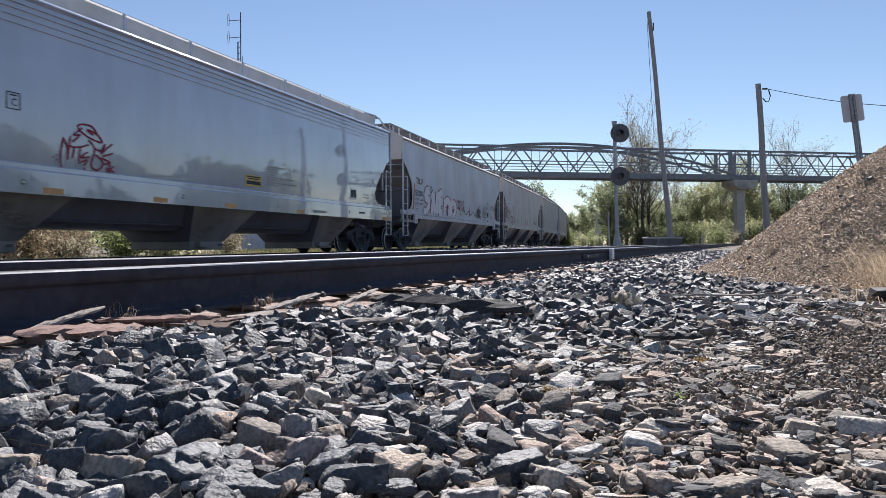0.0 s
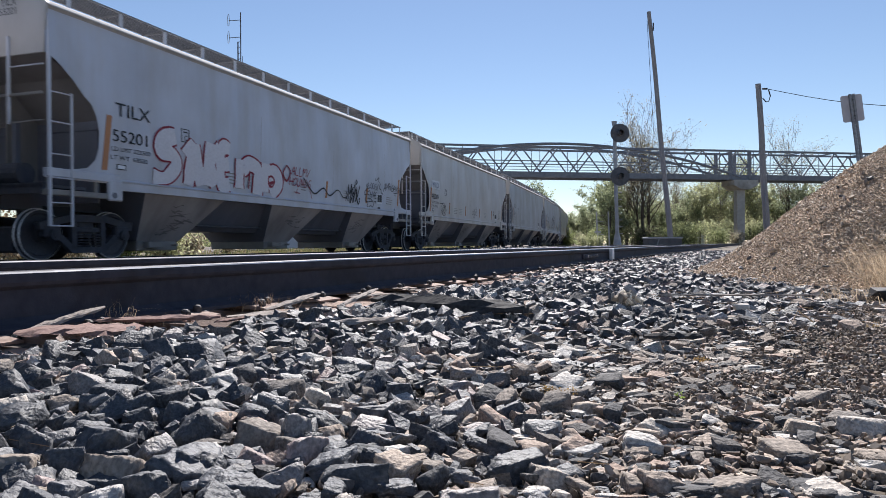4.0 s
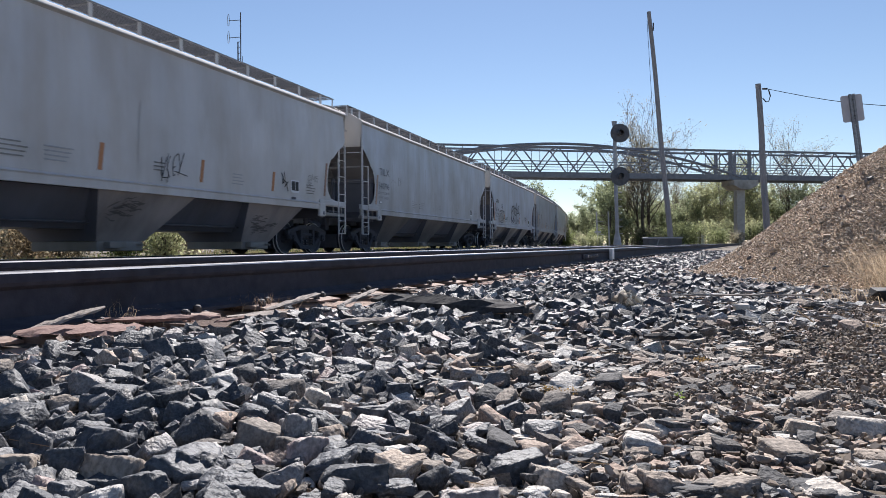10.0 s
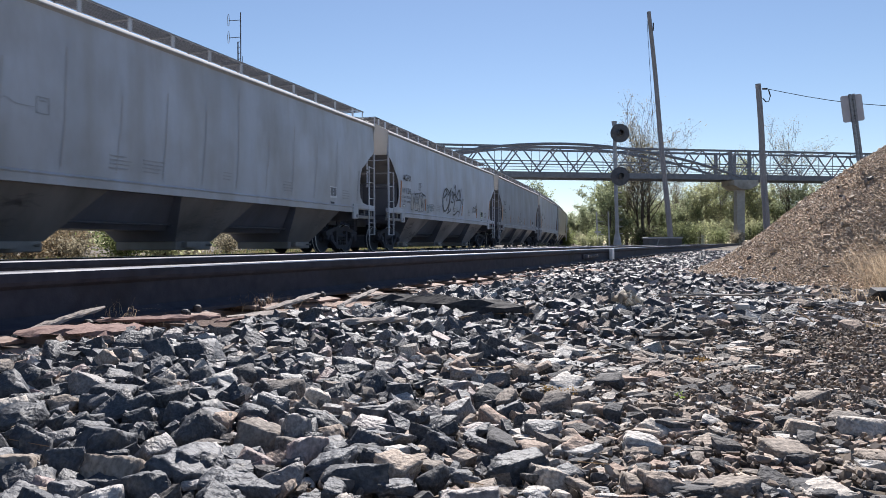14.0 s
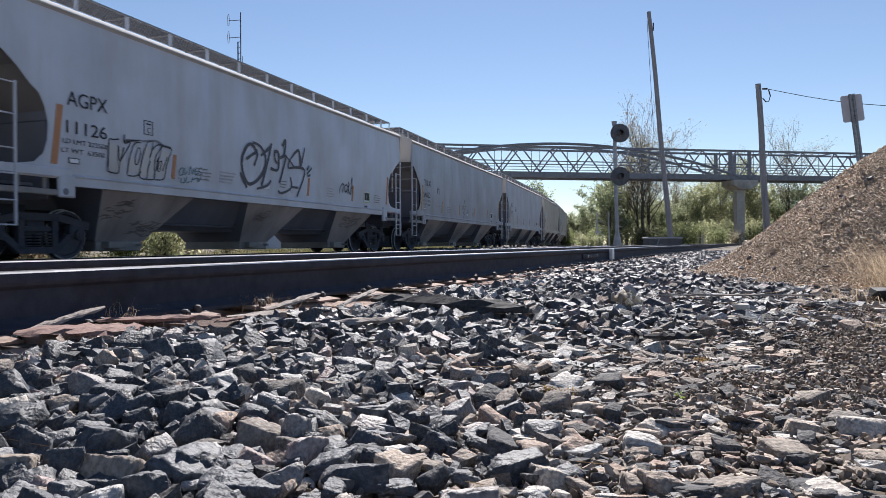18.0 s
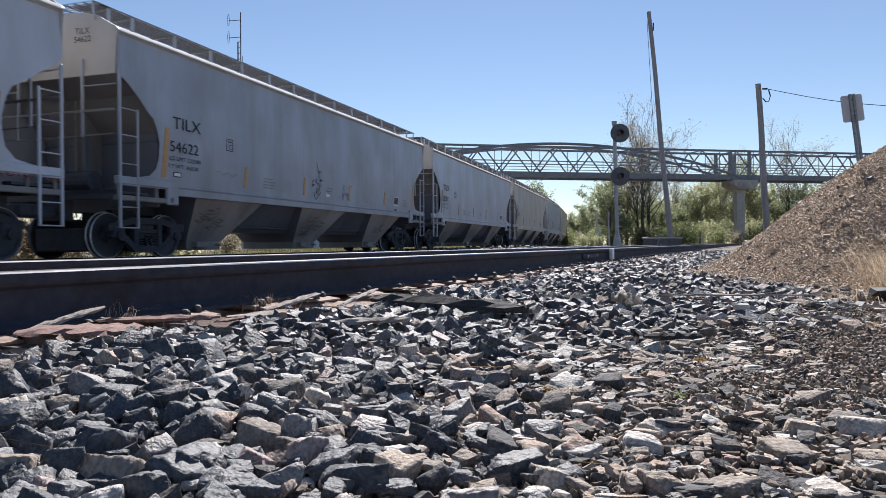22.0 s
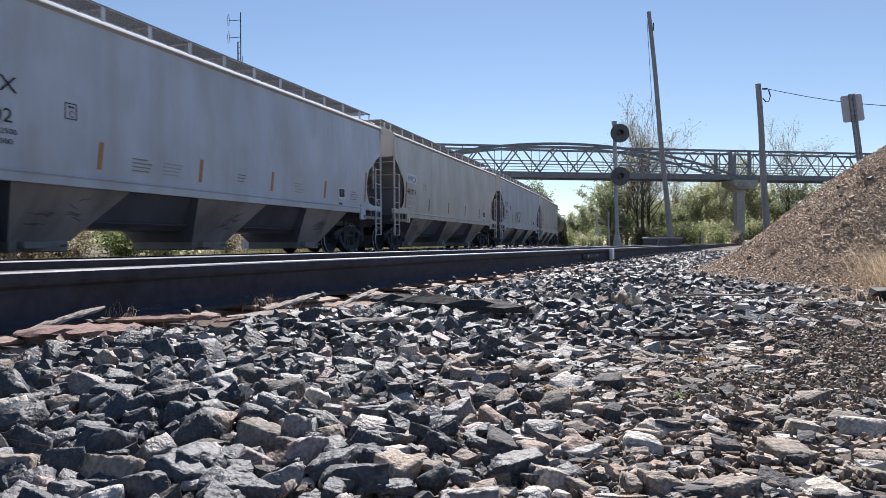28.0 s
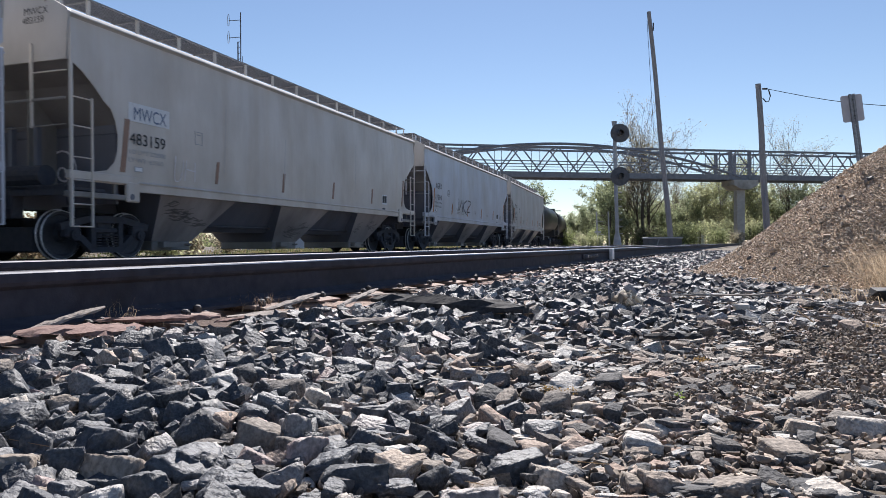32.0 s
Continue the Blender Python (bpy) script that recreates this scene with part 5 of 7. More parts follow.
    patch(h, "white_label", 1.38, 2.52, 2.46, 2.82, LABELW, "white label behind the car's letters", off=0.008)
    strokes(h, "graffiti", tag_lines("uh", 2.6, 3.4, 1.45, 1.9, 0.1, 0.1, 23), 0.03, PALE, "thin white tag")
    arch = [(0.15 + 0.36 * math.cos(math.pi * (1.05 - k * 0.11)), 1.52 + 0.40 * math.sin(math.pi * (1.05 - k * 0.11))) for k in range(11)]
    curl = [(0.18 + (0.05 + 0.016 * k) * math.cos(k * 0.6), 1.50 + (0.05 + 0.016 * k) * math.sin(k * 0.6)) for k in range(12)]
    for pts in (arch, curl):
        sh = Shape()
        for p, q in zip(pts, pts[1:]):
            sh.bar((p[0], -HALF + 1.205, p[1]), (q[0], -HALF + 1.205, q[1]), 0.01, 0.035)
        part("graffiti", sh, PALE, h, "white scrawl on the dark end plate")
    marks(i_, "AGPX", "11204")
    strokes(i_, "graffiti", tag_lines("vkz", 5.0, 7.5, 1.6, 2.2, 0.1, 0.15, 24), 0.06, INK, "black scrawl")
    marks(j, "TILX", "55418")
build_train()

def tank_car(k):
    c = thing("tank_car", "black tank car with domed ends", "freight car", group="freight cars of the train")
    sh = Shape()
    n, hl = 28, 7.6
    rings = [(-hl - 0.62, 0.05), (-hl - 0.58, 0.5), (-hl - 0.42, 0.95), (-hl - 0.2, 1.28), (-hl, 1.45), (hl, 1.45), (hl + 0.2, 1.28), (hl + 0.42, 0.95), (hl + 0.58, 0.5), (hl + 0.62, 0.05)]
    v = []
    for y, r in rings:
        v += [(r * math.cos(2 * math.pi * i / n), y, 2.62 + r * math.sin(2 * math.pi * i / n)) for i in range(n)]
    f = []
    for i in range(len(rings) - 1):
        f += [(n * i + q, n * i + n + q, n * i + n + (q + 1) % n, n * i + (q + 1) % n) for q in range(n)]
    part("tank", sh.add(v, f), BLACKP, c, "black steel tank shell", smooth=True)
    part("dome", Shape().tube([(0, 0, 4.0), (0, 0, 4.45)], 0.5, 16), BLACKP, c)
    part("walkway", grating(-1.2, 1.2, -1.0, 1.0, 4.2), GRATE, c)
    for sy in (-1, 1):
        part("saddle", Shape().box(-1.2, 1.2, sy * 6.3 - 0.5, sy * 6.3 + 0.5, 0.85, 1.6, c=0.05), BLACKP, c)
        part("end_platform", Shape().box(-1.45, 1.45, min(sy * 7.2, sy * 8.4), max(sy * 7.2, sy * 8.4), 1.0, 1.1), BLACKP, c)
        part("end_rail", Shape().tube([(-1.4, sy * 8.35, 1.1), (-1.4, sy * 8.35, 2.2), (1.4, sy * 8.35, 2.2), (1.4, sy * 8.35, 1.1)], 0.03, 6), GRATE, c)
        part("coupler", cached(("coupler", sy), lambda: coupler_mesh(sy).mesh("coupler", STEEL)), None, c)
        truck(c, sy * 6.6)
    CARS.append((c, FIRST + PITCH * (9 + k) + HALF))
for k in range(3):
    tank_car(k)

# ---- footbridge over the tracks ----
BR0, BR1 = Vector((13.71, 78.84, 0)), Vector((35.06, 82.94, 0))     # middle of the main span, and its pier
BDIR = (BR1 - BR0).normalized()
BACK = Vector((-BDIR.y, BDIR.x, 0))
SPAN = (BR1 - BR0).length
def bridge_pt(s, w, z):
    return BR0 + BDIR * s + BACK * w + Vector((0, 0, z))
def build_bridge():
    b = thing("footbridge", "dark steel arched truss footbridge on a concrete pier", "bridge")
    s0, s1, wide, panel, shift = -46.0, 52.0, 3.0, 4.4, 1.45
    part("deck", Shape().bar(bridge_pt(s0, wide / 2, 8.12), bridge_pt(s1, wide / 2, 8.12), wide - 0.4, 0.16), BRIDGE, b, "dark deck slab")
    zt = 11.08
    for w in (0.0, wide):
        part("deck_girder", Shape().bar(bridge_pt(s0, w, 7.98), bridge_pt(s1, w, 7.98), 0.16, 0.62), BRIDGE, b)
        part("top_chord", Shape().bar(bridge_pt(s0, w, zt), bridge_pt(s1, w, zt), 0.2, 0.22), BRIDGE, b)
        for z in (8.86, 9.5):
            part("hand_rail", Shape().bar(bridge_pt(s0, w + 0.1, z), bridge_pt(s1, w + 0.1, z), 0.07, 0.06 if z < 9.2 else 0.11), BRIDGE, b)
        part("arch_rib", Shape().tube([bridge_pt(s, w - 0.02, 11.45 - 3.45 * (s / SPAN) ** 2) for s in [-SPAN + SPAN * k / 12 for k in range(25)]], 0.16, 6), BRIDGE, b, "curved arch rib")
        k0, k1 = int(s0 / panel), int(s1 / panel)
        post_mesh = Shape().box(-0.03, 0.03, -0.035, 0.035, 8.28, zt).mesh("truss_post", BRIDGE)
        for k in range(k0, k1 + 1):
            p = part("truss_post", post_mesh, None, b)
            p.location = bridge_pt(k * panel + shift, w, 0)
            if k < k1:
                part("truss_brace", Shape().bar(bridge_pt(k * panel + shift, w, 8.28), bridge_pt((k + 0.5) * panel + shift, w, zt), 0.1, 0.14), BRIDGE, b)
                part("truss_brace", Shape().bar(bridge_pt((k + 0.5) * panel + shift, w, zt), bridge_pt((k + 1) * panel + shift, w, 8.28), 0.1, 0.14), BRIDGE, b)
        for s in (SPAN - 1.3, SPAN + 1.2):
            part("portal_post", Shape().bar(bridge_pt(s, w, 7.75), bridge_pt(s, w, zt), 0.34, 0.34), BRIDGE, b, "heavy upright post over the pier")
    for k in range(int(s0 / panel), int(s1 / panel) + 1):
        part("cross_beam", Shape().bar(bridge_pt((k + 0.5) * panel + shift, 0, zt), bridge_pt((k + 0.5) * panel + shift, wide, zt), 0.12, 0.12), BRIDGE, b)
    for s in (SPAN, -SPAN):
        c = bridge_pt(s + 0.4, 0.8, 0)
        pier = Shape()
        prof = [(-1.1, 7.66), (1.95, 7.66), (1.95, 7.05), (0.95, 6.55), (-0.15, 6.55), (-1.1, 7.05)]
        pier.add([bridge_pt(s + a, w, z) for w in (-0.5, 2.1) for a, z in prof], [tuple(range(6)), tuple(range(11, 5, -1))] + [(i, i + 6, (i + 1) % 6 + 6, (i + 1) % 6) for i in range(6)])
        pr = part("pier", Shape().bar(c + Vector((0, 0, -0.3)), c + Vector((0, 0, 6.6)), 0.9, 1.05), CONC, b, "square concrete pier column")
        part("pier_cap", pier, CONC, pr, "wide concrete pier cap")
build_bridge()

# ---- signal mast ----
def build_signal():
    foot, tip = Vector((8.19, 33.0, 0.0)), Vector((8.05, 33.0, 5.96))
    g = thing("railway_signal", "two-head railway signal with round black targets on a grey mast", "railway signal")
    up = (tip - foot).normalized()
    part("mast", Shape().tube([foot, tip], 0.085, 12), SIGALU, g)
    part("base", Shape().tube([foot - Vector((0, 0, 0.05)), foot + up * 0.22], [0.40, 0.36], 10), STEEL, g, "dark weathered base block")
    part("collar", Shape().tube([foot + up * 0.22, foot + up * 0.7], [0.2, 0.13], 10), SIGALU, g)
    part("mast_cap", Shape().tube([tip - up * 0.12, tip + up * 0.05], [0.11, 0.13], 10), SIGALU, g)
    for h in (5.43, 3.42):
        c = Vector((8.27, 32.8, h))
        t = part("target", Shape().tube([c, c + Vector((0, 0.03, 0))], 0.44, 28), HAZEBLACK, g, "round black signal target")
        part("lamp_case", Shape().tube([c + Vector((0, 0.03, 0)), c + Vector((0, 0.45, 0))], [0.15, 0.12], 12), BLACKM, t)
        part("hood", Shape().tube([c - Vector((0, 0.25, 0)), c], [0.13, 0.13], 14, caps=False), HAZEBLACK, t)
        part("lens", Shape().tube([c - Vector((0, 0.02, 0)), c], 0.1, 14), plain("signal_lens", (0.06, 0.03, 0.03), 0.15), t)
        part("bracket", Shape().tube([c + Vector((0, 0.2, -0.15)), foot + up * (h - 0.55)], 0.03, 6), SIGALU, g)
    for k in range(9):
        p = foot + up * (0.75 + 0.32 * k)
        part("step", Shape().tube([p, p + Vector((0.26, 0, 0))], 0.02, 5), SIGALU, g)
build_signal()

def build_far_signal():
    g = thing("far_signal_ladder", "slim pale signal mast with a ladder beside the line", "railway signal")
    for x in (13.2, 14.2):
        part("mast", Shape().tube([(x, 60, 0), (x - 0.1, 60, 3.0)], 0.06, 6), SIGALU, g)
    for k in range(5):
        part("rung", Shape().tube([(13.2, 60, 0.5 + 0.55 * k), (13.7, 60, 0.5 + 0.55 * k)], 0.025, 5), SIGALU, g)
    part("lamp_head", Shape().box(12.95, 13.45, 59.9, 60.1, 1.15, 1.35, c=0.03), SIGALU, g)
build_far_signal()

# ---- poles, wire, sign, box, radio mast ----
def build_pole(name, foot, tip, r0, r1, label):
    g = thing(name, label, "pole")
    foot, tip = Vector(foot), Vector(tip)
    pts = [foot.lerp(tip, k / 8) + Vector((0.02 * math.sin(k * 1.3), 0, 0)) for k in range(9)]
    part("shaft", Shape().tube(pts, [r0 + (r1 - r0) * k / 8 for k in range(9)], 14), POLE, g)
    return g
def build_poles():
    p = build_pole("utility_pole", (11.70, 36.0, -0.2), (10.58, 36.0, 12.1), 0.145, 0.10, "tall bare weathered wooden pole leaning to one side")
    part("tie_cable", Shape().tube([(10.45, 35.9, 11.6), (10.75, 35.85, 6.0)], 0.012, 4), BLACKM, p)
    part("pole_plate", Shape().box(10.72, 10.78, 35.83, 35.87, 11.1, 11.5), STEEL, p)
    q = build_pole("utility_pole", (17.56, 38.0, -0.2), (17.05, 38.0, 8.85), 0.18, 0.14, "shorter wooden utility pole with a cable loop")
    part("insulator", Shape().tube([(17.2, 37.85, 8.55), (17.45, 37.8, 8.55)], 0.05, 8), STEEL, q)
    loop = [(17.22, 37.85, 8.05), (17.36, 37.8, 7.85), (17.52, 37.8, 7.88), (17.58, 37.75, 8.15), (17.48, 37.75, 8.5)]
    part("cable_loop", Shape().tube(loop, 0.03, 6), BLACKM, q)
    part("conduit", Shape().tube([(17.42, 37.8, 0.0), (17.30, 37.8, 3.4)], 0.05, 8), GRATE, q)
    wire = [Vector((17.3, 37.9, 8.6)).lerp(Vector((24.5, 25.0, 6.0)), k / 12) - Vector((0, 0, 0.95 * math.sin(math.pi * k / 12))) for k in range(13)]
    part("overhead_wire", Shape().tube(wire, 0.016, 5), BLACKM, q)
    # back of a road sign on a perforated post
    s = thing("road_sign", "back of a pale sign on a perforated steel post", "sign")
    foot, tip = Vector((8.56, 14.0, -0.1)), Vector((8.13, 14.0, 3.24))
    up = (tip - foot).normalized()
    side = Vector((up.z, 0, -up.x))
    post = Shape()
    for a, bb in ((-0.056, -0.014), (0.014, 0.056)):
        post.add([foot + side * x + Vector((0, y, 0)) + up * l for l in (0, (tip - foot).length) for x, y in ((a, -0.02), (bb, -0.02), (bb, 0.02), (a, 0.02))],
                 [(3, 2, 1, 0), (4, 5, 6, 7), (0, 1, 5, 4), (1, 2, 6, 5), (2, 3, 7, 6), (3, 0, 4, 7)])
    n = int((tip - foot).length / 0.05)
    for k in range(n):
        c = foot + up * (k * 0.05 + 0.025)
        post.add([c + side * x + Vector((0, y, 0)) + up * z for z in (-0.012, 0.012) for x, y in ((-0.016, -0.018), (0.016, -0.018), (0.016, 0.016), (-0.016, 0.016))],
                 [(3, 2, 1, 0), (4, 5, 6, 7), (0, 1, 5, 4), (1, 2, 6, 5), (2, 3, 7, 6), (3, 0, 4, 7)])
    part("post", post, GRATE, s, "galvanized perforated post")
    c = tip - up * 0.28
    pts, rad = [], 0.04
    for sx, sz in ((1, 1), (-1, 1), (-1, -1), (1, -1)):
        for k in range(4):
            an = math.atan2(sz, sx) - math.pi / 4 + math.pi / 6 * k
            pts.append((sx * (0.215 - rad) + rad * math.cos(an), sz * (0.265 - rad) + rad * math.sin(an)))
    v = [c + side * x + up * z + Vector((0, y, 0)) for y in (0.024, 0.028) for x, z in pts]
    m = len(pts)
    part("panel", Shape().add(v, [tuple(range(m)), tuple(range(2 * m - 1, m - 1, -1))] + [(i, m + i, m + (i + 1) % m, (i + 1) % m) for i in range(m)]),
         mat("sign_back", (0.50, 0.475, 0.49), (0.58, 0.555, 0.57), 0.5, 0.0, size=0.2), s, "pale pinkish back of the sign panel")
    for dz in (0.16, -0.16):
        part("bolt", Shape().tube([c + up * dz + Vector((0, -0.03, 0)), c + up * dz + Vector((0, 0.03, 0))], 0.012, 6), STEEL, s)
    # relay box beside the siding
    g = thing("relay_box", "low dark grey equipment box beside the tracks", "equipment box")
    x0, x1, y0, y1 = 8.65, 10.05, 29.6, 30.4
    part("body", Shape().box(x0, x1, y0, y1, -0.02, 0.48, c=0.02), mat("box_paint", (0.10, 0.10, 0.105), (0.16, 0.155, 0.15), 0.7, size=0.2, bump=0.03), g)
    part("lid", Shape().box(x0 - 0.03, x1 + 0.03, y0 - 0.04, y1 + 0.04, 0.48, 0.55, c=0.015), SIGALU, g, "flat grey lid")
    part("strap", Shape().bar((x0 + 0.30, y0 - 0.015, 0.02), (x0 + 0.45, y0 - 0.015, 0.5), 0.02, 0.05), GRATE, g, "pale metal strap")
    st = thing("marker_stake", "thin pale wooden marker stake", "stake")
    part("shaft", Shape().box(15.05, 15.13, 44.96, 45.04, -0.1, 0.62), CONC, st)
    # radio mast beyond the train
    r = thing("radio_mast", "slim lattice radio mast with two dipole antennas", "antenna")
    x, y = -17.15, 60.0
    part("mast", Shape().tube([(x, y, 0), (x + 0.02, y, 20.1)], 0.05, 6), STEEL, r)
    part("side_mast", Shape().tube([(x - 0.22, y, 8.0), (x - 0.22, y, 17.6)], 0.06, 6), STEEL, r)
    for k in range(18):
        z = 9 + 0.5 * k
        part("lattice_bar", Shape().tube([(x - 0.22, y, z), (x + 0.02, y, z + 0.25)], 0.02, 4), STEEL, r)
    part("side_whip", Shape().tube([(x + 0.18, y, 14.0), (x + 0.18, y, 16.4)], 0.025, 5), STEEL, r)
    for z in (19.45, 18.0):
        arm = part("arm", Shape().tube([(x, y, z), (x - 0.98, y, z - 0.06)], 0.03, 5), STEEL, r)
        part("dipole", Shape().tube([(x - 1.05, y, z - 0.5), (x - 1.1, y, z), (x - 1.05, y, z + 0.45), (x - 0.98, y, z + 0.5), (x - 0.93, y, z), (x - 0.98, y, z - 0.5), (x - 1.05, y, z - 0.5)], 0.025, 5), SIGALU, arm)
build_poles()

# ---- gravel pile ----
def pile_height(x, y):
    r = math.hypot((x - 4.28) * 0.98, (y - 5.98) * 0.92)
    h = 1.56 - 0.80 * math.sqrt(r * r + 0.06)
    h = 0.1 * math.log(1 + math.exp(min(60, h / 0.1))) - 0.02
    lumps = min(1, max(0, h) * 4) * 0.022 * noise.noise(Vector((x * 6, y * 6, 1)))
    return h + lumps + min(1, max(0, h + 0.1) * 2) * 0.07 * noise.noise(Vector((x * 0.9, y * 0.9, 3.0))) + min(1, max(0, h + 0.1) * 3) * 0.03 * noise.noise(Vector((x * 2.7, y * 2.7, 5.0)))
def build_pile():
    n, sh = 90, Shape()
    v = []
    for j in range(n + 1):
        for i in range(n + 1):
            x, y = 1.3 + 6.0 * i / n, 3.1 + 5.8 * j / n
            v.append((x, y, max(-0.08, pile_height(x, y) - 0.010)))
    f = [(j * (n + 1) + i, j * (n + 1) + i + 1, (j + 1) * (n + 1) + i + 1, (j + 1) * (n + 1) + i) for j in range(n) for i in range(n)]
    sh.add(v, f)
    return tagged(new("gravel_pile", sh.mesh("gravel_pile", PILEM, smooth=True)), "heap of brown sandy gravel beside the siding", "gravel pile")
PILE = build_pile()

# ---- trees and brush ----
def raw_mesh(name, verts, faces, material, smooth=False):
    """A mesh from numpy arrays of vertices and of triangles or quads."""
    me = bpy.data.meshes.new(name)
    k = faces.shape[1]
    me.vertices.add(len(verts))
    me.vertices.foreach_set("co", verts.astype(np.float32).ravel())
    me.loops.add(faces.size)
    me.loops.foreach_set("vertex_index", faces.astype(np.int32).ravel())
    me.polygons.add(len(faces))
    me.polygons.foreach_set("loop_start", np.arange(0, faces.size, k, dtype=np.int32))
    me.polygons.foreach_set("loop_total", np.full(len(faces), k, dtype=np.int32))
    me.polygons.foreach_set("use_smooth", np.full(len(faces), smooth, dtype=bool))
    me.materials.append(material)
    me.update(calc_edges=True)
    me.validate()
    return me
def leaves_mesh(name, centres, size, material, rng):
    """Small bent leaves, one at each centre, turned at random."""
    n = len(centres)
    a = rng.normal(size=(n, 3))
    a /= np.linalg.norm(a, axis=1)[:, None]
    b = np.cross(a, rng.normal(size=(n, 3)))
    b /= np.linalg.norm(b, axis=1)[:, None] + 1e-9
    s = size * rng.uniform(0.6, 1.4, size=(n, 1))
    c = np.cross(a, b)
    v = np.stack([centres - a * s, centres + b * s * 0.55 + c * s * 0.15, centres + a * s, centres - b * s * 0.55 + c * s * 0.15], 1).reshape(-1, 3)
    return raw_mesh(name, v, np.arange(4 * n).reshape(n, 4), material)
def tree_meshes(seed, height, spread, leaf, n_leaf, leaf_size, trunk_r, bare=0.0, low=0.3, shape=1.0, up=0.0):
    """Trunk with limbs, and a crown of leaf clumps at the limbs' ends."""
    rng = np.random.default_rng(seed)
    r = random.Random(seed)
    wood, tips = Shape(), []
    def limb(p, d, length, rad, level):
        pts, radii = [p], [rad]
        n = (4, 4, 3, 1)[level]
        for k in range(n):
            d = (d + Vector((r.uniform(-0.22, 0.22), r.uniform(-0.22, 0.22), r.uniform(-0.08, 0.16) + 0.1 * up))).normalized()
            p = p + d * (length / n)
            pts.append(p)
            radii.append(max(0.013, rad * (1 - 0.7 * (k + 1) / n)))
            if level < 3 and k >= 1:
                for _ in range(2 if level < 2 else 1 + int(bare > 0.4)):
                    out = Vector((r.uniform(-1, 1), r.uniform(-1, 1), r.uniform(0.1, 0.9) + up)).normalized()
                    limb(p, (d * 0.5 + out * 0.8).normalized(), length * r.uniform(0.42, 0.62), radii[-1] * 0.7, level + 1)
        wood.tube(pts, radii, 6 if level == 0 else (4 if level == 1 else 3), caps=False)
        if level >= 1:
            tips.extend([pts[-1], pts[-2]])
    base = Vector((0, 0, 0))
    top = Vector((r.uniform(-0.3, 0.3), r.uniform(-0.3, 0.3), height * 0.62))
    trunk = [base.lerp(top, k / 6) + Vector((r.uniform(-0.08, 0.08), r.uniform(-0.08, 0.08), 0)) * (k > 0) for k in range(7)]
    wood.tube([base - Vector((0, 0, 0.2))] + trunk[1:], [trunk_r * (1 - 0.75 * k / 6) for k in range(7)], 9, caps=False)
    for k in range(2, 7):
        if k / 6 < low:
            continue
        for _ in range(3):
            an = r.uniform(0, 2 * math.pi)
            d = Vector((math.cos(an) * spread, math.sin(an) * spread, r.uniform(0.5, 1.1) * shape)).normalized()
            limb(trunk[k], d, height * r.uniform(0.24, 0.38), trunk_r * (0.5 - 0.05 * k), 1)
    limb(trunk[-1], Vector((0, 0, 1)), height * 0.36, trunk_r * 0.25, 1)
    tip = np.array([tuple(t) for t in tips])
    cl = tip[rng.integers(0, len(tip), n_leaf)]
    centres = cl + rng.normal(size=(n_leaf, 3)) * np.array([0.42, 0.42, 0.34]) * height * 0.06
    centres = centres[centres[:, 2] > height * 0.12]
    return wood.mesh("trunk", BARKP if bare > 0.9 else BARK), leaves_mesh("crown", centres, leaf_size, leaf, rng)
def tree_kind(name, label, meshes):
    g = thing(name, label, "tree", group="trees behind the railway")
    part("trunk", meshes[0], None, g)
    part("crown", meshes[1], None, g)
    return g
def bush_meshes(seed, height, width, leaf, n_leaf, leaf_size):
    rng = np.random.default_rng(seed)
    r = random.Random(seed)
    wood, tips = Shape(), []
    for _ in range(11):
        an, out = r.uniform(0, 6.28), r.uniform(0.1, 0.55) * width
        pts = [Vector((0.1 * math.cos(an), 0.1 * math.sin(an), -0.05))]
        for k in range(1, 5):
            pts.append(Vector((out * math.cos(an) * k / 4 + r.uniform(-0.08, 0.08), out * math.sin(an) * k / 4 + r.uniform(-0.08, 0.08), height * r.uniform(0.8, 1.0) * k / 4)))
        wood.tube(pts, [0.03, 0.025, 0.018, 0.012, 0.006], 4, caps=False)
        tips += pts[1:]
    tip = np.array([tuple(t) for t in tips])
    c = tip[rng.integers(0, len(tip), n_leaf)] + rng.normal(size=(n_leaf, 3)) * np.array([0.16, 0.16, 0.12]) * width
    c[:, 2] = np.abs(c[:, 2])
    return wood.mesh("stem", BARK), leaves_mesh("foliage", c, leaf_size, leaf, rng)
def bush_kind(label, meshes):
    g = thing("bush", label, "bush", group="brush beside the railway")
    part("stem", meshes[0], None, g)
    part("foliage", meshes[1], None, g)
    return g
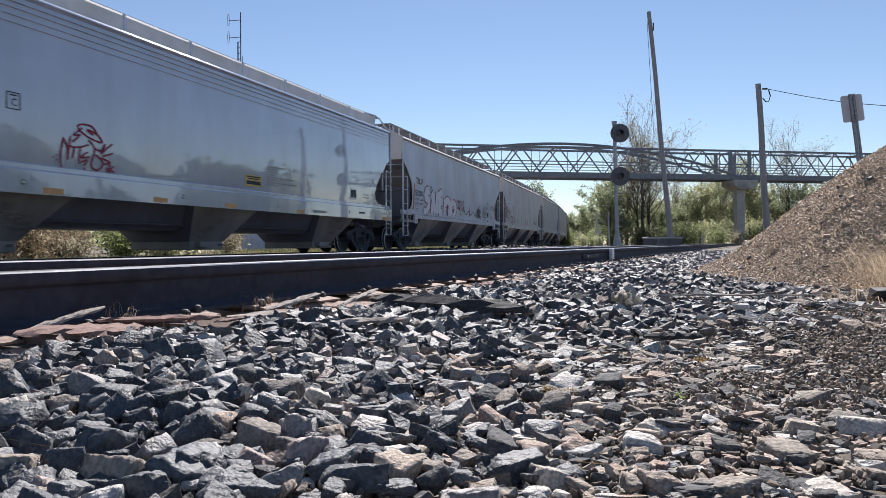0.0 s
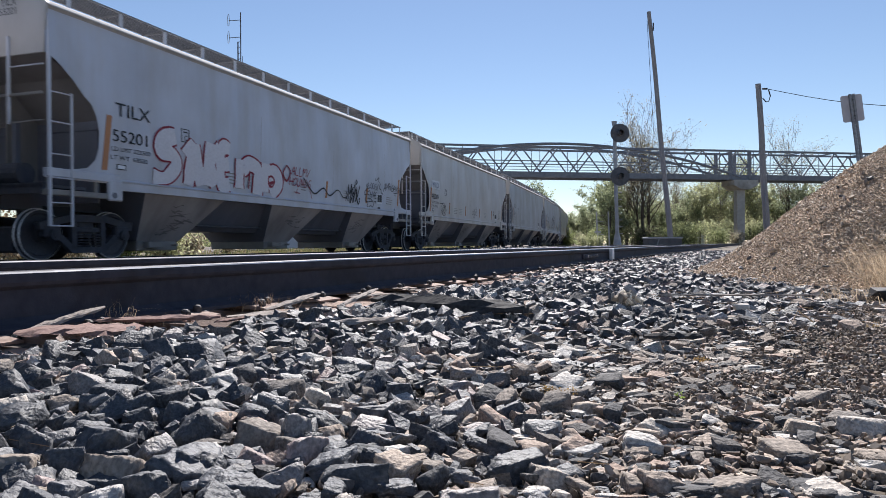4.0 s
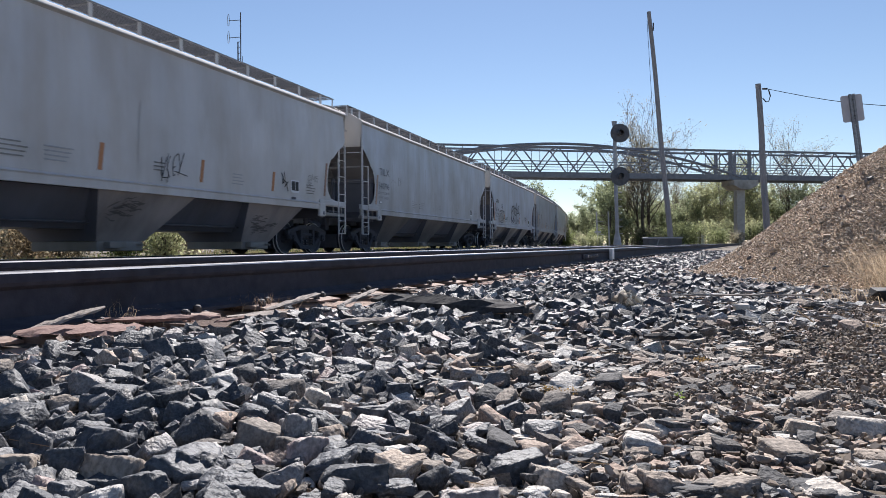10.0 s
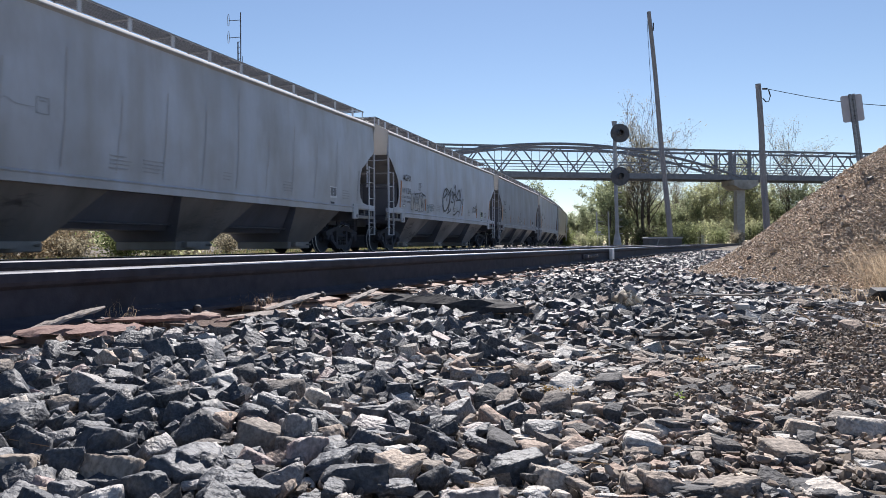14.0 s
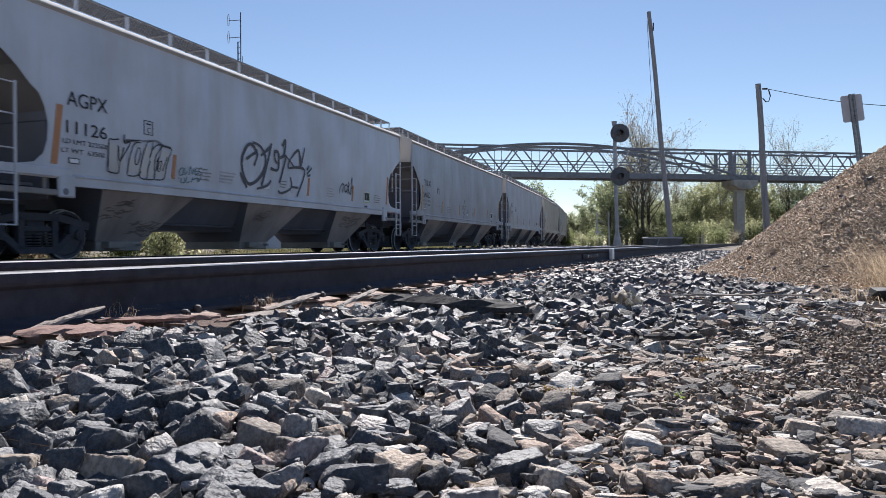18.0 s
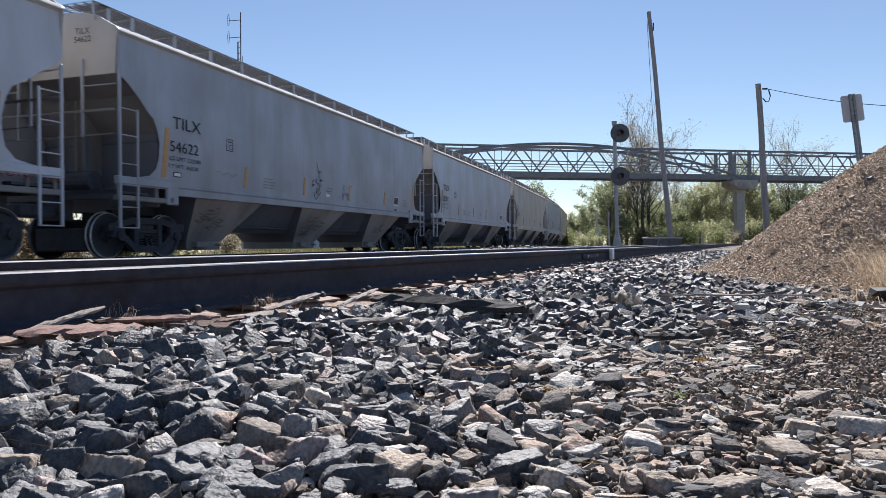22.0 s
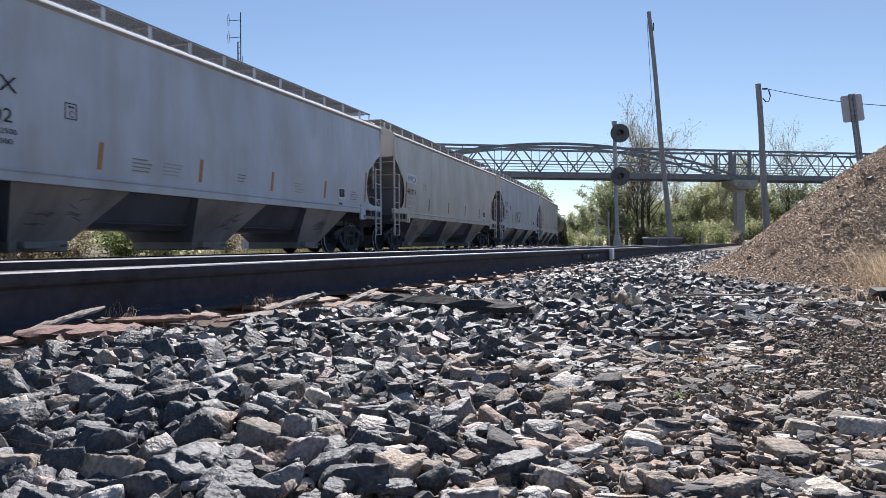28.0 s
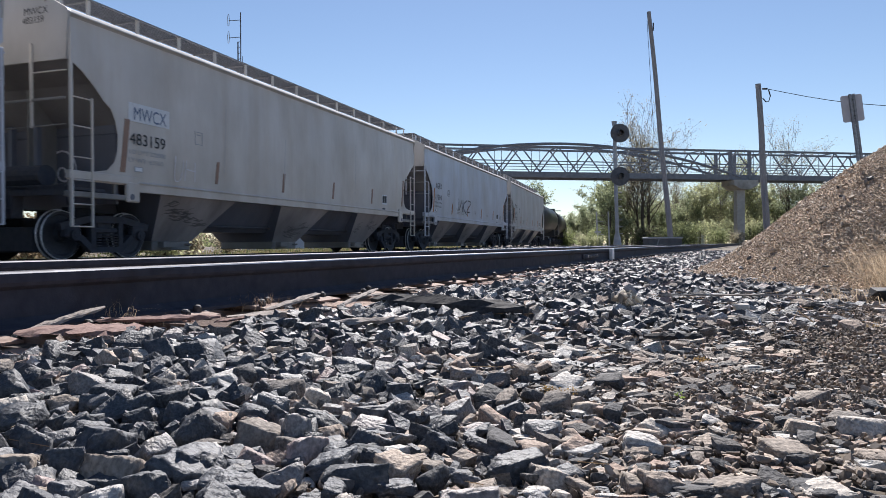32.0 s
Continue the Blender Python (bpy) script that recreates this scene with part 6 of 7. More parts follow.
def build_trees():
    rng = random.Random(11)
    kinds = {
        "round": tree_kind("tree", "broad deciduous tree in fresh mid-green spring leaf", tree_meshes(1, 10, 1.0, LEAF, 5400, 0.155, 0.2, low=0.1, bare=0.3)),
        "spring": tree_kind("tree", "yellow-green deciduous tree just coming into leaf", tree_meshes(2, 10, 0.8, LEAFY, 4900, 0.15, 0.17, low=0.1, bare=0.3)),
        "bare": tree_kind("tree", "tall nearly bare tree with fine budding twigs", tree_meshes(3, 15, 0.62, TWIG, 7200, 0.068, 0.24, low=0.15, up=0.3, bare=0.5)),
        "thin": tree_kind("tree", "slender tall tree with sparse pale buds", tree_meshes(4, 15, 0.75, LEAFY, 4200, 0.10, 0.15, bare=1, low=0.35, shape=1.2, up=0.5)),
        "dark": tree_kind("tree", "dense dark green tree", tree_meshes(5, 8, 0.9, LEAFD, 3400, 0.175, 0.18, low=0.1)),
        "willow": tree_kind("tree", "wide arching tree in light green leaf", tree_meshes(6, 9, 1.4, LEAF, 4800, 0.155, 0.2, low=0.2, shape=0.7))}
    used = set()
    def put(kind, x, y, scale):
        ob = kinds[kind]
        m = pose(x, y, -0.05 - dip(x, y), 0, 0, rng.uniform(0, 360))
        if kind in used:
            t = copy_thing(ob, m)
        else:
            t, _ = ob, used.add(kind)
            t.matrix_world = m
        t.scale = (scale * rng.uniform(0.95, 1.1), scale * rng.uniform(0.95, 1.1), scale)
        return t
    # slopes from straight ahead: the line of trees seen beyond the bridge
    near_edge = (
        ("round", 0.125, 98, 0.80), ("round", 0.165, 100, 0.36), ("round", 0.207, 104, 0.6), ("willow", 0.236, 90, 0.92), ("round", 0.240, 97, 0.85), ("bare", 0.285, 88, 1.0), ("bare", 0.276, 91, 0.85), ("bare", 0.294, 92, 0.9),
        ("bare", 0.262, 96, 0.72), ("spring", 0.305, 100, 0.62), ("bare", 0.33, 101, 0.62), ("round", 0.335, 106, 0.72), ("spring", 0.365, 96, 0.78))
    by_the_pier = (
        ("spring", 0.385, 100, 0.85), ("thin", 0.392, 96, 0.72), ("thin", 0.424, 98, 0.75), ("spring", 0.425, 94, 0.85), ("spring", 0.45, 97, 0.80), ("bare", 0.492, 96, 0.93), ("round", 0.475, 100, 0.75), ("round", 0.51, 94, 0.75),
        ("spring", 0.53, 98, 0.8), ("round", 0.57, 96, 0.8), ("spring", 0.62, 100, 0.8), ("dark", 0.67, 96, 0.8), ("willow", 0.345, 96, 0.62), ("willow", 0.30, 94, 0.66))
    behind = (
        ("round", 0.186, 110, 0.45), ("round", 0.14, 112, 0.5), ("round", 0.15, 118, 0.42), ("willow", 0.185, 120, 0.5), ("spring", 0.235, 124, 0.85), ("spring", 0.35, 122, 0.75), ("spring", 0.44, 120, 0.8), ("round", 0.21, 128, 0.6),
        ("round", 0.26, 126, 0.7), ("round", 0.29, 130, 0.66), ("dark", 0.32, 126, 0.7), ("round", 0.38, 128, 0.75), ("round", 0.41, 126, 0.75), ("dark", 0.46, 128, 0.8), ("round", 0.10, 120, 0.6), ("round", 0.06, 110, 0.5),
        ("dark", 0.02, 104, 0.5), ("round", -0.04, 98, 0.48), ("spring", -0.10, 92, 0.45), ("round", -0.17, 84, 0.45), ("dark", -0.24, 78, 0.45), ("round", -0.32, 70, 0.42), ("spring", -0.40, 64, 0.42), ("round", -0.48, 58, 0.42),
        ("dark", -0.56, 54, 0.42), ("round", -0.66, 50, 0.42), ("round", -0.78, 46, 0.42))
    fill = tuple(("round" if k % 3 else "spring", 0.205 + 0.021 * k, 108 + 7 * (k % 3), 0.52 + 0.07 * (k % 2)) for k in range(15))
    for kind, slope, depth, sc in near_edge + by_the_pier + behind + fill:
        put(kind, slope * depth, depth, sc)
    bushes = [bush_kind("leafy green bush by the line", bush_meshes(21, 2.6, 2.2, LEAFB, 1500, 0.095)),
              bush_kind("yellow-green bush coming into leaf", bush_meshes(22, 2.2, 2.4, LEAFY, 1300, 0.095)),
              bush_kind("dry brown brush with few leaves", bush_meshes(23, 1.6, 2.0, TWIG, 1100, 0.08)),
              bush_kind("spreading green bramble bush", bush_meshes(24, 2.0, 2.6, LEAFB, 1400, 0.095)),
              bush_kind("bramble beyond the train in a shade-darkened green", bush_meshes(25, 2.0, 2.6, LEAFS, 1500, 0.095)),
              bush_kind("brush beyond the train in a shade-darkened brown", bush_meshes(26, 1.8, 2.4, STRAWD, 1300, 0.085))]
    seen = set()
    def bush(k, x, y, sc):
        m = pose(x, y, -0.05 - dip(x, y), 0, 0, rng.uniform(0, 360))
        if k in seen:
            t = copy_thing(bushes[k], m)
        else:
            seen.add(k)
            t = bushes[k]
            t.matrix_world = m
        t.scale = (sc, sc, sc * rng.uniform(0.85, 1.1))
    for i in range(44):      # undergrowth below the far trees
        slope = 0.14 + 0.5 * i / 43
        d = rng.uniform(80, 92) if slope > 0.2 else rng.uniform(95, 105)
        bush(rng.choice((0, 3, 3, 4, 2, 1)), slope * d + rng.uniform(-1, 1), d, rng.uniform(0.6, 1.25))
    for i in range(84):      # brush beyond the train, seen under the cars
        s = -8 + 0.8 * i
        x, y, a = line_at(s, rng.uniform(7.0, 9.0) if i % 2 else rng.uniform(11, 16))
        sc = rng.uniform(0.4, 0.75) if i % 2 else rng.uniform(0.7, 1.0)
        if not -0.30 < x / y < -0.075:          # the white shed shows there
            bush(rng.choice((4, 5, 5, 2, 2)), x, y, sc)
    bush(1, -9.1, 22.8, 0.75)
    bush(1, -9.6, 24.5, 0.7)
    bush(2, -14.0, 22.5, 0.9)
    for slope, d, k in ((0.213, 62, 0), (0.2, 66, 1), (0.222, 58, 1)):
        bush(k, slope * d, d, 0.45)
build_trees()

def build_woods():
    """The far belt of trees behind everything."""
    rng = np.random.default_rng(44)
    n = 26000
    slope = rng.uniform(-0.95, 0.85, n)
    d = rng.uniform(150, 185, n)
    top = 5.6 + 1.6 * np.sin(slope * 61) + 1.2 * np.sin(slope * 143 + 1) + 0.8 * np.sin(slope * 290)
    top *= np.clip((slope - 0.155) / 0.06, 0.35, 1) * (slope > 0) + 0.6 * (slope <= 0)
    z = np.abs(rng.beta(1.2, 1.1, n)) * top * rng.uniform(0.8, 1.1, n)
    tagged(new("far_woods", leaves_mesh("far_woods", np.stack([slope * d, d, z], 1), 0.40, LEAFB, rng)), "distant belt of green spring woodland", "woods", kind="stuff")
    n = 52000
    an, d = np.radians(rng.uniform(40, 215, n)), rng.uniform(85, 120, n)
    top = 7.4 + 1.8 * np.sin(an * 19) + 1.6 * np.sin(an * 47 + 1) + 1.0 * np.sin(an * 101)
    z = rng.beta(1.2, 1.1, n) * top
    tagged(new("near_side_woods", leaves_mesh("near_side_woods", np.stack([np.sin(an) * d, np.cos(an) * d, z], 1), 0.75, LEAFS, rng)), "belt of dark green woodland on the near side of the line", "woods", kind="stuff")
build_woods()
def build_shed():
    """Long white building beyond the train, seen below the cars."""
    g = thing("shed", "long white painted shed on the ground beyond the tracks", "shed")
    siding_paint = mat("white_boards", (0.74, 0.75, 0.77), (0.82, 0.83, 0.84), 0.7, size=0.2, bump=0.03, stretch=(8, 8, 0.5))
    part("wall", Shape().box(-12.3, -4.2, 43.0, 49, -0.25, 2.9, c=0.02), siding_paint, g)
    for k in range(8):
        part("batten", Shape().box(-12.2 + 1.12 * k, -12.12 + 1.12 * k, 42.97, 43.0, -0.2, 2.85), siding_paint, g)
    roof = Shape().prism([(-12.6, 2.9), (-3.9, 2.9), (-8.25, 4.0)], 42.7, 49.3)
    part("roof", roof, mat("shed_roof", (0.14, 0.13, 0.13), (0.22, 0.21, 0.2), 0.9, size=0.2), g)
build_shed()

def build_house():
    h = thing("far_house", "small white house half hidden by the trees", "house")
    part("wall", Shape().box(41.0, 47.0, 126, 132, -0.1, 3.0), mat("white_siding", (0.72, 0.72, 0.72), (0.8, 0.8, 0.8), 0.8, size=0.3), h)
    part("roof", Shape().prism([(40.6, 3.0), (47.4, 3.0), (44.0, 5.0)], 125.6, 132.4), mat("far_roof", (0.12, 0.11, 0.11), (0.2, 0.19, 0.18), 0.9, size=0.3), h)
    part("window", Shape().box(43.2, 44.4, 125.95, 126.02, 1.1, 2.2), BLACKM, h)
build_house()

def grass_mesh(name, roots, length, material, seed, lean=0.35, width=0.004, push=(0.0, 0.0)):
    """Bent blades standing on the given roots."""
    rng = np.random.default_rng(seed)
    n = len(roots)
    an = rng.uniform(0, 2 * np.pi, n)
    d = np.stack([np.cos(an), np.sin(an), np.zeros(n)], 1)
    side = np.stack([-np.sin(an), np.cos(an), np.zeros(n)], 1) * width
    l = (length * rng.uniform(0.5, 1.2, n))[:, None]
    le = (np.abs(rng.normal(0, lean, n)))[:, None]
    z = np.array([[0, 0, 1.0]])
    mid = roots + z * l * 0.55 + d * l * le * 0.35
    b = np.array([[push[0], push[1], 0.0]])
    mid = mid + b * l * 0.4
    tip = roots + b * l + z * l * 0.9 * (1 - 0.4 * le) + d * l * le
    v = np.stack([roots - side, roots + side, mid + side * 0.8, mid - side * 0.8, tip], 1).reshape(-1, 3)
    b = np.arange(n)[:, None] * 5
    f = np.concatenate([b + [0, 1, 2], b + [0, 2, 3], b + [3, 2, 4]], 0)
    return raw_mesh(name, v, f, material)
REDWEED = leafmat("red_dry_weed", (0.14, 0.10, 0.075), (0.26, 0.19, 0.14))
def build_grass():
    rng = np.random.default_rng(5)
    # verge beyond the main line
    n = 26000
    s, w = rng.uniform(-12, 60, n), 1.6 + 2.2 + np.abs(rng.normal(0, 3.0, n))
    a = -PSI + s / BEND
    roots = np.stack([HUB.x + (BEND - w) * np.cos(a), HUB.y + (BEND - w) * np.sin(a), np.full(n, -0.03)], 1)
    roots[:, 2] -= np.array([dip(x, y) for x, y in roots[:, :2]])
    tagged(new("verge_grass", grass_mesh("verge_grass", roots[: n // 2], 0.22, GRASS, 6, 0.3, 0.012)), "mixed green grass on the verge beyond the train", "grass", kind="stuff")
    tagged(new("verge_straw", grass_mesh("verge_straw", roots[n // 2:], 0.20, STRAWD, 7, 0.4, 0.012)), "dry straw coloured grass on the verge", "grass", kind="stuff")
    # dry tussocks at the foot of the pile
    for k, (x, y, num, ln, sp) in enumerate(((2.6, 3.95, 420, 0.24, 0.07), (2.95, 4.45, 700, 0.36, 0.10), (2.25, 3.7, 200, 0.12, 0.15), (2.95, 4.05, 800, 0.38, 0.08), (3.15, 4.9, 500, 0.40, 0.12))):
        r = rng.normal(0, sp, (num, 2))
        roots = np.stack([x + r[:, 0], y + r[:, 1], np.full(num, -0.02)], 1)
        tagged(new("dry_grass", grass_mesh("dry_grass", roots, ln, STRAW, 30 + k, 1.0, 0.0012, (-0.5, -0.2))), "tussock of dry straw grass at the foot of the pile", "grass", kind="stuff")
    for k, (x, y, num, ln, label) in enumerate(((-1.18, 2.52, 55, 0.13, "small dry weed against the rail"), (-0.85, 3.16, 60, 0.12, "reddish dry weed among the splinters by the rail"), (-0.78, 3.28, 40, 0.10, "reddish dry weed among the splinters by the rail"))):
        r = rng.normal(0, 0.05, (num, 2))
        tagged(new("dry_weed", grass_mesh("dry_weed", np.stack([x + r[:, 0], y + r[:, 1], np.full(num, 0.0)], 1), ln, STRAW if k == 0 else REDWEED, 41 + k, 0.9, 0.0010)), label, "weed", kind="stuff")
build_grass()

# ---- ties, plates and spikes of the siding ----
ALONG, ACROSS = Vector((math.sin(PSI2), math.cos(PSI2), 0)), Vector((math.cos(PSI2), -math.sin(PSI2), 0))
TIE_STEP, TIE_FIRST = 0.435, 1.70
def frame2(u, w, z=0.0):
    """Pose on the siding: x across towards the camera, y along."""
    p = siding(u, w, z)
    return Matrix(((ACROSS.x, ALONG.x, 0, p.x), (ACROSS.y, ALONG.y, 0, p.y), (0, 0, 1, p.z), (0, 0, 0, 1)))
def tie_shape(seed):
    """A weathered, split tie, 2.5 m long."""
    r = random.Random(seed)
    sh, cuts, v = Shape(), 14, []
    for k in range(cuts + 1):
        x = -1.25 + 2.5 * k / cuts
        w0, w1 = -0.11 + r.uniform(-0.008, 0.008), 0.11 + r.uniform(-0.008, 0.008)
        zt = -0.004 + r.uniform(-0.012, 0.004)
        v += [(x, w0, -0.18), (x, w0, zt - 0.012), (x, w0 * 0.5, zt + r.uniform(-0.008, 0.004)), (x, w1 * 0.1, zt - r.uniform(0, 0.018)), (x, w1 * 0.6, zt), (x, w1, zt - 0.012), (x, w1, -0.18)]
    f = [tuple(range(7)), tuple(range(7 * cuts + 6, 7 * cuts - 1, -1))]
    for k in range(cuts):
        f += [(7 * k + i, 7 * k + 7 + i, 7 * k + 7 + (i + 1) % 7, 7 * k + (i + 1) % 7) for i in range(7)]
    return sh.add(v, f).mesh("tie", TIE)
def build_ties():
    ties = [tie_shape(100 + k) for k in range(5)]
    plate = Shape().prism([(-0.17, 0.0), (0.17, 0.0), (0.17, 0.008), (0.085, 0.018), (-0.085, 0.018), (-0.17, 0.008)], -0.09, 0.09).mesh("tie_plate", mat("plate_rust", (0.19, 0.13, 0.105), (0.40, 0.30, 0.25), 0.8, 0.1, size=0.03, bump=0.05))
    spike_sh = Shape().box(-0.011, 0.011, -0.011, 0.011, -0.03, 0.03).tube([(-0.006, 0, 0.022), (-0.006, 0, 0.032), (-0.006, 0, 0.038), (-0.006, 0, 0.041)], [0.016, 0.017, 0.012, 0.005], 10)
    spike = spike_sh.mesh("spike", mat("spike_steel", (0.05, 0.046, 0.046), (0.10, 0.092, 0.09), 0.65, 0.1, size=0.02, bump=0.05, bump_size=0.006))
    rng = random.Random(3)
    zt = SIDE_Z - 0.189 - 0.018
    for k in range(-60, 70):
        u = TIE_FIRST + TIE_STEP * k + rng.uniform(-0.03, 0.03)
        t = part("tie", ties[k % 5], None, SIDING)
        t.matrix_basis = frame2(u, NEAR + 0.7535 + rng.uniform(-0.06, 0.06), zt) @ pose(0, 0, 0, rng.uniform(-0.6, 0.6), rng.uniform(-0.4, 0.4), rng.uniform(-1.5, 1.5))
        for w in (NEAR, NEAR + 1.507):
            if k > 45 or k < -8:
                continue
            p = part("tie_plate", plate, None, SIDING)
            p.matrix_basis = frame2(u, w, zt)
            if w == NEAR or k < 20:
                for sx, sy in ((0.088, 0.045), (0.125, -0.05)):
                    s = part("spike", spike, None, SIDING)
                    s.matrix_basis = frame2(u + sy + rng.uniform(-0.01, 0.01), w - sx, zt - 0.004 + rng.uniform(0, 0.012)) @ pose(0, 0, 0, rng.uniform(-8, 8), rng.uniform(-8, 8), rng.uniform(-20, 20))
    # ties of the main line
    rng = random.Random(4)
    for k in range(230):
        x, y, a = line_at(-54 + 0.53 * k)
        t = part("tie", ties[k % 5], None, MAIN)
        t.matrix_basis = pose(x, y, RAIL_Z - DROP - 0.189 - 0.01, 0, 0, math.degrees(a) + rng.uniform(-1, 1))
    # joint bar with bolts, and the pale insulated joint post
    j = part("joint_bar", Shape().box(0.012, 0.032, 9.15, 10.1, -0.13, -0.065, c=0.005), RAIL, SIDING, "bolted rail joint bar")
    j.matrix_basis = frame2(0, NEAR, SIDE_Z)
    for k in range(4):
        b = part("joint_bolt", Shape().tube([(0.03, 9.3 + 0.2 * k, -0.097), (0.065, 9.3 + 0.2 * k, -0.097)], 0.02, 6), GRATE, SIDING)
        b.matrix_basis = frame2(0, NEAR, SIDE_Z)
    p = part("joint_post", Shape().box(0.04, 0.09, 10.82, 10.98, -0.2, -0.004, c=0.006), LABELW, SIDING, "white painted rail joint")
    p.matrix_basis = frame2(0, NEAR, SIDE_Z)
build_ties()

# ---- ballast: single stones near the camera, the rest joined ----
def hull(seed, points, flat):
    """An angular slab of stone: the convex hull of shaken box corners and a few points more."""
    r = random.Random(seed)
    bm = bmesh.new()
    wide = r.uniform(0.5, 0.95)
    skew = r.uniform(-0.35, 0.35)
    for i in range(8):
        c = [(-1, 1)[i >> k & 1] * r.uniform(0.5, 1.0) for k in range(3)]
        bm.verts.new((c[0] + skew * c[1], c[1] * wide, c[2] * flat))
    for _ in range(points - 8):
        d = Vector((r.gauss(0, 1), r.gauss(0, 1), r.gauss(0, 0.6))).normalized() * r.uniform(0.85, 1.1)
        bm.verts.new((d.x, d.y * wide, d.z * flat))
    got = bmesh.ops.convex_hull(bm, input=bm.verts)
    bmesh.ops.delete(bm, geom=[g for g in got["geom_interior"] if isinstance(g, bmesh.types.BMVert)], context="VERTS")
    bmesh.ops.triangulate(bm, faces=bm.faces)
    bm.normal_update()
    bm.verts.index_update()
    v = np.array([tuple(q.co) for q in bm.verts])
    f = np.array([[q.index for q in face.verts] for face in bm.faces])
    bm.free()
    return v, f
def broken(seed, points, flat, levels=1, worn=0.5):
    """A hull with split faces, worn edges and a rough, broken surface."""
    v, f = hull(seed, points, flat)
    v, f = [Vector(q) for q in v], [tuple(q) for q in f]
    for level in range(levels):
        mid, out = {}, []
        def half(a, b):
            k = (min(a, b), max(a, b))
            if k not in mid:
                mid[k] = len(v)
                v.append((v[a] + v[b]) / 2)
            return mid[k]
        for a, b, c in f:
            x, y, z = half(a, b), half(b, c), half(c, a)
            out += [(a, x, z), (x, b, y), (z, y, c), (x, y, z)]
        f = out
        near = {k: set() for k in range(len(v))}
        for a, b, c in f:
            near[a] |= {b, c}
            near[b] |= {a, c}
            near[c] |= {a, b}
        v = [p.lerp(sum((v[k] for k in near[i]), Vector()) / len(near[i]), worn * (0.5 + noise.noise(p * 1.7 + Vector((0, seed, 0))))) for i, p in enumerate(v)]
    at = Vector((seed, 0, 0))
    v = [p * (1.0 + 0.13 * noise.noise(p * 1.5 + at) + 0.10 * noise.noise(p * 3.7 + at) + 0.07 * noise.noise(p * 8.0 + at)) for p in v]
    return np.array([tuple(q) for q in v]), np.array(f)
CLOSE = [broken(500 + k, 15, random.Random(k).uniform(0.34, 0.85), 3, 0.15) for k in range(28)]
NEXT = [broken(520 + k, 13, random.Random(k).uniform(0.38, 0.9), 2, 0.14) for k in range(24)]
FINE = [broken(540 + k, 11, random.Random(k).uniform(0.32, 0.8), 1, 0.5) for k in range(24)]
MID = [hull(600 + k, 11, random.Random(k).uniform(0.28, 0.65)) for k in range(14)]
GRIT = [hull(800 + k, 18, random.Random(k).uniform(0.5, 0.85)) for k in range(12)]
LOW = [hull(700 + k, 8, random.Random(k).uniform(0.3, 0.65)) for k in range(8)]
def stones_mesh(name, x, y, z, size, kinds, material, rng, tilt=0.45, squash=None):
    """Many stones in one mesh, each turned and scaled by chance."""
    n = len(x)
    kind = rng.integers(0, len(kinds), n)
    tilt = np.broadcast_to(tilt, n)
    rx, ry, rz = rng.normal(0, 1, n) * tilt, rng.normal(0, 1, n) * tilt, rng.uniform(0, 2 * np.pi, n)
    allv, allf, o = [], [], 0
    for k, (tv, tf) in enumerate(kinds):
        m = np.where(kind == k)[0]
        if not len(m):
            continue
        cx, sx, cy, sy, cz, sz = np.cos(rx[m]), np.sin(rx[m]), np.cos(ry[m]), np.sin(ry[m]), np.cos(rz[m]), np.sin(rz[m])
        p = tv[None] * size[m][:, None, None]
        px, py, pz = p[..., 0], p[..., 1], p[..., 2]
        if squash is not None:
            pz = pz * squash[m][:, None]
        py, pz = py * cx[:, None] - pz * sx[:, None], py * sx[:, None] + pz * cx[:, None]
        px, pz = px * cy[:, None] + pz * sy[:, None], -px * sy[:, None] + pz * cy[:, None]
        px, py = px * cz[:, None] - py * sz[:, None], px * sz[:, None] + py * cz[:, None]
        v = np.stack([px + x[m][:, None], py + y[m][:, None], pz + z[m][:, None]], -1)
        nv = tv.shape[0]
        f = tf[None] + (np.arange(len(m)) * nv)[:, None, None] + o
        allv.append(v.reshape(-1, 3))
        allf.append(f.reshape(-1, 3))
        o += len(m) * nv
    return raw_mesh(name, np.concatenate(allv), np.concatenate(allf), material, kinds is NEXT)
def scatter(x0, x1, y0, y1, step, rng):
    nx, ny = int((x1 - x0) / step), int((y1 - y0) / step)
    gx, gy = np.meshgrid(np.arange(nx), np.arange(ny))
    x = x0 + (gx.ravel() + rng.uniform(-0.1, 1.1, nx * ny)) * step
    y = y0 + (gy.ravel() + rng.uniform(-0.1, 1.1, nx * ny)) * step
    return x, y
def left_of(x, y):
    return -x * math.cos(PSI2) + y * math.sin(PSI2)
def cone_r(x, y):
    return np.hypot((x - 4.28) * 0.98, (y - 5.98) * 0.92)
def swell(x, y):
    """Gentle unevenness of the ballast bed."""
    return 0.018 * np.sin(x * 2.3 + 0.7) * np.sin(y * 1.9 + 0.4) + 0.01 * np.sin(x * 5.1 + y * 3.7)
def soil(x, y):
    """Share of brown, half-sunk stone: away from the track, and beside the pile."""
    near = 1 / (1 + np.exp(-(x - y * (0.02 + 0.10 * (y - 0.9))) * 7.0)) * np.clip(3.0 - y, 0.15, 1)
    return np.maximum(near, 0.9 / (1 + np.exp(-(x - 0.53 * y) * 6.0)))
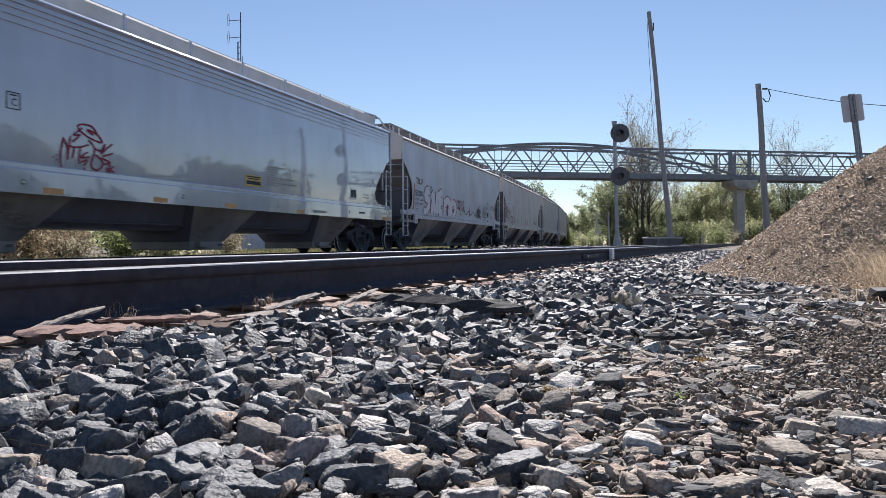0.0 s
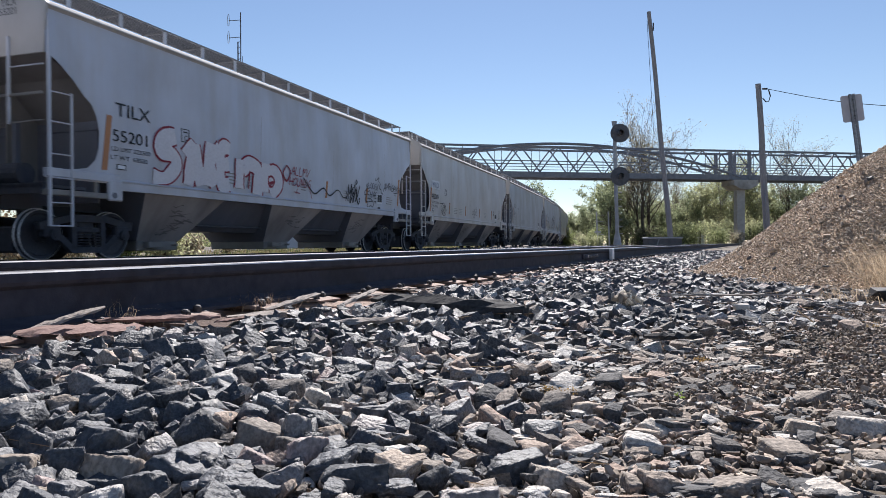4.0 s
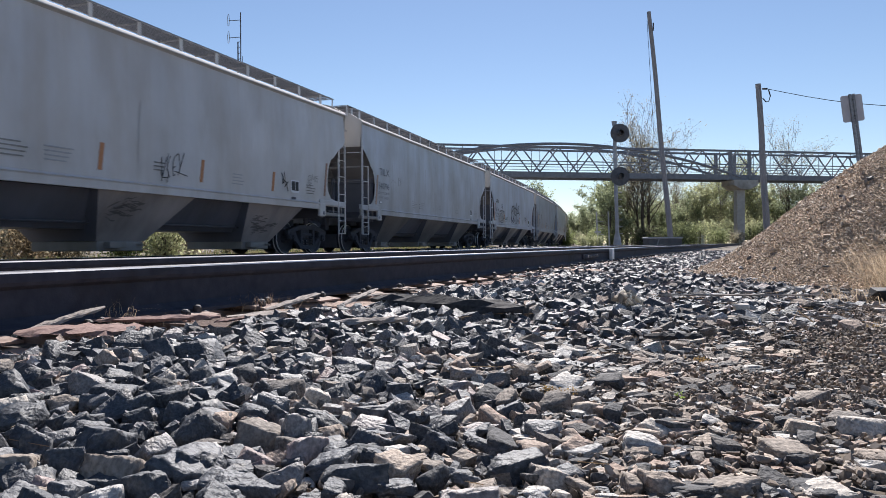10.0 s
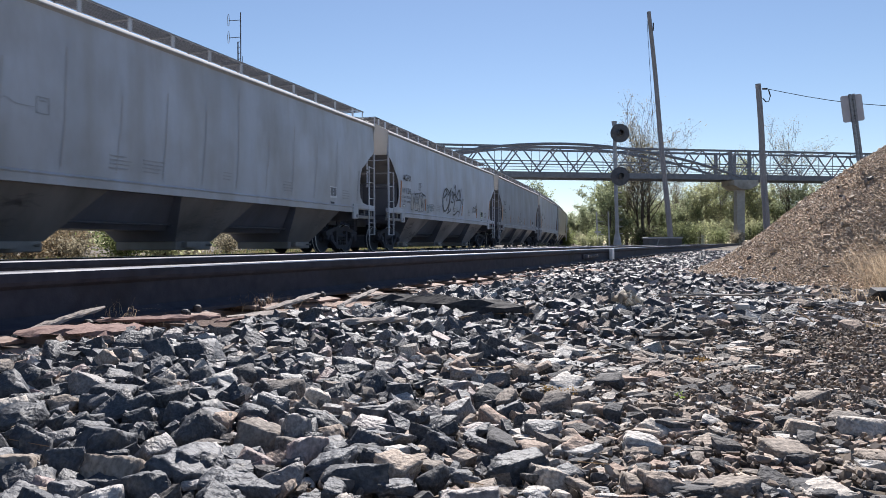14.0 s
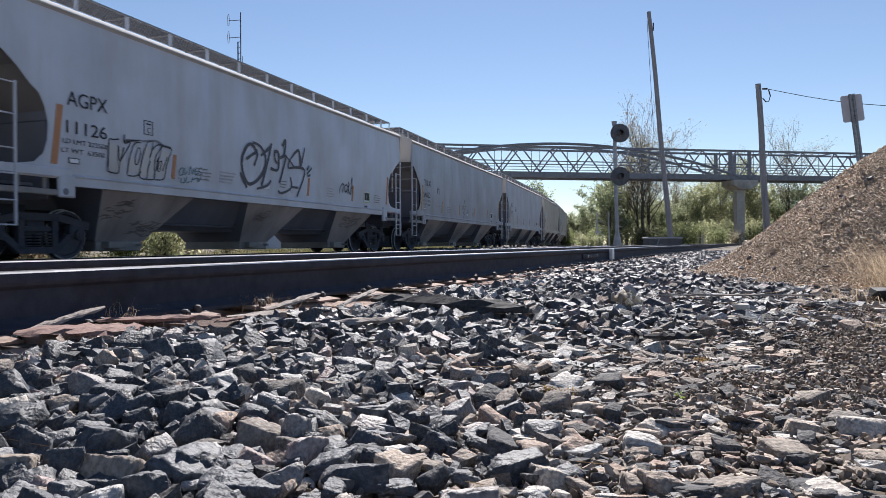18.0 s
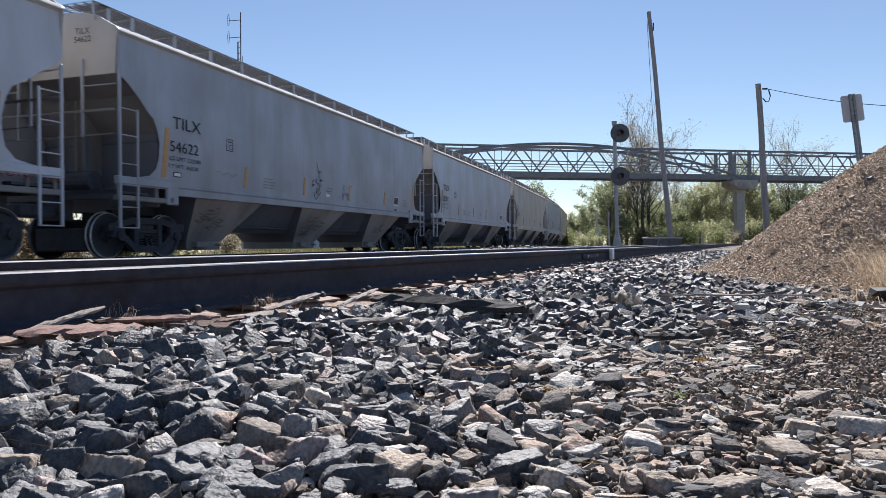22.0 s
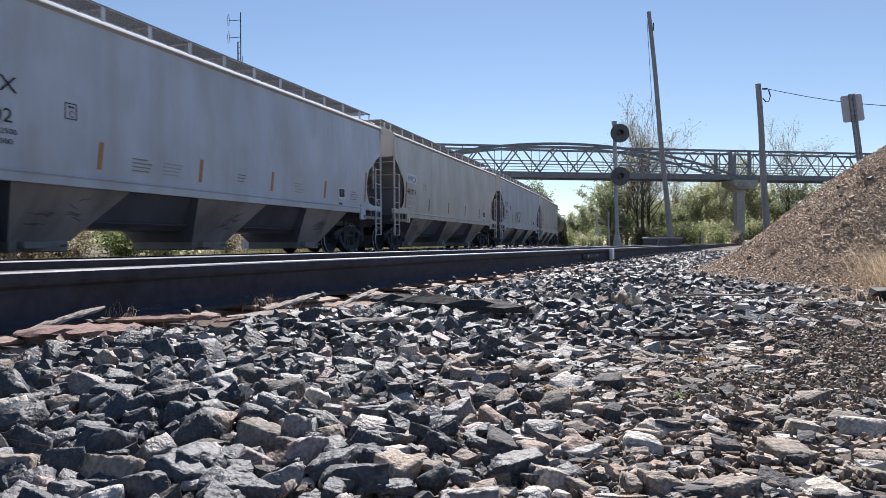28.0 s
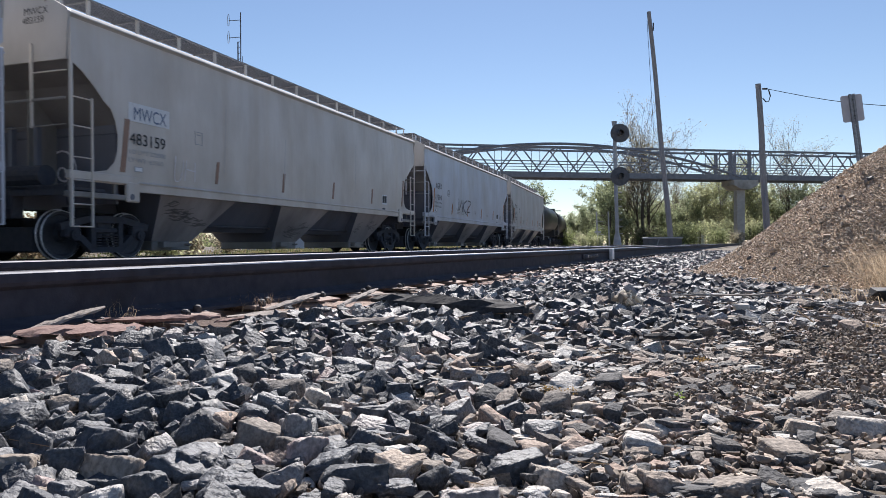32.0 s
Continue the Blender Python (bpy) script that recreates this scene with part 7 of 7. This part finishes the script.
def earth(x, y):
    """Share of bare brown earth: before the foot of the pile."""
    return np.clip(1.2 * np.sin(x * 5.3 + 1.0) * np.sin(y * 4.1) + 0.8, 0, 1) / (1 + np.exp(-(x - 0.40 * y) * 9.0)) * np.clip((y - 1.15) * 4, 0, 1) * np.clip((3.4 - y) * 2, 0, 1)
def build_ballast():
    rng = np.random.default_rng(9)
    bed = thing("ballast", "bed of angular dark grey ballast stones", "ballast", kind="structure")
    # overlapping layers: depths, spacing, lift, half sizes, share kept
    layers = []
    for y0, y1, step, lift, lo, hi, keep in ((0.45, 2.3, 0.021, -0.012, 0.008, 0.017, 1.0), (0.45, 2.3, 0.036, 0.002, 0.014, 0.029, 0.8), (0.45, 2.3, 0.072, 0.008, 0.024, 0.038, 0.58), (0.45, 2.3, 0.15, 0.012, 0.030, 0.041, 0.38),
                                             (2.3, 5.6, 0.036, -0.008, 0.015, 0.026, 1.0), (2.3, 5.6, 0.057, 0.004, 0.020, 0.036, 0.7), (2.3, 5.6, 0.105, 0.008, 0.028, 0.046, 0.5)):
        x, y = scatter(-3.2, 4.2, y0, y1, step, rng)
        w = left_of(x, y)
        m = (np.abs(x) < 0.66 * y + 0.12) & (w < NEAR - 0.10) & (rng.uniform(size=len(x)) < keep) & (cone_r(x, y) > 2.0)
        x, y, w = x[m], y[m], w[m]
        size = lo * 0.85 + (hi * 1.1 - lo * 0.85) * rng.beta(1.1, 2.2, len(x))
        right = soil(x, y)      # flatter, half-sunk, browner stone away from the track
        m = rng.uniform(size=len(x)) > (0.38 if lift > 0 else 0.15) * right
        x, y, w, size, right = x[m], y[m], w[m], size[m], right[m]
        size *= 1.20 - 0.15 * right
        dug = earth(x, y)
        m = rng.uniform(size=len(x)) > (0.80 if lift > 0 else 0.5) * dug
        x, y, w, size, right = x[m], y[m], w[m], size[m], right[m]
        z = lift * (1 - 0.9 * right) + 0.002 * right + swell(x, y) + 0.012 * np.clip(w - 0.6, 0, 1)
        bare = np.clip((w - (NEAR - 0.50)) / 0.2, 0, 1)             # tie ends stay partly clear
        z -= bare * (0.045 + 0.02 * np.sin(x * 7 + y * 5))
        size *= 1 - 0.5 * bare
        layers.append((x, y, z, size, right))
    x, y, z, size, right = (np.concatenate(q) for q in zip(*layers))
    brown = rng.uniform(size=len(x)) < 0.13 + 0.85 * right
    squash = np.clip(1.15 - 0.62 * right + rng.normal(0, 0.2, len(x)), 0.35, 1.3 - 0.6 * right)
    # the 300 large stones nearest the camera are parts of their own
    d = np.hypot(x, y) - size * 24
    order = np.argsort(d + (z < -0.012) * 0.5)
    near, rest = order[:300], order[300:]
    shared = [[raw_mesh("stone", v, f, m, True) for v, f in CLOSE] for m in (STONE_ONE, TAN_ONE)]
    r = random.Random(17)
    for i in near:
        s = part("stone", shared[int(brown[i])][r.randrange(len(CLOSE))], None, bed)
        t = 17 - 10 * right[i]
        s.matrix_basis = pose(x[i], y[i], z[i], r.gauss(0, t), r.gauss(0, t), r.uniform(0, 360)) @ Matrix.Diagonal((size[i], size[i], size[i] * squash[i], 1))
    span = size[rest] / y[rest]         # large and near stones get the finer shapes
    for lo, hi, kinds in ((0.022, 1.0, NEXT), (0.0115, 0.022, FINE), (0.0, 0.0115, MID)):
        for b, material in ((False, STONE), (True, TAN)):
            sel = rest[(span >= lo) & (span < hi) & (brown[rest] == b)]
            tagged(part("ballast_stones", stones_mesh("ballast_stones", x[sel], y[sel], z[sel], size[sel], kinds, material, rng, 0.40 - 0.25 * right[sel], squash[sel]), None, bed, "joined smaller ballast stones"), kind="stuff")
    # fine gravel and brown soil filling the gaps
    x, y = scatter(-1.2, 2.4, 0.5, 3.0, 0.0135, rng)
    right = soil(x, y)
    m = (np.abs(x) < 0.70 * y + 0.2) & (left_of(x, y) < NEAR - 0.12) & (rng.uniform(size=len(x)) < np.maximum((0.12 + 0.70 * right) * np.clip(2.4 - 0.8 * y, 0.12, 1), 0.75 * earth(x, y)))
    x, y, right = x[m], y[m], right[m]
    z, size = swell(x, y) - 0.020 + 0.016 * right + 0.008 * earth(x, y) + 0.012 * rng.uniform(size=len(x)), 0.0025 + 0.0075 * rng.beta(1, 2.5, len(x))
    for m, kinds in ((y < 1.45, GRIT), (y >= 1.45, MID)):
        tagged(part("ballast_grit", stones_mesh("ballast_grit", x[m], y[m], z[m], size[m], kinds, SOIL, rng, 0.8), None, bed, "fine brown grit between the stones"), kind="stuff")
    # farther ballast on this side, between the rails, and between the tracks
    x, y = scatter(-1.0, 13.0, 5.6, 24.0, 0.072, rng)
    w = left_of(x, y)
    m = (w < NEAR - 0.12) & (w > -4.5) & (cone_r(x, y) > 1.93)
    x, y = x[m], y[m]
    tagged(part("ballast_stones", stones_mesh("ballast_stones", x, y, 0.0 + swell(x, y), 0.024 + 0.03 * rng.beta(1.5, 2.5, len(x)), LOW, STONE, rng), None, bed), kind="stuff")
    u, w = scatter(-24, 34, NEAR + 0.1, NEAR + 1.4, 0.075, rng)
    x, y = u * math.sin(PSI2) - w * math.cos(PSI2), u * math.cos(PSI2) + w * math.sin(PSI2)
    tagged(part("ballast_stones", stones_mesh("ballast_stones", x, y, np.full(len(x), -0.01), 0.024 + 0.026 * rng.uniform(size=len(x)), LOW, STONE, rng), None, bed), kind="stuff")
    # the bed goes on beside and behind the camera
    u, w = scatter(-24, 40, -4.5, NEAR - 0.12, 0.12, rng)
    x, y = u * math.sin(PSI2) - w * math.cos(PSI2), u * math.cos(PSI2) + w * math.sin(PSI2)
    m = ((np.abs(x) > 0.66 * y + 0.12) | (y < 0.45)) & (cone_r(x, y) > 2.0) & (y < 12)
    for b, material in ((False, STONE), (True, TAN)):
        k = m & ((rng.uniform(size=len(x)) < 0.1 + 0.6 / (1 + np.exp((w - 0.2) * 3))) == b)
        tagged(part("ballast_stones", stones_mesh("ballast_stones", x[k], y[k], swell(x[k], y[k]) - 0.008, 0.03 + 0.04 * rng.beta(1.4, 2.4, k.sum()), LOW, material, rng, 0.3), None, bed), kind="stuff")
    u, w = scatter(-6, 6, -3.6, NEAR - 0.2, 0.062, rng)
    x, y = u * math.sin(PSI2) - w * math.cos(PSI2), u * math.cos(PSI2) + w * math.sin(PSI2)
    m = ((np.abs(x) > 0.66 * y + 0.12) | (y < 0.45)) & (cone_r(x, y) > 2.0) & (np.hypot(x, y) < 2.6 + 2.2 * rng.uniform(size=len(x)) ** 2)
    for b, material in ((False, STONE), (True, TAN)):
        k = m & ((rng.uniform(size=len(x)) < 0.1 + 0.6 / (1 + np.exp((w - 0.2) * 3))) == b)
        tagged(part("ballast_stones", stones_mesh("ballast_stones", x[k], y[k], swell(x[k], y[k]) - 0.010, 0.018 + 0.025 * rng.beta(1.4, 2.4, k.sum()), LOW, material, rng, 0.4), None, bed), kind="stuff")
    u, w = scatter(-24, 60, NEAR + 1.62, 16.0, 0.21, rng)
    x, y = u * math.sin(PSI2) - w * math.cos(PSI2), u * math.cos(PSI2) + w * math.sin(PSI2)
    m = (np.hypot(x - HUB.x, y - HUB.y) > BEND - 4.4)
    x, y = x[m], y[m]
    tagged(part("ballast_stones", stones_mesh("ballast_stones", x, y, 0.01 + 0.02 * rng.uniform(size=len(x)) - np.array([dip(a, b) for a, b in zip(x, y)]), 0.055 + 0.055 * rng.uniform(size=len(x)), LOW, STONE, rng), None, bed), kind="stuff")
    # loose stones on the pile
    x, y = scatter(1.6, 5.7, 3.3, 8.0, 0.0148, rng)
    m = rng.uniform(size=len(x)) < 0.95 * np.clip((2.45 - cone_r(x, y)) / 0.45, 0, 1) * np.where((x - 4.28) * 0.58 + (y - 5.98) * 0.81 < 0.25, 1, 0.15)
    x, y = x[m], y[m]
    z = np.array([max(0.0, pile_height(a, b)) for a, b in zip(x, y)])
    size = 0.0055 + 0.013 * rng.beta(1.0, 6.0, len(x))
    tagged(part("pile_gravel", stones_mesh("pile_gravel", x, y, z - 0.45 * size, size, LOW, PEA, rng, 0.6), None, PILE, "loose gravel on the heap"), kind="stuff")
    m = rng.uniform(size=len(x)) < 0.0018
    tagged(part("pile_rock", stones_mesh("pile_rock", x[m], y[m], z[m] + 0.01, 0.013 + 0.026 * rng.beta(1.2, 3, m.sum()), MID, STONE, rng, 0.7), None, PILE, "larger dark rocks on the heap"), kind="stuff")
    m = rng.uniform(size=len(x)) < 0.009
    tagged(part("pile_rock", stones_mesh("pile_rock", x[m], y[m], z[m] + 0.002, 0.013 + 0.024 * rng.beta(1.2, 3, m.sum()), MID, PEA, rng, 0.7), None, PILE, "larger tan stones on the heap"), kind="stuff")
build_ballast()

# ---- debris on the ballast ----
def plank(name, label, p, q, w, h, seed, material=None):
    """A split, weathered piece of timber from p to q."""
    r = random.Random(seed)
    p, q = Vector(p), Vector(q)
    d = (q - p).normalized()
    a = d.cross(Vector((0, 0, 1))).normalized()
    b = a.cross(d)
    n, v = 12, []
    for k in range(n + 1):
        t = k / n
        c = p.lerp(q, t)
        e = 1 - 0.55 * abs(2 * t - 1) ** 3
        for i, jj in ((-1, -1), (-0.2, -1.1), (1, -0.9), (1.05, 0.2), (0.5, 1), (-0.1, 0.75), (-0.7, 1.05), (-1, 0.3)):
            v.append(c + a * (w / 2 * i * e * r.uniform(0.6, 1.25)) + b * (h / 2 * jj * e * r.uniform(0.5, 1.4)))
    f = [tuple(range(7, -1, -1)), tuple(range(8 * n, 8 * n + 8))]
    for k in range(n):
        f += [(8 * k + i, 8 * k + (i + 1) % 8, 8 * k + 8 + (i + 1) % 8, 8 * k + 8 + i) for i in range(8)]
    return tagged(new(name, Shape().add(v, f).mesh(name, material or TIE)), label, "wood")
def build_debris():
    GREYWOOD = mat("grey_wood", (0.20, 0.165, 0.14), (0.42, 0.37, 0.33), 0.9, size=0.012, bump=0.08, stretch=(1, 1, 6))
    DARKWOOD = mat("dark_wood", (0.03, 0.03, 0.032), (0.075, 0.07, 0.068), 0.9, size=0.02, bump=0.08)
    REDWOOD = mat("red_brown_wood", (0.17, 0.10, 0.085), (0.30, 0.20, 0.17), 0.9, size=0.012, bump=0.08)
    plank("timber", "dark weathered timber lying on the ballast", (-0.33, 3.36, 0.040), (0.33, 2.82, 0.034), 0.11, 0.06, 1, DARKWOOD)
    plank("board", "broad reddish slab broken from a tie end", (-1.25, 2.07, 0.048), (-0.92, 2.14, 0.050), 0.19, 0.022, 14, REDWOOD)
    plank("board", "long thin weathered board beside the rail", (-1.20, 2.40, 0.045), (-0.78, 2.46, 0.050), 0.06, 0.018, 15, REDWOOD)
    plank("splinter", "curled grey splinter leaning on the slab", (-1.29, 2.13, 0.035), (-1.14, 2.36, 0.095), 0.045, 0.014, 16, GREYWOOD)
    plank("board", "split grey tie fragment by the rail", (-0.85, 2.75, 0.02), (-0.45, 3.0, 0.02), 0.07, 0.018, 4, GREYWOOD)
    plank("splinter", "tilted grey wood splinter against the rail", (-1.50, 2.02, 0.02), (-1.34, 2.22, 0.06), 0.045, 0.012, 5, GREYWOOD)
    plank("splinter", "curled grey wood splinter against the rail", (-0.74, 2.92, 0.03), (-0.55, 3.10, 0.085), 0.06, 0.014, 6, GREYWOOD)
    plank("splinter", "grey wood splinter against the rail", (-0.46, 3.12, 0.03), (-0.32, 3.40, 0.085), 0.04, 0.012, 7, GREYWOOD)
    plank("splinter", "short wood splinter among the stones", (-0.35, 2.3, 0.045), (-0.12, 2.36, 0.05), 0.05, 0.02, 8, GREYWOOD)
    plank("splinter", "flat wood chip among the stones", (0.60, 2.11, 0.022), (0.77, 2.10, 0.022), 0.04, 0.02, 9, DARKWOOD)
    plank("stick", "long thin pale stick lying on the ballast", (1.06, 3.45, 0.045), (1.86, 3.47, 0.04), 0.011, 0.009, 10, GREYWOOD)
    rs = random.Random(88)
    for k in range(26):      # broken tie splinters strewn along the near rail
        u, w, ln, an = rs.uniform(1.6, 7.0), NEAR - rs.uniform(0.12, 0.52), rs.uniform(0.04, 0.15), rs.gauss(0.0, 0.6)
        c = siding(u, w, rs.uniform(0.012, 0.035))
        d = (ACROSS * math.cos(an) + ALONG * math.sin(an)) * ln
        plank("splinter", "small weathered tie splinter beside the rail", c - d, c + d + Vector((0, 0, rs.uniform(-0.008, 0.02))), rs.uniform(0.018, 0.05), rs.uniform(0.006, 0.014), 200 + k, rs.choice((GREYWOOD, REDWOOD, GREYWOOD)))
    # crumbled pale chunk, a heap of broken shards
    rc = np.random.default_rng(61)
    q = rc.normal(0, 1, (46, 3)) * np.array([0.024, 0.02, 0.018])
    CRUMB = mat("pale_rotten_wood", (0.70, 0.60, 0.48), (0.88, 0.81, 0.70), 0.9, size=0.012, bump=0.1, bump_size=0.01, island=0.15, third=[(0.2, (0.10, 0.08, 0.06)), (0.4, (0.62, 0.52, 0.39))])
    tagged(new("wood_chunk", stones_mesh("wood_chunk", 0.79 + q[:, 0], 3.05 + q[:, 1], 0.055 + q[:, 2], 0.010 + 0.014 * rc.uniform(size=46), FINE, CRUMB, rc, 1.0)), "pale crumbled chunk of rotten wood on the ballast", "wood")
    tagged(new("dry_stalk", Shape().tube([(1.21, 2.43, 0.03), (1.235, 2.45, 0.062), (1.275, 2.42, 0.024)], 0.0022, 5).mesh("dry_stalk", STRAW)), "bent pale dry stalk on the ballast", "straw")
    v, f = broken(903, 14, 0.4, 2, 0.4)
    ob = tagged(new("pale_rock", raw_mesh("pale_rock", v * 0.042, f, mat("pale_rock_face", (0.5, 0.45, 0.39), (0.7, 0.65, 0.58), 0.8, size=0.02, bump=0.06), True)), "flat pale rock lying on the ballast", "rock")
    ob.location = (1.24, 2.92, 0.03)
    v, f = hull(902, 30, 0.4)
    ob = tagged(new("rubber_scrap", raw_mesh("rubber_scrap", v * 0.09, f, BLACKM)), "black rubber scrap beside the dry grass", "scrap")
    ob.location = (2.28, 3.62, 0.03)
    rng = np.random.default_rng(77)
    n = 120
    x, y = rng.uniform(-0.9, 1.9, n), rng.uniform(0.75, 3.6, n)
    x[50:], y[50:] = rng.uniform(1.2, 2.5, 70), rng.uniform(2.4, 4.0, 70)
    an, ln = rng.uniform(0, np.pi, n), rng.uniform(0.012, 0.06, n)
    sh = Shape()
    for i in range(n):
        c, s = math.cos(an[i]) * ln[i], math.sin(an[i]) * ln[i]
        z, dz, bow = 0.026 + rng.uniform(-0.006, 0.008), rng.uniform(-0.15, 0.15) * ln[i], rng.uniform(-0.12, 0.12)
        sh.tube([(x[i] - c, y[i] - s, z - dz), (x[i] + bow * s * 0.5, y[i] - bow * c * 0.5, z), (x[i] + c, y[i] + s, z + dz)], 0.0006, 4)
    tagged(new("dry_stems", sh.mesh("dry_stems", STRAW)), "scattered dry grass stems on the ballast", "straw", kind="stuff")
    MOSS = leafmat("ochre_moss", (0.22, 0.14, 0.06), (0.36, 0.25, 0.12))
    for x0, y0, r0 in ((0.242, 1.36, 0.022), (0.63, 1.72, 0.016), (1.46, 2.38, 0.035), (0.20, 1.38, 0.015)):
        c = rng.normal(0, 1, (90, 3)) * np.array([r0, r0, r0 * 0.3]) * 0.5 + np.array([x0, y0, 0.014])
        tagged(new("moss_tuft", leaves_mesh("moss_tuft", c, 0.0028, MOSS, rng)), "small dry ochre moss tuft between the stones", "moss")
    # small green sprout
    leaf = np.array([[0.425 + 0.006 * math.cos(k), 1.27 + 0.006 * math.sin(k), 0.02 + 0.002 * k] for k in range(8)])
    g = tagged(new("sprout", leaves_mesh("sprout", leaf, 0.0045, leafmat("sprout_green", (0.16, 0.24, 0.05), (0.26, 0.34, 0.09)), rng)), "tiny bright green sprout between the stones", "plant")
build_debris()

# ---- movement ----
def motions():
    times = [2.0 * i for i in range(17)]
    for car, s0 in CARS:
        walk(car, [(t, car_pose(s0 - travelled(t))) for t in times])
    spins = [0.16 * i for i in range(201)]
    for wheels, y in WHEELSETS:
        walk(wheels, [(t, Matrix.Translation((0, y, 0.457)) @ Matrix.Rotation(travelled(t) / 0.457, 4, "X")) for t in spins])
motions()
